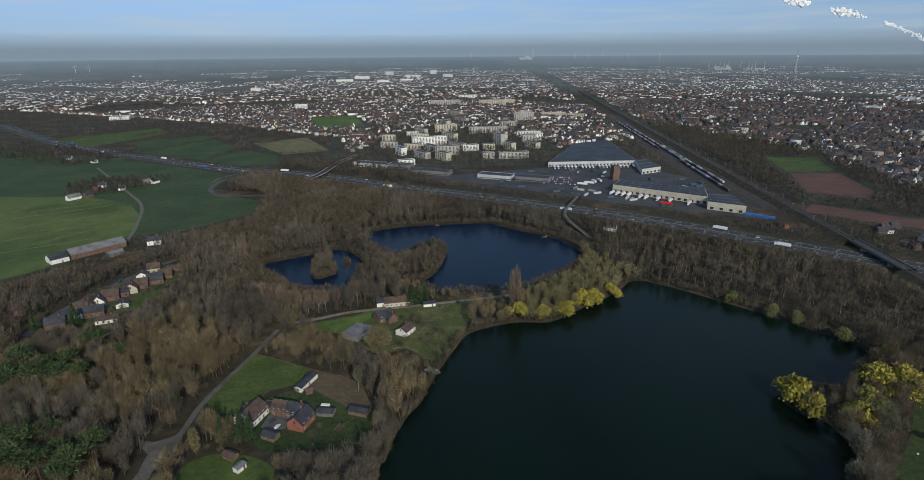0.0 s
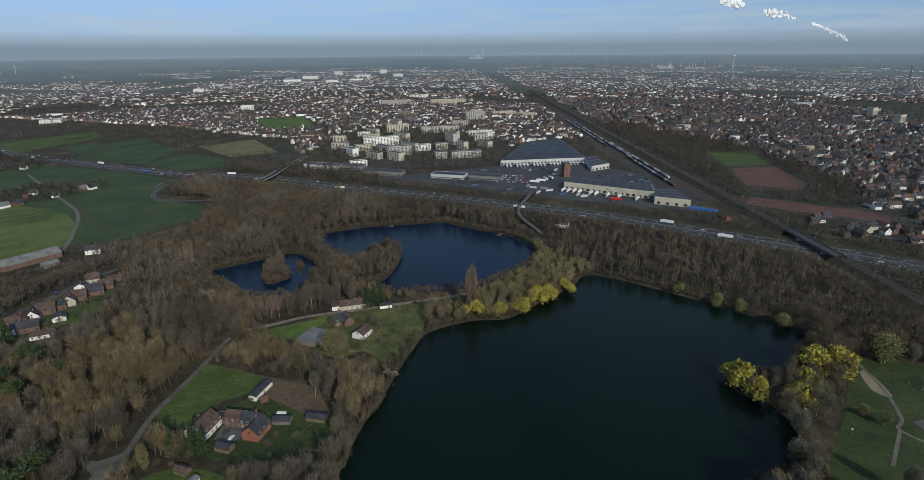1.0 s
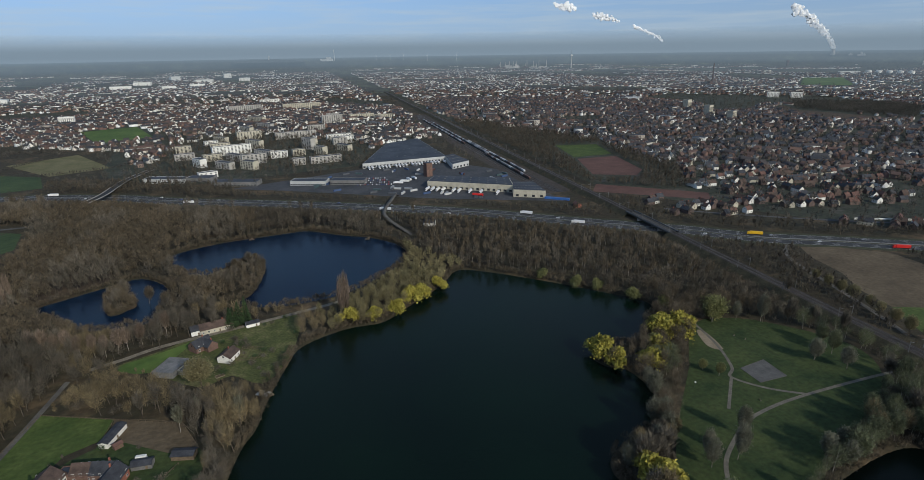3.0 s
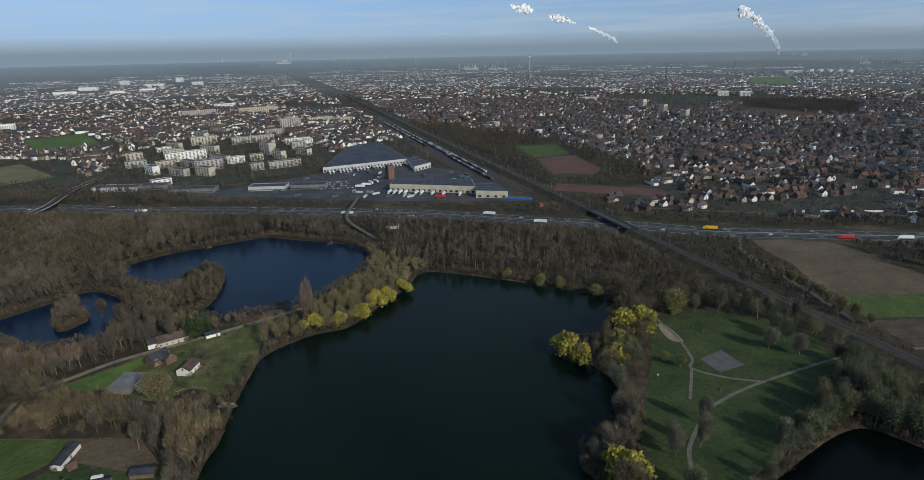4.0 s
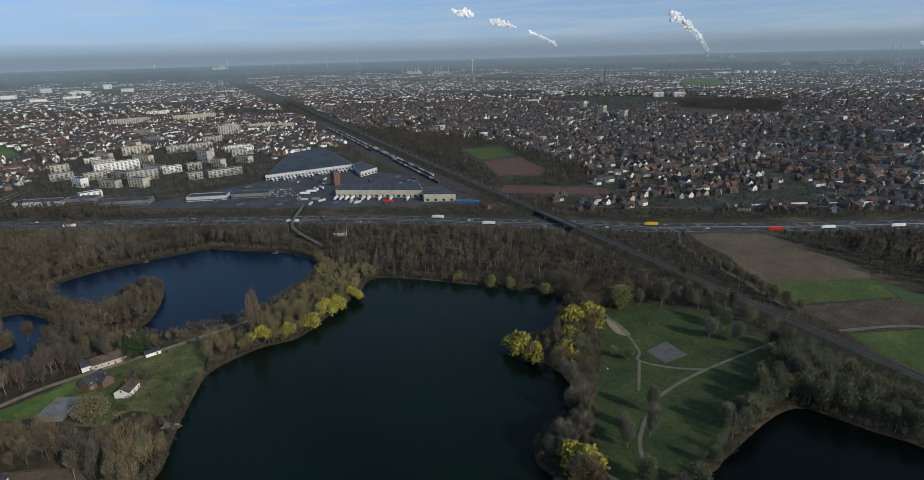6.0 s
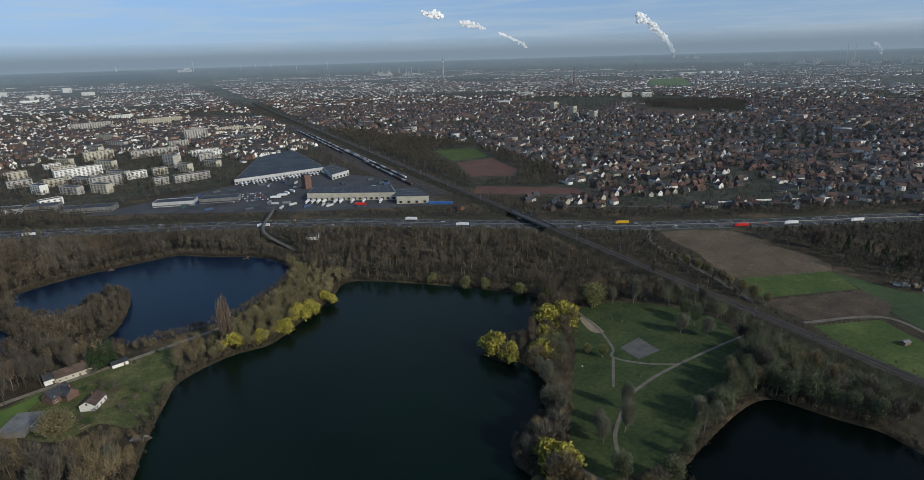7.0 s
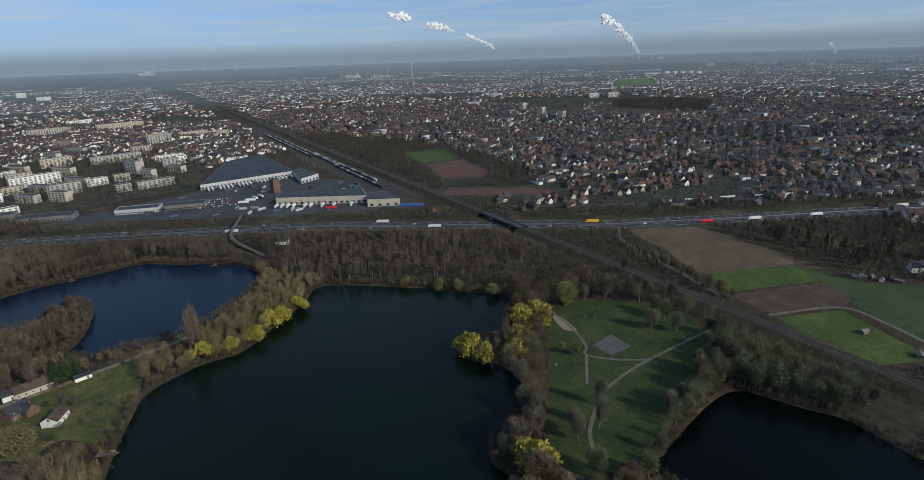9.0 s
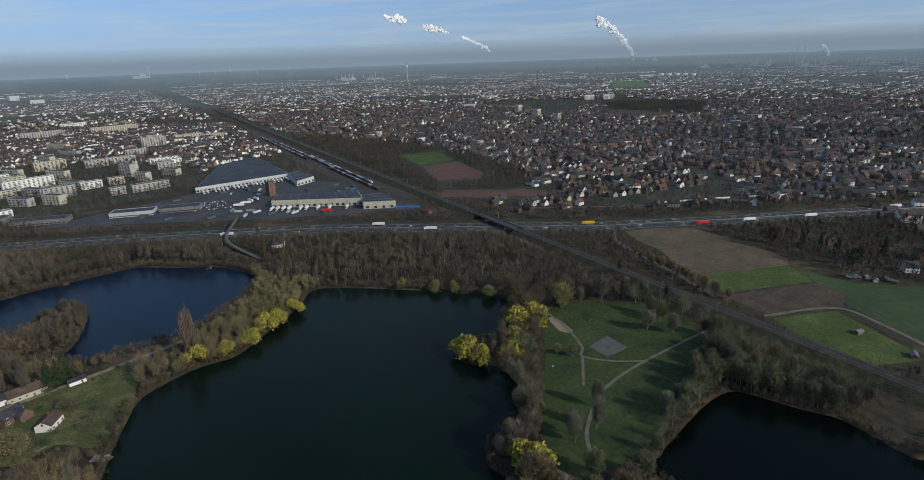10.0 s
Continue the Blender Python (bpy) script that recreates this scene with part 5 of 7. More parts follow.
def house(x, y, turn, w, d, h, rise, walls, roof, label, group="", name="house", windows=True, chimney=True, door=True):
    t = thing(name, x, y, 0, turn, label, name.replace("_", " ") if name in ("barn", "shed") else "house", group)
    key = (w, d, h, rise, walls.name, roof.name)
    if key not in HOUSE_MESHES:
        HOUSE_MESHES[key] = (gable_walls("wall", w, d, h, rise, walls), gable_roof("roof", w, d, h, rise, roof))
    wall, cover = HOUSE_MESHES[key]
    part("wall", wall, t)
    r = part("roof", cover, t)
    if chimney:
        part("chimney", CHIMNEY, r, pose(w * 0.22, d * 0.12, h + rise - 0.9))
    if windows:
        floors = [1.0] if h < 4 else [1.0, 3.7]
        for z in floors:
            for sgn in (-1, 1):
                n = max(2, int(w / 3.4))
                for k in range(n):
                    if door and z == 1.0 and sgn == -1 and k == n // 2:
                        continue
                    win = part("window", WINDOW, t, pose((k + 0.5) * w / n - w / 2, sgn * d / 2, z, 0, 0, 0 if sgn < 0 else 180))
                    if group == "":
                        part("window_frame", WINDOW_FRAME, win)
        for sgn in (-1, 1):
            part("window", WINDOW, t, pose(sgn * w / 2, 0, h + 0.2, 0, 0, 90 * sgn))
    if door:
        n = max(2, int(w / 3.4))
        part("door", DOOR, t, pose((n // 2 + 0.5) * w / n - w / 2, -d / 2, 0))
    return t


def flat_building(name, x, y, turn, w, d, h, walls, roof, label, category="building", group="", windows=0, floors=0, doors=0):
    """A flat-roofed block with a parapet, window bays and dock doors on both long sides."""
    t = thing(name, x, y, 0, turn, label, category, group)
    key = ("flat", w, d, h, walls.name, roof.name)
    if key not in HOUSE_MESHES:
        e = 0.35
        HOUSE_MESHES[key] = (boxes("wall", walls, (-w / 2, w / 2, -d / 2, d / 2, 0, h)), boxes("roof", roof, (-w / 2 + e, w / 2 - e, -d / 2 + e, d / 2 - e, h, h + 0.12)), boxes("parapet", walls, (-w / 2 - 0.1, w / 2 + 0.1, -d / 2 - 0.1, -d / 2 + e, h, h + 0.6), (-w / 2 - 0.1, w / 2 + 0.1, d / 2 - e, d / 2 + 0.1, h, h + 0.6), (-w / 2 - 0.1, -w / 2 + e, -d / 2 + e, d / 2 - e, h, h + 0.6), (w / 2 - e, w / 2 + 0.1, -d / 2 + e, d / 2 - e, h, h + 0.6)))
    for n, me in zip(("wall", "roof", "parapet"), HOUSE_MESHES[key]):
        part(n, me, t)
    for k in range(floors):
        for j in range(windows):
            win = part("window", WINDOW, t, pose((j + 0.5) * w / windows - w / 2, -d / 2, 1.0 + 2.8 * k))
            win.scale = (2.9, 1, 1.15)
    for j in range(doors):
        part("dock_door", DOCK, t, pose((j + 0.5) * w / doors - w / 2, -d / 2, 1.1))
    return t


DOCK = boxes("dock_door", M_GLASS, (-1.5, 1.5, -0.08, 0.05, 0, 3.0), (-1.9, -1.5, -0.5, 0.05, 0, 3.3), (1.5, 1.9, -0.5, 0.05, 0, 3.3))


def quad_building(name, corners, h, walls, roof, label, doors=0, fascia=None):
    """A hall over four corners, front side first, with dock doors along the front."""
    t = thing(name, 0, 0, 0, 0, label, "warehouse")
    part("wall", prism("wall", walls, corners, 0, h), t)
    c = np.mean(corners, axis=0)
    inner = [tuple(c + (np.array(p) - c) * 0.985) for p in corners]
    part("roof", prism("roof", roof, inner, h, h + 0.35), t, label="dark flat felt roof")
    (x0, y0), (x1, y1) = corners[0], corners[1]
    a = math.degrees(math.atan2(y1 - y0, x1 - x0))
    length = math.hypot(x1 - x0, y1 - y0)
    for j in range(doors):
        u = (j + 0.5) / doors
        part("dock_door", DOCK, t, pose(x0 + (x1 - x0) * u, y0 + (y1 - y0) * u, 1.0, 0, 0, a))
    if fascia:
        part("fascia", boxes("fascia", fascia, (0, length, -0.25, 0.02, h * 0.62, h + 0.5)), t, pose(x0, y0, 0, 0, 0, a), "pale fascia band along the front")
    # skylights in rows
    p = [np.array(q, dtype=float) for q in corners]
    for iu in range(9):
        for iv in range(3):
            u, v = (iu + 0.7) / 9.4, (iv + 0.6) / 3.2
            q = (p[0] * (1 - u) + p[1] * u) * (1 - v) + (p[3] * (1 - u) + p[2] * u) * v
            part("skylight", SKYLIGHT, t, pose(q[0], q[1], h + 0.35, 0, 0, a))
    return t


SKYLIGHT = boxes("skylight", M_CORRUGATED, (-1.2, 1.2, -0.8, 0.8, 0, 0.5), bevel=0.15)
quad_building("warehouse", HALL_A, 8.5, M_HALL, M_FELT, "large warehouse with a dark flat roof and white dock front", 26, M_HALL)
quad_building("warehouse", HALL_A_ANNEX, 9, M_HALL, M_FELT, "warehouse annexe with white walls", 5)
quad_building("warehouse", HALL_B, 10.5, M_CREAM, M_FELT, "long warehouse with cream walls and lorry docks", 16, M_CREAM)
quad_building("office_building", HALL_B_END, 10.5, M_CREAM, M_FELT, "cream office block at the end of the warehouse", 4)
x, y = BRICK_TOWER[0]
tower = thing("brick_tower", x, y, 0, 20, "square red brick tower between the warehouses", "tower")
part("wall", boxes("wall", M_BRICK_DULL, (-5.8, 5.8, -4.7, 4.7, 0, 22), (-6.1, 6.1, -5, 5, 21.2, 22.7)), tower)
part("roof", boxes("roof", M_FELT, (-5.4, 5.4, -4.3, 4.3, 22.7, 22.9)), tower)
for n, (x, y) in enumerate(HALL_ROWS):
    flat_building("commercial_building", x, y, -22, (72, 56, 54, 68, 42)[n], 23, 6.4, M_HALL if n % 2 else M_CORRUGATED, M_FELT, "low flat-roofed commercial building with a glazed front", group="low commercial buildings", windows=14, floors=1)
for n, (x, y, length, floors, turn) in enumerate(BLOCKS):
    flat_building("apartment_block", x, y, turn, length, 12.5, 2.85 * floors + 0.8, (M_CONCRETE, M_PLASTER, M_CREAM, M_CONCRETE, M_CREAM)[n % 5], M_FELT, "white rendered apartment block with rows of windows" if n % 5 == 1 else "cream rendered apartment block with rows of windows" if n % 5 in (2, 4) else "grey concrete apartment block with rows of windows", "apartment block", "apartment blocks", max(3, round(length / 7)), floors)

# the farm
house(-90.1, 259.7, 73, 12.8, 9.6, 4.5, 4.3, M_BRICK, M_TILE_DARK, "red brick farmhouse wing with a dark tiled roof")
house(-103.5, 270.7, -14, 10.7, 8.5, 4.5, 3.6, M_BRICK_DULL, M_TILE_BROWN, "brick farm building with a brown tiled roof", chimney=False)
house(-94.3, 267.7, -18, 10.6, 9.1, 4.5, 4.0, M_BRICK_DULL, M_TILE_DARK, "farmhouse range with a dark tiled roof")
house(-119.8, 265.5, 74, 14.9, 12.8, 4.1, 4.5, M_PLASTER, M_TILE_BROWN, "white-walled farm barn with a brown tiled roof", name="barn", chimney=False)
flat_building("shed", -111.8, 273.4, -14, 7.5, 6.4, 3.2, M_BRICK_DULL, M_FELT, "low dark link building between barn and house", "shed")
house(-97.8, 298.7, 71, 17.6, 4.9, 3.2, 0.7, M_PLASTER, M_TILE_DARK, "long low white stable with a dark roof on the meadow", name="shed", windows=False, chimney=False)
house(-59.6, 269.1, -16, 11.2, 5.8, 2.8, 1.0, M_TIMBER, M_TILE_DARK, "dark timber stable beside the paddock", name="shed", windows=False, chimney=False)
house(-78.6, 268.6, -6, 9.6, 5.3, 2.7, 1.1, M_CORRUGATED, M_TILE_DARK, "small grey garden shed with a dark roof", name="shed", windows=False, chimney=False)
house(-103.6, 248.2, -22, 8.5, 5.3, 2.8, 1.2, M_TIMBER, M_TILE_DARK, "timber garage with a dark roof", name="shed", windows=False, chimney=False)
house(-111.1, 224.3, 62, 5.3, 3.6, 2.7, 0.6, M_PLASTER, M_CORRUGATED, "small white garden hut beside the lawn", name="shed", windows=False, chimney=False)
house(-93.8, 289.2, 35, 4.3, 3.2, 2.5, 0.7, M_BRICK_DULL, M_TILE_RED, "small brick hut beside the stable", name="shed", windows=False, chimney=False)
field("farm_yard", [(-112, 257), (-111, 268), (-100, 266), (-96, 261), (-98, 256), (-105, 252)], M_COURT, "pale paved farmyard between the buildings", 0.13, "yard", 1)
house(*GARDEN_HUT[0], -25, 7, 4.5, 2.3, 1.3, M_TIMBER, M_TILE_BROWN, "brown timber shed in the lakeside garden", name="shed", windows=False, chimney=False)
# the lakeside cottages
house(-53.1, 413.9, 12, 22.8, 8.7, 3.9, 3.3, M_CREAM, M_TILE_BROWN, "long cream cottage with a brown roof by the lake")
house(-67.2, 412.3, 12, 6.5, 7.6, 3.9, 2.6, M_PLASTER, M_TILE_DARK, "small cottage wing with a dark roof", windows=False, chimney=False)
house(-61.5, 387.0, 40, 13.0, 9.2, 4.1, 3.9, M_BRICK_DULL, M_TILE_DARK, "red brick cottage with a dark tiled roof")
house(-56.1, 384.8, -52, 9.7, 7.6, 3.9, 3.5, M_BRICK_DULL, M_TILE_DARK, "red brick cottage wing with a dark roof", windows=False)
flat_building("shed", -77.3, 362.5, 63, 18.3, 14.0, 3.7, M_CORRUGATED, M_CORRUGATED, "grey flat-roofed outbuilding beside the cottages", "shed")
flat_building("shed", -68.6, 356.5, 63, 6.4, 5.4, 3.0, M_CREAM, M_CORRUGATED, "small pale lean-to beside the outbuilding", "shed")
house(-42.4, 365.2, 62, 12.4, 9.1, 3.9, 2.6, M_PLASTER, M_TILE_BROWN, "white house with a shallow brown roof")
house(-27.7, 411.1, 12, 9.7, 5.4, 2.8, 1.1, M_PLASTER, M_TILE_DARK, "small white garage with a dark roof", name="shed", windows=False, chimney=False)
# the barn and the street of houses
house(-383.4, 548.7, 52, 51.9, 18.0, 5.1, 4.5, M_BRICK_DULL, M_CORRUGATED, "long brick barn with a weathered grey roof", name="barn", windows=False, chimney=False)
house(-404.8, 520.0, 52, 15.8, 15.8, 4.7, 3.8, M_PLASTER, M_TILE_DARK, "white barn extension with a dark blue roof", name="barn", windows=False, chimney=False)
house(-357.1, 537.1, 52, 13.5, 9.0, 3.6, 1.8, M_CORRUGATED, M_CORRUGATED, "grey metal shed beside the barn", name="shed", windows=False, chimney=False)
house(-334.6, 571.8, 20, 13.5, 10.1, 5.2, 3.8, M_PLASTER, M_TILE_DARK, "white farm cottage with a dark roof")
for n, (x, y) in enumerate(STREET_HOUSES[:7]):
    house(x, y, (22, -66, 24, -64, 26, 22, 22)[n], (16.5, 15.5, 13, 13, 13, 11, 14.5)[n], (10, 11, 10, 10, 10, 9, 9)[n], (5, 4.6, 4.8, 4.6, 4.8, 4.4, 3.2)[n], (1.8, 4.6, 4.4, 4.4, 4.8, 4.2, 2)[n], (M_PLASTER, M_BRICK_DULL, M_BRICK_DULL, M_CREAM, M_BRICK_DULL, M_CREAM, M_PLASTER)[n], M_TILE_DARK if n in (0, 4) else M_TILE_BROWN, ("wide white house with a shallow dark roof", "brick house with a large brown roof", "brick house with a steep tiled roof", "cream house with a steep tiled roof", "brick house with a steep dark roof", "small cream house with a tiled roof", "low white bungalow with a grey-brown roof")[n], "street houses")
house(-360.9, 399.7, 20, 24.4, 12.2, 6.6, 4.4, M_BRICK_DULL, M_TILE_BROWN, "large brick house with a brown roof among trees")

# ---- town ----
rng = np.random.default_rng(3)


def streets(cells, span, plot, row, full, seed):
    """House plots in small districts, each with its own street direction: x, y, turn."""
    rng = np.random.default_rng(seed)
    out = []
    cx, cy = cells
    for i in range(len(cx)):
        a = rng.uniform(-0.6, 0.6) + (0 if rng.random() < 0.6 else math.pi / 2)
        rows = int(2.4 * span / (row[0] + row[1])) + 1
        u, v = np.meshgrid(np.arange(-span, span + 1, plot), np.cumsum(np.tile(row, rows)) - span * 1.15)
        u, v = u.ravel() + rng.normal(0, 2.2, u.size), v.ravel() + rng.normal(0, 2.4, v.size)
        x, y = cx[i] + u * math.cos(a) - v * math.sin(a), cy[i] + u * math.sin(a) + v * math.cos(a)
        around = np.hypot(cx - cx[i], cy - cy[i]) < span * 3
        d2 = (x[:, None] - cx[None, around]) ** 2 + (y[:, None] - cy[None, around]) ** 2
        own = np.nonzero(around)[0][d2.argmin(axis=1)] == i
        own &= rng.random(len(x)) < full
        turn = a + np.where((np.floor(v / (row[0] + row[1]) * 2).astype(int) * 7 + i) % 3 == 0, math.pi / 2, 0.0) + np.where(rng.random(len(x)) < 0.15, math.pi / 2, 0.0) + rng.normal(0, 0.06, len(x))
        out.append(np.column_stack([x, y, turn])[own])
    return np.concatenate(out)


def districts(x0, x1, y0, y1, step, seed, least, most):
    cx, cy = jittered(x0, x1, y0, y1, step, seed)
    d = np.hypot(cx, cy)
    keep = in_view(cx, cy) & (d > least) & (d < most)
    return cx[keep], cy[keep]


TOWN_EDGE = 2500.0
near_plots = streets(districts(-2000, 3000, -400, 3000, 250, 9, 650, TOWN_EDGE + 250), 180, 12.0, (18.0, 29.0), 0.7, 4)
far_plots = streets(districts(-6000, 7600, -1200, 7600, 520, 10, TOWN_EDGE - 500, 7300), 380, 21.0, (27.0, 42.0), 0.62, 5)
near_plots = near_plots[np.hypot(near_plots[:, 0], near_plots[:, 1]) < TOWN_EDGE]
far_plots = far_plots[np.hypot(far_plots[:, 0], far_plots[:, 1]) >= TOWN_EDGE]
hx, hy, ht = np.concatenate([near_plots, far_plots]).T
radius, bearing = np.hypot(hx, hy), np.degrees(np.arctan2(hx, hy))


def motorway_side(x, y):
    """Which points lie beyond the motorway, seen from the camera."""
    north = [tuple(p) for p in MOTORWAY] + [(-9000, 7000), (-9000, 30000), (30000, 30000), (30000, -6000)]
    return inside(north, x, y)


def built_up(x, y):
    """How thickly houses stand: wide green gaps towards the edge of the town."""
    d, b = np.hypot(x, y), np.degrees(np.arctan2(x, y))
    least = np.interp(d, [800, 1500, 2500, 4500, 6000, 7300], [-0.9, -0.55, -0.36, -0.2, 0.0, 0.3])
    least = least + np.where((b < -14) & (d > 2300), 0.22, 0.0)
    return patchy(x, y, 420) - least


town = motorway_side(hx, hy) & (far_from(MOTORWAY, hx, hy) > 58) & in_view(hx, hy)
west_edge = [(-108, 991), (-182, 1072), (-245, 1169), (-290, 1357), (-542, 1527), (-684, 1656), (-1534, 2060), (-5058, 3513), (-14746, 13971), (1432, 20263), (423, 1282), (310, 1267), (221, 1217), (154, 1020), (-1, 951)]
town &= inside(west_edge, hx, hy) | (hx > RAIL_AT(hy) + 40)
apart = np.min(np.hypot(hx[:, None] - np.array(BLOCKS)[None, :, 0], hy[:, None] - np.array(BLOCKS)[None, :, 1]), axis=1)
town &= apart > 40
town &= np.abs(hx - RAIL_AT(hy) + 20) > np.interp(hy, [1700, 1950], [52, 18])
town &= ~inside([(-237, 939), (176, 942), (215, 1245), (137, 1358), (-79, 1600), (-191, 1416)], hx, hy)
town &= ~inside([(446, 595), (512, 1545), (572, 1548), (690, 1082), (658, 770), (574, 643)], hx, hy)
for poly in (FIELD_A, FIELD_B, FIELD_C, FIELD_D, FIELD_E, RED_PITCH, RED_COURTS, SPORTS_GREEN, YARD, HALL_A, DARK_WOOD, TOWN_FIELD, FAR_GREEN, FAR_STUBBLE):
    town &= depth_in(poly, hx, hy) < -14
town[town] = built_up(hx[town], hy[town]) > 0
hx, hy, ht, radius = hx[town], hy[town], ht[town], radius[town]
rng = np.random.default_rng(6)
nearest = np.argsort(radius + 400 * (np.abs(np.degrees(np.arctan2(hx, hy)) - 35) > 30))[:230]
WALLS = (M_PLASTER, M_BRICK_TOWN, M_CREAM, M_BRICK_TOWN)
ROOFS = (M_TILE_DARK, M_TILE_BROWN, M_TILE_DARK, M_TILE_BROWN, M_TILE_DARK, M_TILE_RED)
SIZES = ((9, 7.8, 4.8, 3.6), (10.5, 8, 4.4, 3.8), (8, 7.6, 4.2, 3.9), (15, 8, 5.0, 3.6))
for n, i in enumerate(nearest):
    w, d, h, rise = SIZES[n * 7 % 4]
    k = int(rng.choice(4, p=[0.26, 0.3, 0.18, 0.26]))
    house(hx[i], hy[i], math.degrees(ht[i]), w, d, h, rise, WALLS[k], ROOFS[int(rng.integers(6))], ("white rendered house with a tiled roof", "red brick house with a tiled roof", "cream rendered house with a tiled roof", "red brick house with a tiled roof")[k], "town houses", windows=n < 40, door=False)
others = np.ones(len(hx), dtype=bool)
others[nearest] = False


def far_houses(name, x, y, turn, w, d, h, rise, label, wall_mat, roof_mat, windows=False):
    """Gabled houses joined into one object."""
    n = len(x)
    c, sn = np.cos(turn), np.sin(turn)

    def put(u, v, z):
        return np.stack([x[:, None] + u * c[:, None] - v * sn[:, None], y[:, None] + u * sn[:, None] + v * c[:, None], z], 2)

    hw, hd = w / 2, d / 2
    zero = np.zeros(n)
    U = np.stack([-hw, hw, hw, -hw, -hw, hw, hw, -hw, -hw, hw], 1)
    V = np.stack([-hd, -hd, hd, hd, -hd, -hd, hd, hd, zero, zero], 1)
    Z = np.stack([zero, zero, zero, zero, h, h, h, h, h + rise, h + rise], 1)
    walls = put(U, V, Z).reshape(-1, 3)
    wf = np.array([(0, 1, 5), (0, 5, 4), (2, 3, 7), (2, 7, 6), (1, 2, 6), (1, 6, 5), (5, 6, 9), (3, 0, 4), (3, 4, 7), (7, 4, 8)])
    e = 0.5
    rw, rd = hw + e, hd + e
    lo = h - e * rise / hd
    U = np.stack([-rw, rw, rw, -rw, -rw, rw], 1)
    V = np.stack([-rd, -rd, zero, zero, rd, rd], 1)
    Z = np.stack([lo, lo, h + rise + 0.2, h + rise + 0.2, lo, lo], 1) + 0.15
    roofs = put(U, V, Z).reshape(-1, 3)
    rf = np.array([(0, 1, 2), (0, 2, 3), (3, 2, 5), (3, 5, 4)])
    k = np.arange(n)
    vs, fs, slots, base = [walls, roofs], [], [], 0
    fs.append((wf[None] + (k * 10)[:, None, None]).reshape(-1, 3))
    slots.append(np.zeros(len(fs[-1])))
    fs.append((rf[None] + (k * 6)[:, None, None] + 10 * n).reshape(-1, 3))
    slots.append(np.ones(len(fs[-1])))
    base = 16 * n
    if windows:
        for sgn in (-1, 1):
            for q in (-0.3, 0.0, 0.3):
                for z0 in (1.0, 3.4):
                    u0, u1 = q * w - 0.6, q * w + 0.6
                    uu = np.stack([u0, u1, u1, u0], 1)
                    vv = np.repeat((sgn * (hd + 0.05))[:, None], 4, 1)
                    zz = np.tile([z0, z0, z0 + 1.3, z0 + 1.3], (n, 1))
                    vs.append(put(uu, vv, zz).reshape(-1, 3))
                    fs.append((np.array([(0, 1, 2), (0, 2, 3)])[None] + (k * 4)[:, None, None] + base).reshape(-1, 3))
                    slots.append(np.full(2 * n, 2))
                    base += 4 * n
    me = mesh_of(name, np.concatenate(vs), np.concatenate(fs), [wall_mat, roof_mat, M_GLASS], np.concatenate(slots))
    return tagged(new(name, me), label, "houses", kind="stuff")


# east of the railway the nearer walls take the shaded palette
east = (hx > RAIL_AT(hy)) & (radius < 2500)
for lo, hi, side in ((0, 1600, True), (0, 1600, False), (1600, TOWN_EDGE, True), (1600, TOWN_EDGE, False), (TOWN_EDGE, 4200, False), (4200, 9000, False)):
    s2 = others & (radius >= lo) & (radius < hi) & (east == side)
    n = int(s2.sum())
    wide = 1.0 if hi <= TOWN_EDGE else 1.35
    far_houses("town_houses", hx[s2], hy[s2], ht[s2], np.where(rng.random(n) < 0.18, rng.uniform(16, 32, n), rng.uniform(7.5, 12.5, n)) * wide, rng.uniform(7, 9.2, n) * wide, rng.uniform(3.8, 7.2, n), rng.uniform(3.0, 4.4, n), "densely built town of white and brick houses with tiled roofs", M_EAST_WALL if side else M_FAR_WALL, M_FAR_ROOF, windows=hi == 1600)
# larger flat-roofed buildings through the town
pick = np.nonzero(others & (radius > 1200) & (radius < 6500))[0]
pick = rng.choice(pick, 300, replace=False)
n = len(pick)
far_houses("town_blocks", hx[pick] + 9, hy[pick] + 9, ht[pick], rng.uniform(20, 48, n), rng.uniform(11, 18, n), rng.uniform(7, 13, n), np.full(n, 0.25), "larger pale flat-roofed buildings across the town", M_FAR_HALL, M_FELT)

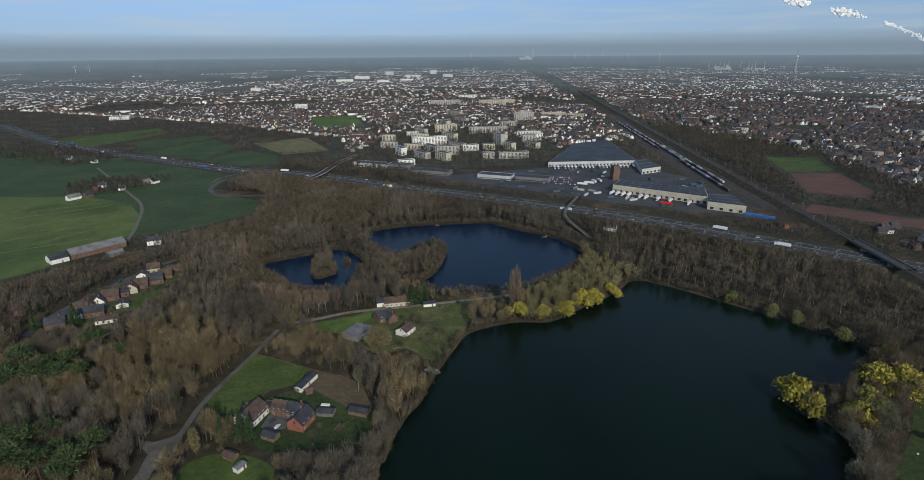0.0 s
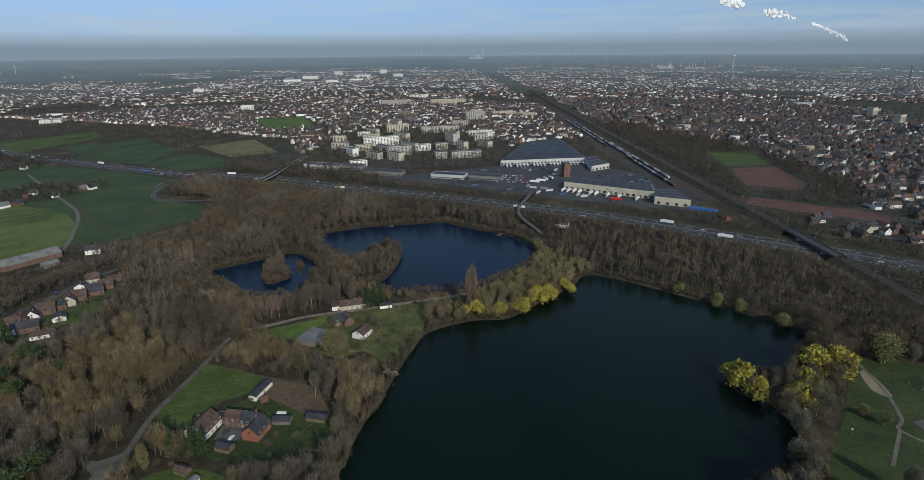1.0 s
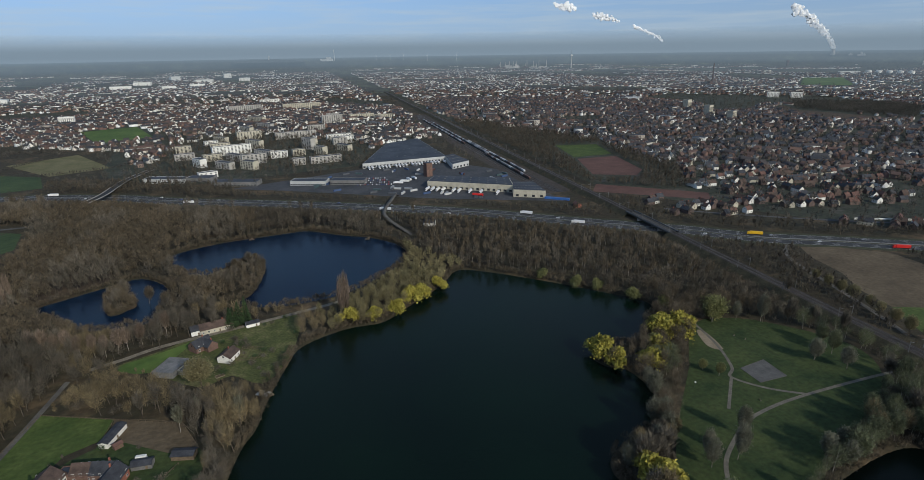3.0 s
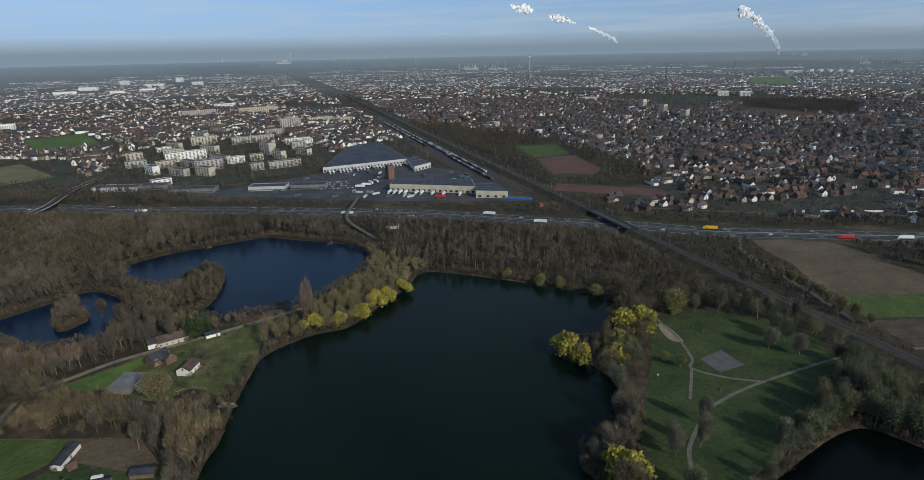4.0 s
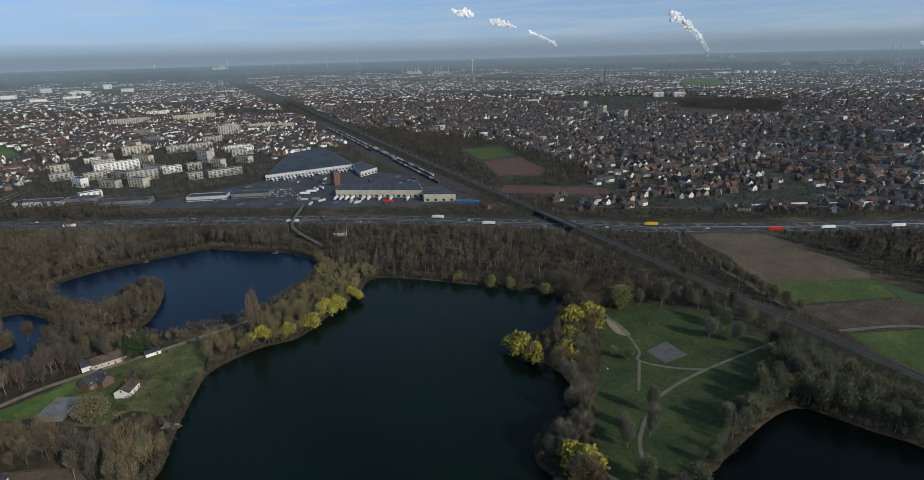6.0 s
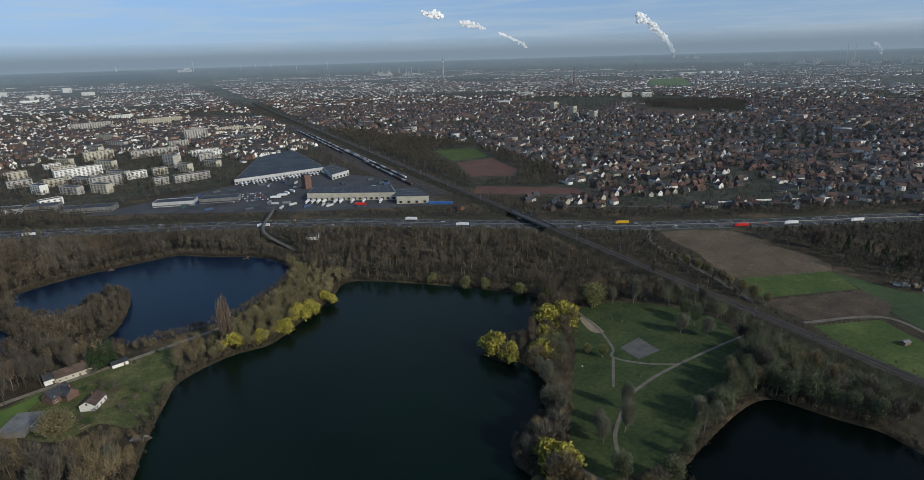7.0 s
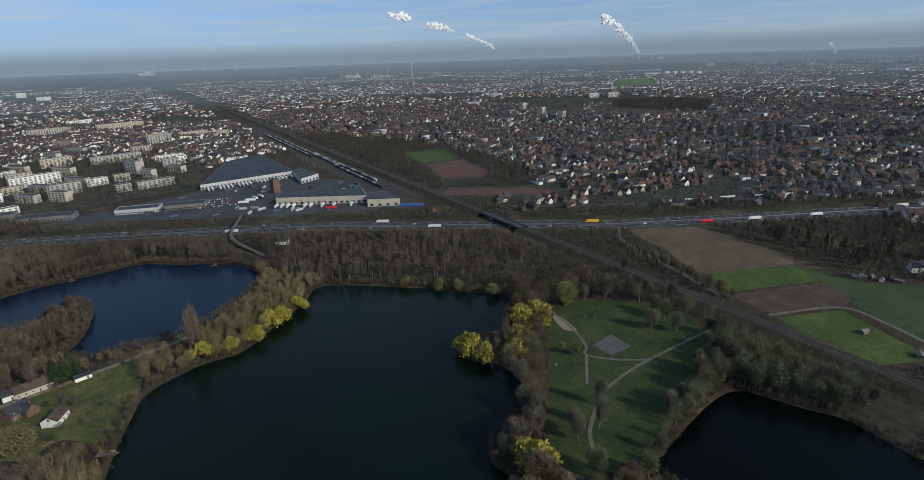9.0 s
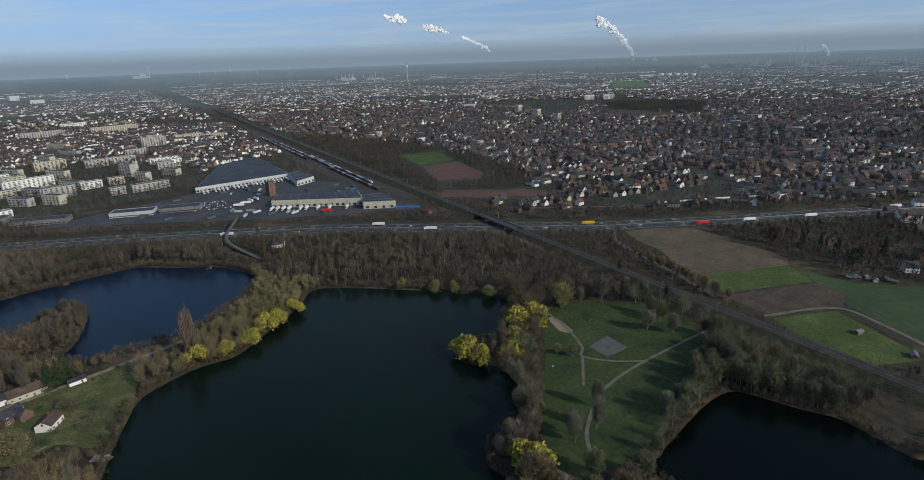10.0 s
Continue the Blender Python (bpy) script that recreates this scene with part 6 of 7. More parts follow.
# trees of the town and the plain beyond
rng = np.random.default_rng(8)
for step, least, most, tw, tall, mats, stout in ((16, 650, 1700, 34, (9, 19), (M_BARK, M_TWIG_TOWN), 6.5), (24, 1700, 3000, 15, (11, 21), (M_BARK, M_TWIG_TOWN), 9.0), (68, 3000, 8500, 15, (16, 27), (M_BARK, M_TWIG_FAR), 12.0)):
    tx, ty = jittered(-0.76 * most, most, -0.2 * most, most, step, 21 + step)
    tr = np.hypot(tx, ty)
    ok = in_view(tx, ty) & (tr >= least) & (tr < most)
    tx, ty, tr = tx[ok], ty[ok], tr[ok]
    ok = (far_from(MOTORWAY, tx, ty) > 30) & motorway_side(tx, ty) & ~open_land(tx, ty)
    for poly in (HALL_A, HALL_B, HALL_B_END, TOWN_FIELD, FAR_GREEN, FAR_STUBBLE):
        ok &= depth_in(poly, tx, ty) < -8
    dense = built_up(tx, ty)
    ok &= rng.random(len(tx)) < np.where(dense > 0, 0.55, np.where(dense > -0.12, 0.9, 0.45))
    ok &= np.abs(tx - RAIL_AT(ty) + 20) > np.interp(ty, [1700, 1950], [50, 20])
    tx, ty = tx[ok], ty[ok]
    grown = rng.uniform(*tall, len(tx))
    if most < 2000:
        grown = lowered(tx, ty, grown)
    scatter("town_trees", ["bare", "bare", "shrub"], tx, ty, grown, "bare trees between the houses of the town", mats, tw, 31 + tw + step, thick=stout, simple=True)
# dark wood on the rise inside the eastern town
tx, ty = jittered(1400, 2200, 900, 1700, 11, 23)
ok = inside(DARK_WOOD, tx, ty)
scatter("woodland", ["bare", "shrub", "bare"], tx[ok], ty[ok], rng.uniform(12, 20, int(ok.sum())), "dark bare wood on a rise inside the town", (M_BARK, M_TWIG_TOWN), 40, 24, thick=7.0, simple=True)
# garden trees of the nearest quarter
nx, ny = jittered(460, 1500, 120, 1450, 12, 64)
ok = (np.hypot(nx, ny) < 1500) & in_view(nx, ny) & (far_from(MOTORWAY, nx, ny) > 45) & motorway_side(nx, ny) & ~open_land(nx, ny) & (np.random.default_rng(65).random(len(nx)) < 0.5)
near_house = np.nonzero(radius < 1620)[0]
ok[ok] = np.min(np.hypot(nx[ok][:, None] - hx[near_house][None], ny[ok][:, None] - hy[near_house][None]), axis=1) > 7.0
nx, ny = nx[ok], ny[ok]
scatter("garden_trees", ["bare", "shrub", "bare"], nx, ny, lowered(nx, ny, np.random.default_rng(66).uniform(5, 12, len(nx))), "bare trees and shrubs in the town gardens", (M_BARK, M_TWIG_TOWN), 46, 67, thick=5.5, simple=True)
# hedgerows and belts along the motorway, the railway and beside the fields
bx, by = jittered(-500, 1250, 0, 1560, 7.8, 77)
belt = (far_from(MOTORWAY, bx, by) > 24) & (far_from(MOTORWAY, bx, by) < np.where(bx < 160, 82, 48)) & motorway_side(bx, by)
thin = np.random.default_rng(17).random(len(bx))
belt |= inside([(-238, 965), (178, 1022), (215, 1245), (137, 1358), (-79, 1600), (-191, 1416)], bx, by) & (thin < 0.3)
BUILT = np.array([q[:2] for q in BLOCKS + HALL_ROWS])
near_site = np.min(np.hypot(bx[:, None] - BUILT[None, :, 0], by[:, None] - BUILT[None, :, 1]), axis=1)
belt &= near_site > 21
belt |= (np.abs(bx - RAIL_AT(by)) > 9) & (np.abs(bx - RAIL_AT(by) - 4) < 26) & (by < 690) & (bx > 372)
belt |= inside([(446, 595), (512, 1545), (572, 1548), (690, 1082), (658, 770), (574, 643)], bx, by)
belt |= inside([(586, 324), (557, 252), (537, 220), (556, 181), (622, 168), (698, 231), (704, 287)], bx, by)
belt |= inside([(395, 187), (413, 470), (495, 401), (473, 327), (444, 266), (417, 231), (408, 186)], bx, by)
belt |= inside([(573, 349), (559, 290), (557, 252), (530, 171), (585, 111), (701, 58), (865, 83), (830, 171), (714, 270), (627, 329)], bx, by)
belt &= ~open_land(bx, by) & in_view(bx, by)
bx, by = bx[belt], by[belt]
bh = lowered(bx, by, np.random.default_rng(2).uniform(6, 17, len(bx)))
scatter("hedgerow", ["bare", "shrub", "tall"], bx, by, bh, "dark bare hedgerow trees along motorway and railway", (M_BARK, M_TWIG_SHADED), 52, 91, thick=4.6, simple=True)

# hamlet in the western fields and the wood inside the slip road
for n, (x, y) in enumerate(HAMLET):
    house(x, y, (64, -20, 10, 70, 15, 68, 70, 60, -25, 65, 5, 62)[n], (18, 15, 11, 11, 8.5, 13, 12, 11, 11, 12, 11, 11)[n], 8.5, 3.9, 4.1, (M_PLASTER, M_BRICK_DULL, M_PLASTER, M_BRICK_DULL)[n % 4], M_TILE_RED if n == 1 else (M_CORRUGATED if n in (0, 5) else M_TILE_DARK), ("white farm building of a hamlet in the fields", "brick house of a hamlet in the fields")[n % 2], "hamlet houses", windows=False, door=False)
gx, gy = jittered(-1150, 0, 640, 1900, 7.5, 39)
grove = (inside(HAMLET_WOOD, gx, gy) | inside(HAMLET_ROW, gx, gy)) & (np.random.default_rng(7).random(len(gx)) < 0.75)
grove |= inside(HAMLET_NORTH, gx, gy) & (np.random.default_rng(8).random(len(gx)) < 0.4)
grove |= inside(LOOP_WOOD, gx, gy)
grove &= np.min(np.hypot(gx[:, None] - np.array(HAMLET)[None, :, 0], gy[:, None] - np.array(HAMLET)[None, :, 1]), axis=1) > 9
grove &= (far_from(MOTORWAY, gx, gy) > 24) & (far_from(LOOP_ROAD, gx, gy) > 7)
gx, gy = gx[grove], gy[grove]
scatter("grove", ["bare", "shrub", "bare"], gx, gy, np.random.default_rng(12).uniform(7, 14, len(gx)), "bare trees around the hamlet in the fields, shade put into their twig colour", (M_BARK, M_TWIG_DARK), 80, 93, thick=6.0, simple=True)
for line in HEDGES:
    stand = np.array([(x + k * 1.3, y + k) for x, y, a in along(line, 5.0) for k in (-1.6, 1.8)])
    scatter("hedge", ["shrub", "bare"], stand[:, 0], stand[:, 1], np.random.default_rng(len(stand)).uniform(3, 8, len(stand)), "dark bare hedge between the fields", (M_BARK, M_TWIG_DARK), 60, 96, "hedge", thick=6.0, simple=True)
# weeds and bushes on the railway slopes
sx, sy = jittered(330, 530, -60, 1800, 3.4, 58)
slope = np.abs(sx - RAIL_AT(sy))
ok = (slope > 6.2) & (slope < 15) & in_view(sx, sy) & ((sy < 465) | (sy > 560)) & (np.random.default_rng(59).random(len(sx)) < np.where(sy < 465, 0.6, 0.28))
ok &= far_from(RAIL_LANE, sx, sy) > 4
sx, sy = sx[ok], sy[ok]
scatter("railway_shrubs", ["shrub", "bare", "shrub"], sx, sy, np.random.default_rng(60).uniform(2.0, 5.5, len(sx)), "low leafless bushes on the railway slopes", (M_BARK, M_TWIG_MID), 46, 95, "shrubs", thick=5.0, simple=True).location = (0, 0, 0.8)
for n, (x, y) in enumerate(STREET_EXTRA):
    house(x, y, (22, -66, 24, 20, -64, 24, 22, -66, 26, 20)[n], (12, 11, 13, 11, 10, 14, 11, 10, 13, 12)[n], 8.8, (4.6, 4.2, 4.4, 4.6, 3.3)[n % 5], (4, 4.2, 2.4, 4.2, 1.5)[n % 5], (M_BRICK_DULL, M_PLASTER, M_BRICK_DULL)[n % 3], M_TILE_DARK if n % 3 else M_TILE_BROWN, ("brick village house with a tiled roof", "white village house with a dark roof", "brick village house with a dark roof")[n % 3], "village houses", windows=n < 6)

# ---- distance ----
NEAR_COUNTRY, REACH = 3000.0, 1850.0


def drawn_in(d):
    """How far the country beyond is drawn in towards the eye: its ground rises gently to the horizon."""
    d = np.maximum(np.asarray(d, dtype=float), 1.0)
    return np.where(d > NEAR_COUNTRY, (NEAR_COUNTRY + REACH * (1 - np.exp(-(np.maximum(d, NEAR_COUNTRY) - NEAR_COUNTRY) / REACH))) / d, 1.0)


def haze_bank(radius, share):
    """Haze added as a thin glowing backdrop sheet round the plain, fading out at its foot and towards the clear sky."""
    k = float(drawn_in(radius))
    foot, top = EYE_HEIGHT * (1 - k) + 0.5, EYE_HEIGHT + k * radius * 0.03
    m = bpy.data.materials.new("glowing_haze_sheet")
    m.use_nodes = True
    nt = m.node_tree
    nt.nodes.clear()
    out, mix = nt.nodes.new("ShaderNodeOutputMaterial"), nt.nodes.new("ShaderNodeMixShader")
    clear, haze_glow = nt.nodes.new("ShaderNodeBsdfTransparent"), nt.nodes.new("ShaderNodeEmission")
    haze_glow.inputs["Color"].default_value = (*HAZE, 1)
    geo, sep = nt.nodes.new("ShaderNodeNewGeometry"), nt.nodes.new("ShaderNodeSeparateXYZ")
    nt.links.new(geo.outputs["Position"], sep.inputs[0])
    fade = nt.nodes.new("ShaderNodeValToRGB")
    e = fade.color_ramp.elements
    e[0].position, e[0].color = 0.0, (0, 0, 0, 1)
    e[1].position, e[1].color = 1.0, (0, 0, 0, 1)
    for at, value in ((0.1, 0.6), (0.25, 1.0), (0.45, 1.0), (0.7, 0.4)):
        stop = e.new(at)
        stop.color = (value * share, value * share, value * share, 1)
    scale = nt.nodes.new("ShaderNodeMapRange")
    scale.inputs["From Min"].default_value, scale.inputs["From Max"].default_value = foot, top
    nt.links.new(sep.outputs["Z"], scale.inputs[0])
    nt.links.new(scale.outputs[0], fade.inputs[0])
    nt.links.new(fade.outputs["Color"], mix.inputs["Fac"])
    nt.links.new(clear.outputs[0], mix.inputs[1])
    nt.links.new(haze_glow.outputs[0], mix.inputs[2])
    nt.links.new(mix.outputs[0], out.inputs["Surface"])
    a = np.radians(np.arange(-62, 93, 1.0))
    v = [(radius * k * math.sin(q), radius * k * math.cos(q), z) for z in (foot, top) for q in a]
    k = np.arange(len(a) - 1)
    return tagged(new("backdrop", mesh_of("backdrop", v, np.stack([k + 1, k, k + len(a), k + len(a) + 1], 1), m, smooth=True)), "thin glowing blue-grey sheet standing in for haze over the far plain", "haze", kind="structure")


# colour the sheets give off in place of real haze
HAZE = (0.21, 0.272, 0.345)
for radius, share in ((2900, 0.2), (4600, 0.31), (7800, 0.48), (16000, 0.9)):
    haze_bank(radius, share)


def lathe(name, mat, profile, sides=14):
    """A turned solid from (radius, height) pairs."""
    v, f = [], []
    for r, z in profile:
        for k in range(sides):
            a = 2 * math.pi * k / sides
            v.append((r * math.cos(a), r * math.sin(a), z))
    for i in range(len(profile) - 1):
        for k in range(sides):
            k2 = (k + 1) % sides
            f.append((i * sides + k, i * sides + k2, (i + 1) * sides + k2, (i + 1) * sides + k))
    f += [tuple(range(sides - 1, -1, -1)), tuple((len(profile) - 1) * sides + k for k in range(sides))]
    return mesh_of(name, v, f, mat)


x, y = FAR[0]
tv = thing("radio_tower", x, y, 0, 0, "slender pale concrete radio tower with a platform", "tower")
part("shaft", lathe("shaft", M_CONCRETE, [(9, 0), (6.5, 80), (5, 132)]), tv)
part("platform", lathe("platform", M_PLASTER, [(5, 124), (12, 128), (12, 138), (5, 142)]), tv)
part("mast", lathe("mast", M_STEEL, [(2.6, 142), (2.0, 166), (0.8, 190)]), tv)
x, y = FAR10[0]
ch = thing("factory_chimney", x, y, 0, 0, "tall dark brick factory chimney", "chimney")
part("shaft", lathe("shaft", M_BRICK_DARK, [(4.4, 0), (2.9, 106), (3.2, 112)]), ch)
part("base", boxes("base", M_BRICK_DARK, (-22, 60, -9, 9, 0, 12), (-22, -8, -9, 9, 12, 20)), ch)
for n, (x, y) in enumerate(TURBINES):
    hub, reach = (120, 58) if n < 5 else (72, 34)
    wt2 = thing("wind_turbine", x, y, 0, 10, "white wind turbine standing still", "wind turbine", "wind turbines")
    part("tower", lathe("tower", M_PLASTER, [(4.2, 0), (2.6, hub)], 10), wt2)
    part("nacelle", boxes("nacelle", M_PLASTER, (-2.5, 2.5, -6, 6, hub - 1, hub + 4)), wt2)
    for k in range(3):
        part("blade", boxes("blade", M_PLASTER, (-1.6, 1.6, -0.4, 0.4, 1, reach)), wt2, pose(0, -6.5, hub + 1.5, 0, 20 * n + 120 * k, 0))
for n, (x, y) in enumerate(FAR10[1:4]):
    flat_building("tower_block", x, y, 20, 24, 17, (31, 28, 25)[n], M_CREAM, M_FELT, "pale tower block among houses", "apartment block", "tower blocks", 6, 8)
for k in (-1, 1):
    flat_building("tower_block", FAR10[4][0] + k * 28, FAR10[4][1] - k * 30, -38, 42, 14, 20, M_PLASTER, M_FELT, "white slab block at the edge of the town", "apartment block", "tower blocks", 8, 6)
x, y = FAR[1]
flat_building("tower_block", x, y, 5, 42, 16, 23, M_PLASTER, M_FELT, "bright white tower block at the edge of the town", "apartment block", "", 8, 7)
x, y = FAR10[5]
plant = thing("cooling_tower", x, y, 0, 0, "pale concrete cooling tower of a power station", "cooling tower")
part("shell", lathe("shell", M_CONCRETE, [(52, 0), (38, 50), (32, 88), (35, 118)], 24), plant)
x, y = FAR10[6]
wt3 = thing("water_tower", x, y, 0, 0, "dark brick water tower on the plain", "tower")
part("shaft", lathe("shaft", M_BRICK_DARK, [(11, 0), (10, 38), (14, 42), (14, 54), (3, 60)], 14), wt3)
for n, (x, y) in enumerate(WHITE_HALLS):
    wide = (110, 70, 130, 60, 90, 75, 120, 80, 60, 50, 55, 60, 70, 120, 130)[n]
    flat_building("commercial_hall", x, y, -math.degrees(math.atan2(x, y)) + (n * 37 % 40 - 20), wide, 40 + n * 13 % 25, (22, 34, 20, 36, 17, 20, 18, 22, 13, 18, 9, 10, 11, 15, 12)[n], M_PLASTER, M_FAR_ROOFING, "long white commercial hall at the edge of the town", "hall", "white halls", windows=10, floors=1)


def plume(x, y, z, rise, drift, start, big, seed, label, breaks=(), puffs=260):
    """A drifting cloud of steam out of many swelling puffs."""
    rng = np.random.default_rng(seed)
    bm = bmesh.new()
    for i in range(puffs):
        t = i / (puffs - 1)
        if any(lo < t < hi for lo, hi in breaks):
            continue
        width = start + big * t ** 0.8 * (0.8 + 0.4 * math.sin(t * 23))
        r = width * rng.uniform(0.22, 0.5)
        c = Vector((x + drift[0] * t ** 1.2 + rng.normal(0, width * 0.4), y + drift[1] * t ** 1.2 + rng.normal(0, width * 0.3), z + rise * t ** 0.85 + rng.normal(0, width * 0.3)))
        first = len(bm.verts)
        bmesh.ops.create_icosphere(bm, subdivisions=2, radius=r, matrix=Matrix.Translation(c))
        bm.verts.ensure_lookup_table()
        for v in bm.verts[first:]:
            v.co += noise.noise_vector(v.co / (r * 0.9)) * r * 0.6
    me = bpy.data.meshes.new("steam_plume")
    bm.to_mesh(me)
    bm.free()
    me.materials.append(M_STEAM)
    me.polygons.foreach_set("use_smooth", np.ones(len(me.polygons), dtype=bool))
    return tagged(new("steam_plume", me), label, "steam", kind="stuff")


plume(FAR10[5][0], FAR10[5][1], 110, 880, (-560, 660), 46, 80, 5, "white steam plume drifting from the cooling tower")
plume(9000, 11500, 330, 900, (-2060, 1480), 30, 84, 9, "broken steam plume drifting over the far plain", ((0.33, 0.47), (0.68, 0.86)), 300)
plume(8560, 3560, 60, 130, (-120, 60), 14, 40, 11, "small white steam plume over the works", (), 40)

rng = np.random.default_rng(71)
for n, (x, y) in enumerate(FAR_PLANT + REFINERY):
    a = math.degrees(math.atan2(-x, y))
    far_off = x > 9000
    wd, hg = rng.uniform(60, 190), rng.uniform(16, 46) * (1.4 if far_off else 1.0)
    pl = thing("industrial_plant", x, y, 0, a, "pale industrial plant with stacks at the horizon", "factory", "far industrial plants")
    part("hall", boxes("hall", M_FAR_HALL if n % 3 == 0 else M_BRICK_DARK if n % 3 == 1 else M_CONCRETE, (-wd / 2, wd / 2, -34, 34, 0, hg * 0.5), (-wd / 5, wd / 8, -26, 26, hg * 0.5, hg), (wd / 5, wd / 3, -20, 20, hg * 0.5, hg * 0.8)), pl)
    for k in range(int(rng.integers(2, 5))):
        u, top = rng.uniform(-wd / 2, wd / 2), rng.uniform(40, 88)
        part("stack", lathe("stack", M_CONCRETE, [(3.6, 0), (2.4, top)], 8), pl, pose(u, rng.uniform(-30, 30), 0))
for x, y in TANKS:
    tk = thing("storage_tank", x, y, 0, 0, "round white storage tank on the plain", "tank", "storage tanks")
    part("shell", lathe("shell", M_PLASTER, [(19, 0), (19, 21)], 18), tk)
    part("roof", lathe("roof", M_PLASTER, [(19.3, 21), (3, 24)], 18), tk)
for n, (x, y) in enumerate(FAR_STACKS):
    top = (205, 200, 150)[n]
    st = thing("tall_stack", x, y, 0, 0, "tall slender concrete smokestack at the horizon", "chimney", "tall stacks")
    part("shaft", lathe("shaft", M_CONCRETE, [(7.0, 0), (5.0, top * 0.6), (4.0, top)], 10), st)
x, y = HEAP[1]
heap = []
for k in range(40):
    u = k / 39 * 2 - 1
    heap.append((u, 62 * max(0, 1 - u * u) ** 0.7 * (1 + 0.12 * math.sin(u * 9))))
a = math.degrees(math.atan2(-x, y))
hp = tagged(new("spoil_heap", mesh_of("spoil_heap", [(u * 850, v, 0 if v else h) for v in (-420, 0, 420) for u, h in heap], [(k + r * 40, k + 1 + r * 40, k + 41 + r * 40, k + 40 + r * 40) for r in (0, 1) for k in range(39)], M_TWIG_FAR, smooth=True)), "long low wooded spoil heap on the plain", "hill", kind="structure")
hp.matrix_basis = pose(x, y, 0, 0, 0, a)
x, y = HEAP[2]
pw = thing("power_station", x, y, 0, math.degrees(math.atan2(-x, y)), "white power station halls at the horizon", "power station")
part("hall", boxes("hall", M_PLASTER, (-190, 120, -40, 40, 0, 55), (-50, 80, -40, 40, 55, 95)), pw)
part("stack", lathe("stack", M_PLASTER, [(9, 0), (6, 270)], 12), pw, pose(150, 0, 0))
x, y = HEAP[0]
wh = thing("winding_tower", x, y, 58, 0, "pale winding tower on the spoil heap", "tower")
part("shaft", lathe("shaft", M_PLASTER, [(16, 0), (14, 60), (22, 66), (16, 92)], 10), wh)

# ---- vehicles ----
LORRY = {}


def lorry(x, y, turn, paint, label, group="lorries"):
    if paint.name not in LORRY:
        LORRY[paint.name] = (boxes("trailer", paint, (-6.8, 6.0, -1.25, 1.25, 1.1, 4.0), bevel=0.06), boxes("cab", paint, (6.4, 8.6, -1.2, 1.2, 0.6, 3.4), bevel=0.2))
        LORRY.setdefault("chassis", boxes("chassis", M_RUBBER, (-6.6, 8.0, -0.5, 0.5, 0.6, 1.1)))
        LORRY.setdefault("wheel", lathe("wheel", M_RUBBER, [(0.5, -0.15), (0.5, 0.15)], 12))
        LORRY.setdefault("windscreen", boxes("windscreen", M_GLASS, (8.58, 8.63, -1.05, 1.05, 2.0, 3.1)))
    t = thing("lorry", x, y, 0.16, turn, label, "lorry", group)
    part("trailer", LORRY[paint.name][0], t)
    c = part("cab", LORRY[paint.name][1], t)
    part("windscreen", LORRY["windscreen"], c)
    part("chassis", LORRY["chassis"], t)
    for u in (-4.8, -3.5, 7.2):
        for v in (-1.05, 1.05):
            part("wheel", LORRY["wheel"], t, pose(u, v, 0.5, 90, 0, 0))
    return t


CAR_BODY = boxes("body", M_CAR, (-2.1, 2.1, -0.85, 0.85, 0.3, 0.85), (-1.5, 0.9, -0.75, 0.75, 0.85, 1.42), bevel=0.12)
CAR_GLASS = boxes("windows", M_GLASS, (-1.35, 0.75, -0.77, 0.77, 0.92, 1.3))
CAR_WHEEL = lathe("wheel", M_RUBBER, [(0.32, -0.1), (0.32, 0.1)], 10)


def car(x, y, turn, z=0.1, label="parked car", group="cars"):
    t = thing("car", x, y, z, turn, label, "car", group)
    part("body", CAR_BODY, t)
    part("windows", CAR_GLASS, t)
    for u in (-1.3, 1.3):
        for v in (-0.75, 0.75):
            part("wheel", CAR_WHEEL, t, pose(u, v, 0.32, 90, 0, 0))
    return t


def beside(line, dist, offset):
    x, y, a = along(line, 1e9, dist)[0]
    return x - math.sin(radians(a)) * offset, y + math.cos(radians(a)) * offset, a


for dist, off, mat, text in ((336, 9, M_LORRY, "white lorry on the motorway"), (395, 13, M_LORRY_RED, "red lorry on the motorway"), (258, 9, M_LORRY, "white lorry on the motorway"), (526, -9, M_LORRY_YELLOW, "yellow lorry on the motorway"), (784, -12, M_LORRY, "white lorry on the motorway"), (965, 10, M_LORRY, "white lorry on the motorway"), (716, 8, M_LORRY, "white lorry on the motorway"), (134, -9, M_LORRY, "white lorry on the motorway"), (1250, 9, M_LORRY, "white lorry on the motorway"), (1480, -9, M_LORRY, "white lorry on the motorway"), (1640, 12, M_LORRY_BLUE, "blue lorry on the motorway"), (1790, -9, M_LORRY, "white lorry on the motorway"), (1980, 9, M_LORRY, "white lorry on the motorway"), (2160, -12, M_LORRY_BLUE, "blue lorry on the motorway")):
    x, y, a = beside(MOTORWAY, dist, off)
    lorry(x, y, a, mat, text, "lorries on the motorway")
rng = np.random.default_rng(12)
for k in range(46):
    x, y, a = beside(MOTORWAY, 67 + k * 57 + rng.uniform(-16, 16), float(rng.choice([6, 9, 13, -6, -9, -13])))
    car(x, y, a, 0.16, "car on the motorway", "cars on the motorway")
(x0, y0), (x1, y1) = HALL_B[0], HALL_B[1]
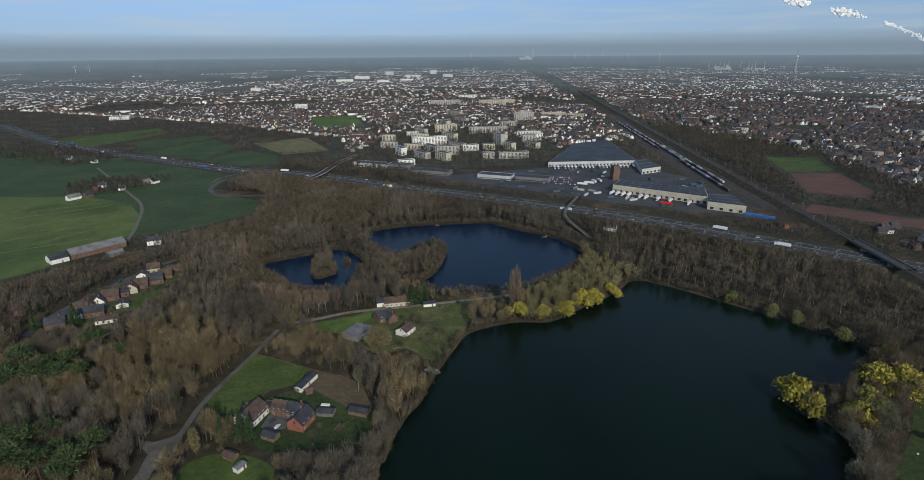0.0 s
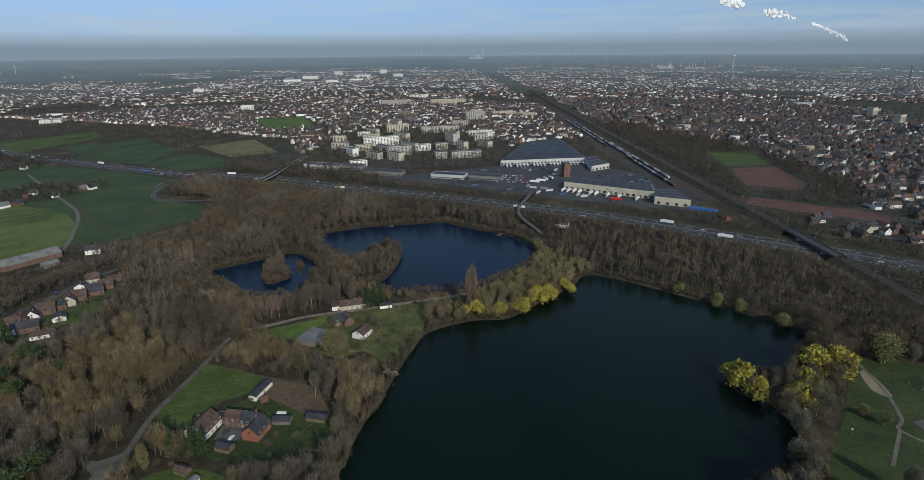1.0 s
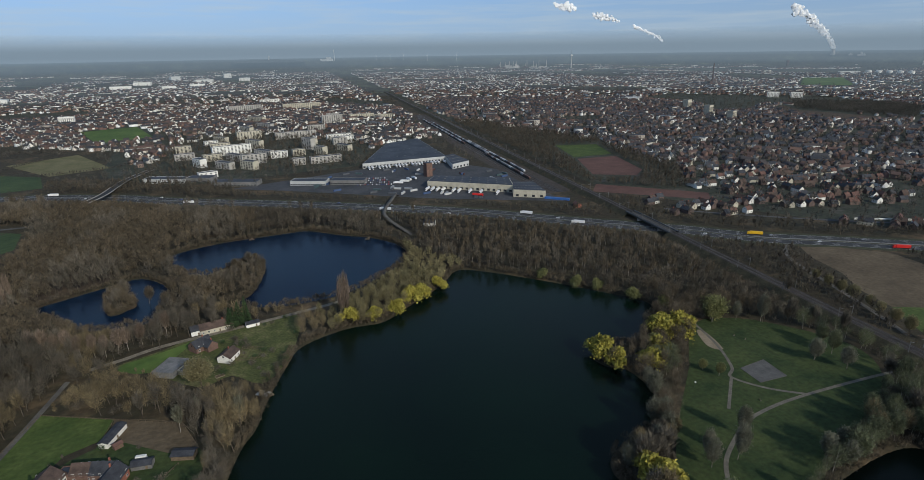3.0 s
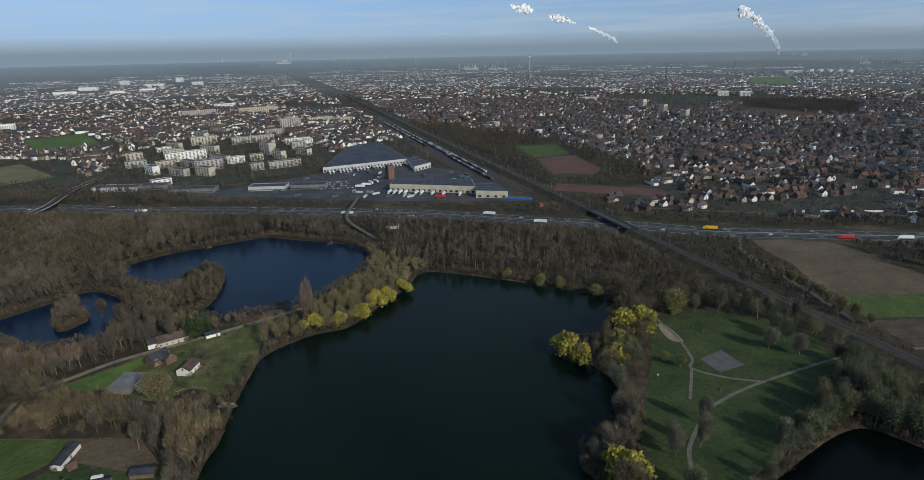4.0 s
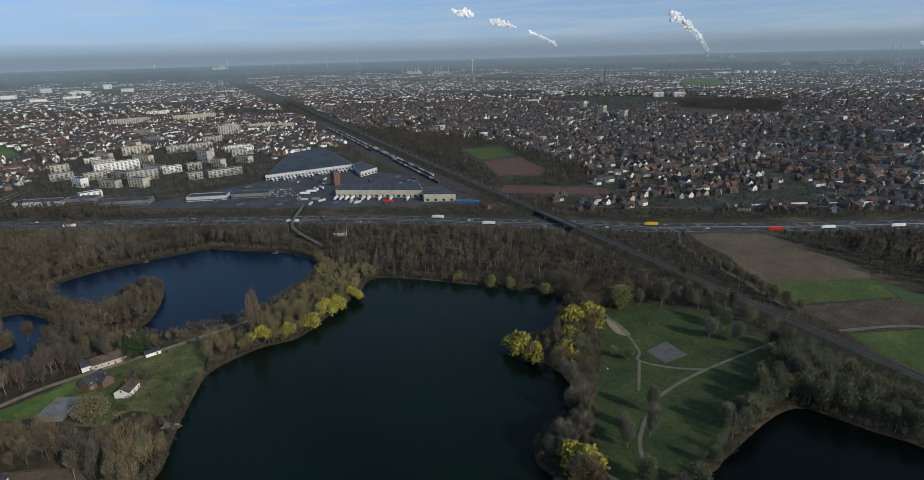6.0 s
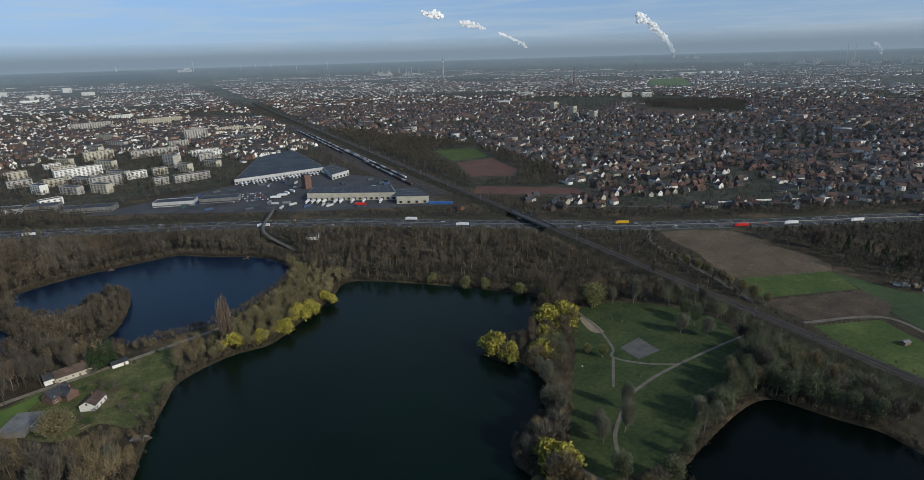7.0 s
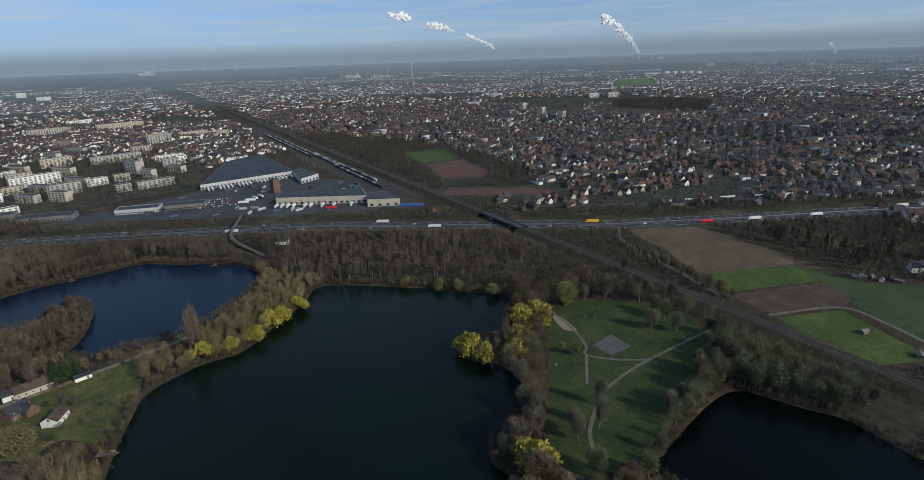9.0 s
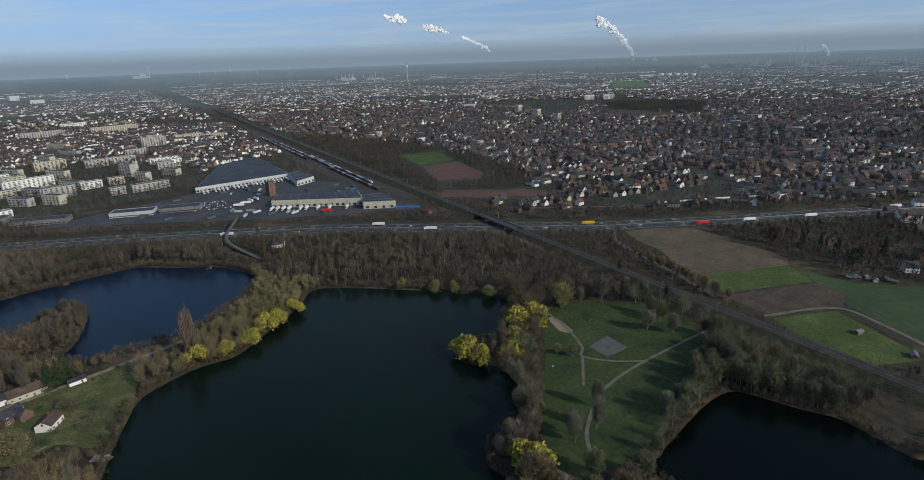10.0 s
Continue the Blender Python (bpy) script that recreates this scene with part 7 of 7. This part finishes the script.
a = math.degrees(math.atan2(y1 - y0, x1 - x0))
for k in (0, 1, 2, 3, 5, 6, 8, 10, 13):
    u = (k + 0.5) / 16
    lorry(x0 + (x1 - x0) * u + 11.5 * math.cos(radians(a - 90)), y0 + (y1 - y0) * u + 11.5 * math.sin(radians(a - 90)), a - 90, M_LORRY, "white lorry docked at the warehouse", "docked lorries")
(x0, y0), (x1, y1) = HALL_A[0], HALL_A[1]
for k in range(1, 26):
    if k % 5 != 3:
        u = (k + 0.5) / 26
        lorry(x0 + (x1 - x0) * u, y0 + (y1 - y0) * u - 11.5, -90, M_LORRY, "white lorry docked at the warehouse", "docked lorries")
for x, y, t in ((197, 843, 150), (185, 835, 150), (206, 853, 100), (216, 859, 100)):
    lorry(x, y, t, M_LORRY, "white lorry parked in the yard", "parked lorries")
lorry(271.0, 717.0, -33, M_LORRY_RED, "red lorry parked in the yard", "parked lorries")
for k in range(60):
    row, col = divmod(k, 15)
    car(124 + col * 3.5 + rng.normal(0, 0.2), 850 + row * 16 - col * 1.0, 72, 0.08, "parked car in the yard", "parked cars")

# ---- catenary masts along the railway ----
MAST = boxes("mast", M_STEEL, (-0.15, 0.15, -0.15, 0.15, 0, 8.0), (-0.1, 3.2, -0.08, 0.08, 6.6, 6.8))
for k, y in enumerate(np.arange(50, 2300, 52)):
    for sgn in (-1, 1):
        m = thing("catenary_mast", RAIL_AT(y) + sgn * 7.0, y, RAIL_Z, -4.5 if sgn < 0 else 175.5, "grey steel catenary mast beside the railway", "mast", "catenary masts")
        part("mast", MAST, m)

# ---- flyover road bridge ----
fl = spline(FLYOVER, 8)
climb = np.interp(np.linspace(0, 1, len(fl)), [0, 0.3, 0.8, 1], [0.3, 5.5, 5.5, 0.3])
tagged(new("road_bridge", ribbon("road_bridge", fl, 4.5, climb, M_LANE, 0.7)), "narrow concrete road bridge over the motorway", "bridge", kind="structure")


# ---- fences and small things about the farm ----
POST = boxes("post", M_TIMBER, (-0.07, 0.07, -0.07, 0.07, -0.2, 1.25))


def fence(points, label, step=4.0):
    """Timber posts with two rails along a line."""
    t = thing("fence", 0, 0, 0, 0, label, "fence")
    for x, y, a in along(points, step):
        part("post", POST, t, pose(x, y, 0, 0, 0, a))
    fine = spline(points, 2)
    for z in (0.7, 1.15):
        part("rail", ribbon("rail", fine, 0.06, z, M_TIMBER, 0.12), t)
    return t


fence([(-142, 335), (-101, 316), (-64, 299), (-54, 275)], "weathered timber fence along the farm meadow")
fence([(-101, 316), (-103, 299)], "weathered timber fence dividing meadow and paddock")
fence([(-143, 332), (-155, 283), (-142, 269)], "weathered timber fence beside the lane")
fence([(-62, 264), (-70, 249), (-55, 242), (-47, 262)], "pale fence around a small riding pen")
fence([(-34, 377), (-20, 372), (-23, 358), (-36, 365), (-34, 377)], "pale timber fence around a small garden plot", 3.5)
fence([(407, 180), (457, 157), (434, 103)], "timber paddock fence beside the farm track")
for x, y, a in ((-107.0, 261.8, 50), (-102.7, 256.6, 70), (-326.6, 427.3, 60), (-311.4, 468.6, 60)):
    car(x, y, a, 0.14, "small car parked beside the house", "cars at houses")
van = thing("caravan", -80.3, 274.4, 0, -8, "white caravan parked beside the shed", "caravan")
part("body", boxes("body", M_PLASTER, (-2.6, 2.6, -1.1, 1.1, 0.45, 2.5), bevel=0.25), van)
part("window", boxes("window", M_GLASS, (-1.8, 1.8, -1.12, 1.12, 1.35, 1.95)), van)
for u in (-0.5, 0.5):
    part("wheel", CAR_WHEEL, van, pose(u, -0.95, 0.32, 90, 0, 0))

# jetties on the lakes
def jetty(x, y, turn, label):
    t = thing("jetty", x, y, -0.9, turn, label, "jetty", "jetties")
    part("deck", boxes("deck", M_TIMBER, (-1.2, 1.2, 0, 9, 0.5, 0.65), (-2.6, 2.6, 7, 10.5, 0.5, 0.65)), t)
    for u, v in ((-1.1, 1), (1.1, 1), (-2.4, 9.8), (2.4, 9.8)):
        part("pile", boxes("pile", M_TIMBER, (u - 0.12, u + 0.12, v - 0.12, v + 0.12, -2.2, 0.9)), t)
    return t


jetty(-30.0, 640.0, 180, "weathered timber jetty on the lake shore")
jetty(95.2, 592.7, 150, "weathered timber jetty on the lake shore")
jetty(-25.0, 308.2, -60, "weathered timber jetty below the meadow")


# ---- houses and huts beyond the eastern pasture ----
for n, (x, y) in enumerate(EAST_HOUSES):
    house(x, y, (-52, -40, 30, -50, 35, -48, 40, -44, -50)[n], (23, 12.5, 11.5, 12.5, 13.5, 11.5, 12.5, 11.5, 12.5)[n], (12.5, 9.5)[n > 0], (9.2, 5.2)[n > 0], 4.3, M_PLASTER if n in (0, 3, 5) else M_BRICK_DULL, M_TILE_DARK if n % 2 else M_TILE_BROWN, "white three-storey house with a tiled roof" if n == 0 else "house with a tiled roof beyond the pasture", "houses beyond the pasture")
for n, (x, y) in enumerate(HUTS):
    house(x, y, n * 37 % 180 - 90, 4.5 + n % 3, 3.5, 2.3, 0.8, M_TIMBER if n % 3 else M_PLASTER, M_CORRUGATED, "small allotment hut with a grey roof" if n < 7 else "small green paddock shelter", "allotment huts", name="shed", windows=False, chimney=False, door=False)

# ---- goods wagons on the sidings ----
WAGON = boxes("body", M_WAGON, (-6.5, 6.5, -1.4, 1.4, 1.1, 3.9), bevel=0.12)
WAGON_FRAME = boxes("underframe", M_RUBBER, (-6.8, 6.8, -0.9, 0.9, 0.55, 1.1), (-5.4, -3.4, -1.0, 1.0, 0.1, 0.6), (3.4, 5.4, -1.0, 1.0, 0.1, 0.6))
for k, (y0, y1) in enumerate(((843, 1196), (1028, 1544), (791, 1028), (1168, 1624))):
    for y in np.arange(y0, y1, 14.2):
        x = RAIL_AT(y) - 20 - (5 + 5.6 * k) * min(1, (y - 640) / 150, (1860 - y) / 180) - 7
        wg = thing("goods_wagon", x, y, 0.3, RAIL_TURN, "weathered goods wagon on a railway siding", "wagon", "goods wagons")
        part("body", WAGON, wg)
        part("underframe", WAGON_FRAME, wg)

# bushes and garden trees about the cottages, the farm and the street
rng = np.random.default_rng(61)
gx2, gy2 = jittered(-380, 20, 220, 600, 6.2, 62)
yards = (inside(MEADOW_COTTAGE, gx2, gy2) & (gx2 > -54) & ~inside(LAWN_EAST, gx2, gy2) | inside(FARM_GARDEN, gx2, gy2) | inside(STREET_GARDENS, gx2, gy2) | inside(BARN_YARD, gx2, gy2)) & (rng.random(len(gx2)) < 0.38)
sites = np.array(FARMHOUSE + COTTAGES + STREET_HOUSES + [(-383, 549), (-371, 558), (-395, 535), (-125, 264), (-110, 274), (-95, 258)], dtype=float)
yards &= np.min(np.hypot(gx2[:, None] - sites[None, :, 0], gy2[:, None] - sites[None, :, 1]), axis=1) > 12
gx2, gy2 = gx2[yards], gy2[yards]
for n in range(len(gx2)):
    green = n % 3 == 0
    tree("shrub", float(gx2[n]), float(gy2[n]), float(rng.uniform(2.6, 5.8)), "clipped evergreen garden bush" if green else "leafless garden shrub on rough grass", n * 37 % 360, n % 3, "garden shrubs", look_as="evergreen" if green else None, spread=1.4)

# containers and trailers standing about the yards
rng = np.random.default_rng(83)
CONTAINER = boxes("box", M_CONTAINER, (-6.1, 6.1, -1.22, 1.22, 0.0, 2.6), bevel=0.05)
CONTAINER_DOOR = boxes("door", M_STEEL, (6.1, 6.16, -1.1, 1.1, 0.15, 2.45))
ys = [(x, y) for x, y in zip(rng.uniform(60, 390, 600), rng.uniform(630, 1010, 600))]
made = 0
for x, y in ys:
    p = (np.array([x]), np.array([y]))
    if made < 46 and depth_in(YARD, *p)[0] > 7 and all(depth_in(q, *p)[0] < -26 for q in (HALL_A, HALL_B, HALL_B_END, HALL_A_ANNEX)) and math.hypot(x - BRICK_TOWER[0][0], y - BRICK_TOWER[0][1]) > 14 and not (115 < x < 228 and 815 < y < 925):
        t = thing("container", x, y, 0.06, float(rng.choice([-33, 57, 20, 110])), "weathered steel container standing in the lorry yard", "container", "containers in the yard")
        part("box", CONTAINER, t)
        part("door", CONTAINER_DOOR, t)
        made += 1

x, y = PARK_LAMP[0]
lamp = thing("park_lamp", x, y, 0, 0, "white globe lamp on a post in the park", "lamp")
part("post", lathe("post", M_STEEL, [(0.08, 0), (0.05, 3.2)], 8), lamp)
part("globe", lathe("globe", M_PLASTER, [(0.1, 3.2), (0.42, 3.35), (0.55, 3.65), (0.42, 3.95), (0.1, 4.1)], 12), lamp)

# ---- overpass and noise wall at the motorway ----
over = spline([(-262, 800), (-246, 856), (-233, 904), (-228, 965), (-226, 1027), (-205, 1120)], 8)
rise = np.interp(np.linspace(0, 1, len(over)), [0, 0.22, 0.55, 1], [0.2, 6.5, 6.5, 0.2])
overpass = tagged(new("road_bridge", ribbon("road_bridge", over, 11, rise, M_ASPHALT, 0.9)), "grey road bridge over the motorway junction", "bridge", kind="structure")
for side in (-5.4, 5.4):
    part("parapet", ribbon("parapet", over, 0.35, rise + 1.0, M_CONCRETE, 1.0, offset=side), overpass)
wall_line = spline([(640, 440), (700, 410), (733, 392), (774, 366), (830, 338)], 6)
noise_wall = tagged(new("noise_wall", ribbon("noise_wall", wall_line, 0.4, 2.6, M_PLASTER, 2.6)), "low white noise wall along the service road", "wall", kind="structure")
for x, y, a in along(wall_line, 12.0):
    part("post", boxes("post", M_CONCRETE, (-0.25, 0.25, -0.3, 0.3, 0, 2.8)), noise_wall, pose(x, y, 0, 0, 0, a))

# ---- small things on the lawns and along the railway ----
fence([(-37, 360), (-26, 357), (-22, 370), (-34, 374), (-37, 360)], "pale timber fence around a small garden pen", 3.0)
bed = thing("raised_bed", -47, 344, 0, 20, "pale timber raised garden bed on the meadow", "garden bed")
part("frame", boxes("frame", M_SAND, (-2.8, 2.8, -1.7, -1.5, 0, 0.45), (-2.8, 2.8, 1.5, 1.7, 0, 0.45), (-2.8, -2.6, -1.5, 1.5, 0, 0.45), (2.6, 2.8, -1.5, 1.5, 0, 0.45), (-0.1, 0.1, -1.5, 1.5, 0, 0.4)), bed)
part("soil", boxes("soil", M_SOIL, (-2.6, 2.6, -1.5, 1.5, 0, 0.3)), bed)
landing = thing("landing_stage", -21, 314, -0.9, -35, "pale concrete landing slab on the lake shore", "landing")
part("slab", boxes("slab", M_CONCRETE, (-4, 4, -2.6, 2.6, -0.6, 1.1), bevel=0.12), landing)
for n, (x, y, a) in enumerate(((297, 270, 30), (252, 204, 75), (300, 263, 35))):
    seat = thing("park_bench", x, y, 0, a, "dark timber bench beside the park path", "bench", "park benches")
    part("seat", boxes("seat", M_TIMBER, (-0.9, 0.9, -0.25, 0.2, 0.42, 0.48)), seat)
    part("backrest", boxes("backrest", M_TIMBER, (-0.9, 0.9, 0.2, 0.26, 0.55, 0.9)), seat)
    for u in (-0.7, 0.7):
        part("leg", boxes("leg", M_CONCRETE, (u - 0.06, u + 0.06, -0.2, 0.25, 0, 0.42)), seat)
house(169, 608, -25, 14, 9, 4.2, 3.6, M_PLASTER, M_TILE_DARK, "white-gabled house with a dark roof among trees", chimney=True)
house(372, 615, 82, 12, 7, 3.6, 2.6, M_BRICK, M_TILE_RED, "small red brick railway building", windows=True, chimney=False)
for n, (x, y) in enumerate(((357, 664), (366, 657), (374, 650))):
    crate = thing("container", x, y, 0.06, -38, "stack of blue steel containers beside the warehouse", "container", "blue containers")
    part("box", boxes("box", M_LORRY_BLUE, (-6.1, 6.1, -2.5, 2.5, 0, 2.6), bevel=0.05), crate)
    part("door", CONTAINER_DOOR, crate)

# the far country, its houses and works, drawn in towards the eye
for ob in list(scene.objects):
    if ob.parent or ob.type not in ("MESH", "EMPTY") or ob.name.startswith("backdrop"):
        continue
    if ob.type == "MESH" and ob.location.length < 1.0:
        co = np.empty(len(ob.data.vertices) * 3, dtype=np.float32)
        ob.data.vertices.foreach_get("co", co)
        co = co.reshape(-1, 3)
        k = drawn_in(np.hypot(co[:, 0], co[:, 1]))[:, None]
        if k.min() < 1.0:
            eye = np.array([0, 0, EYE_HEIGHT])
            ob.data.vertices.foreach_set("co", (eye + (co - eye) * k).astype(np.float32).ravel())
            ob.data.update()
    else:
        k = float(drawn_in(math.hypot(ob.location.x, ob.location.y)))
        if k < 1.0:
            x, y, z = ob.location
            ob.matrix_basis = Matrix.Translation((x * k, y * k, EYE_HEIGHT + (z - EYE_HEIGHT) * k)) @ ob.matrix_basis.to_3x3().to_4x4() @ Matrix.Scale(k, 4)
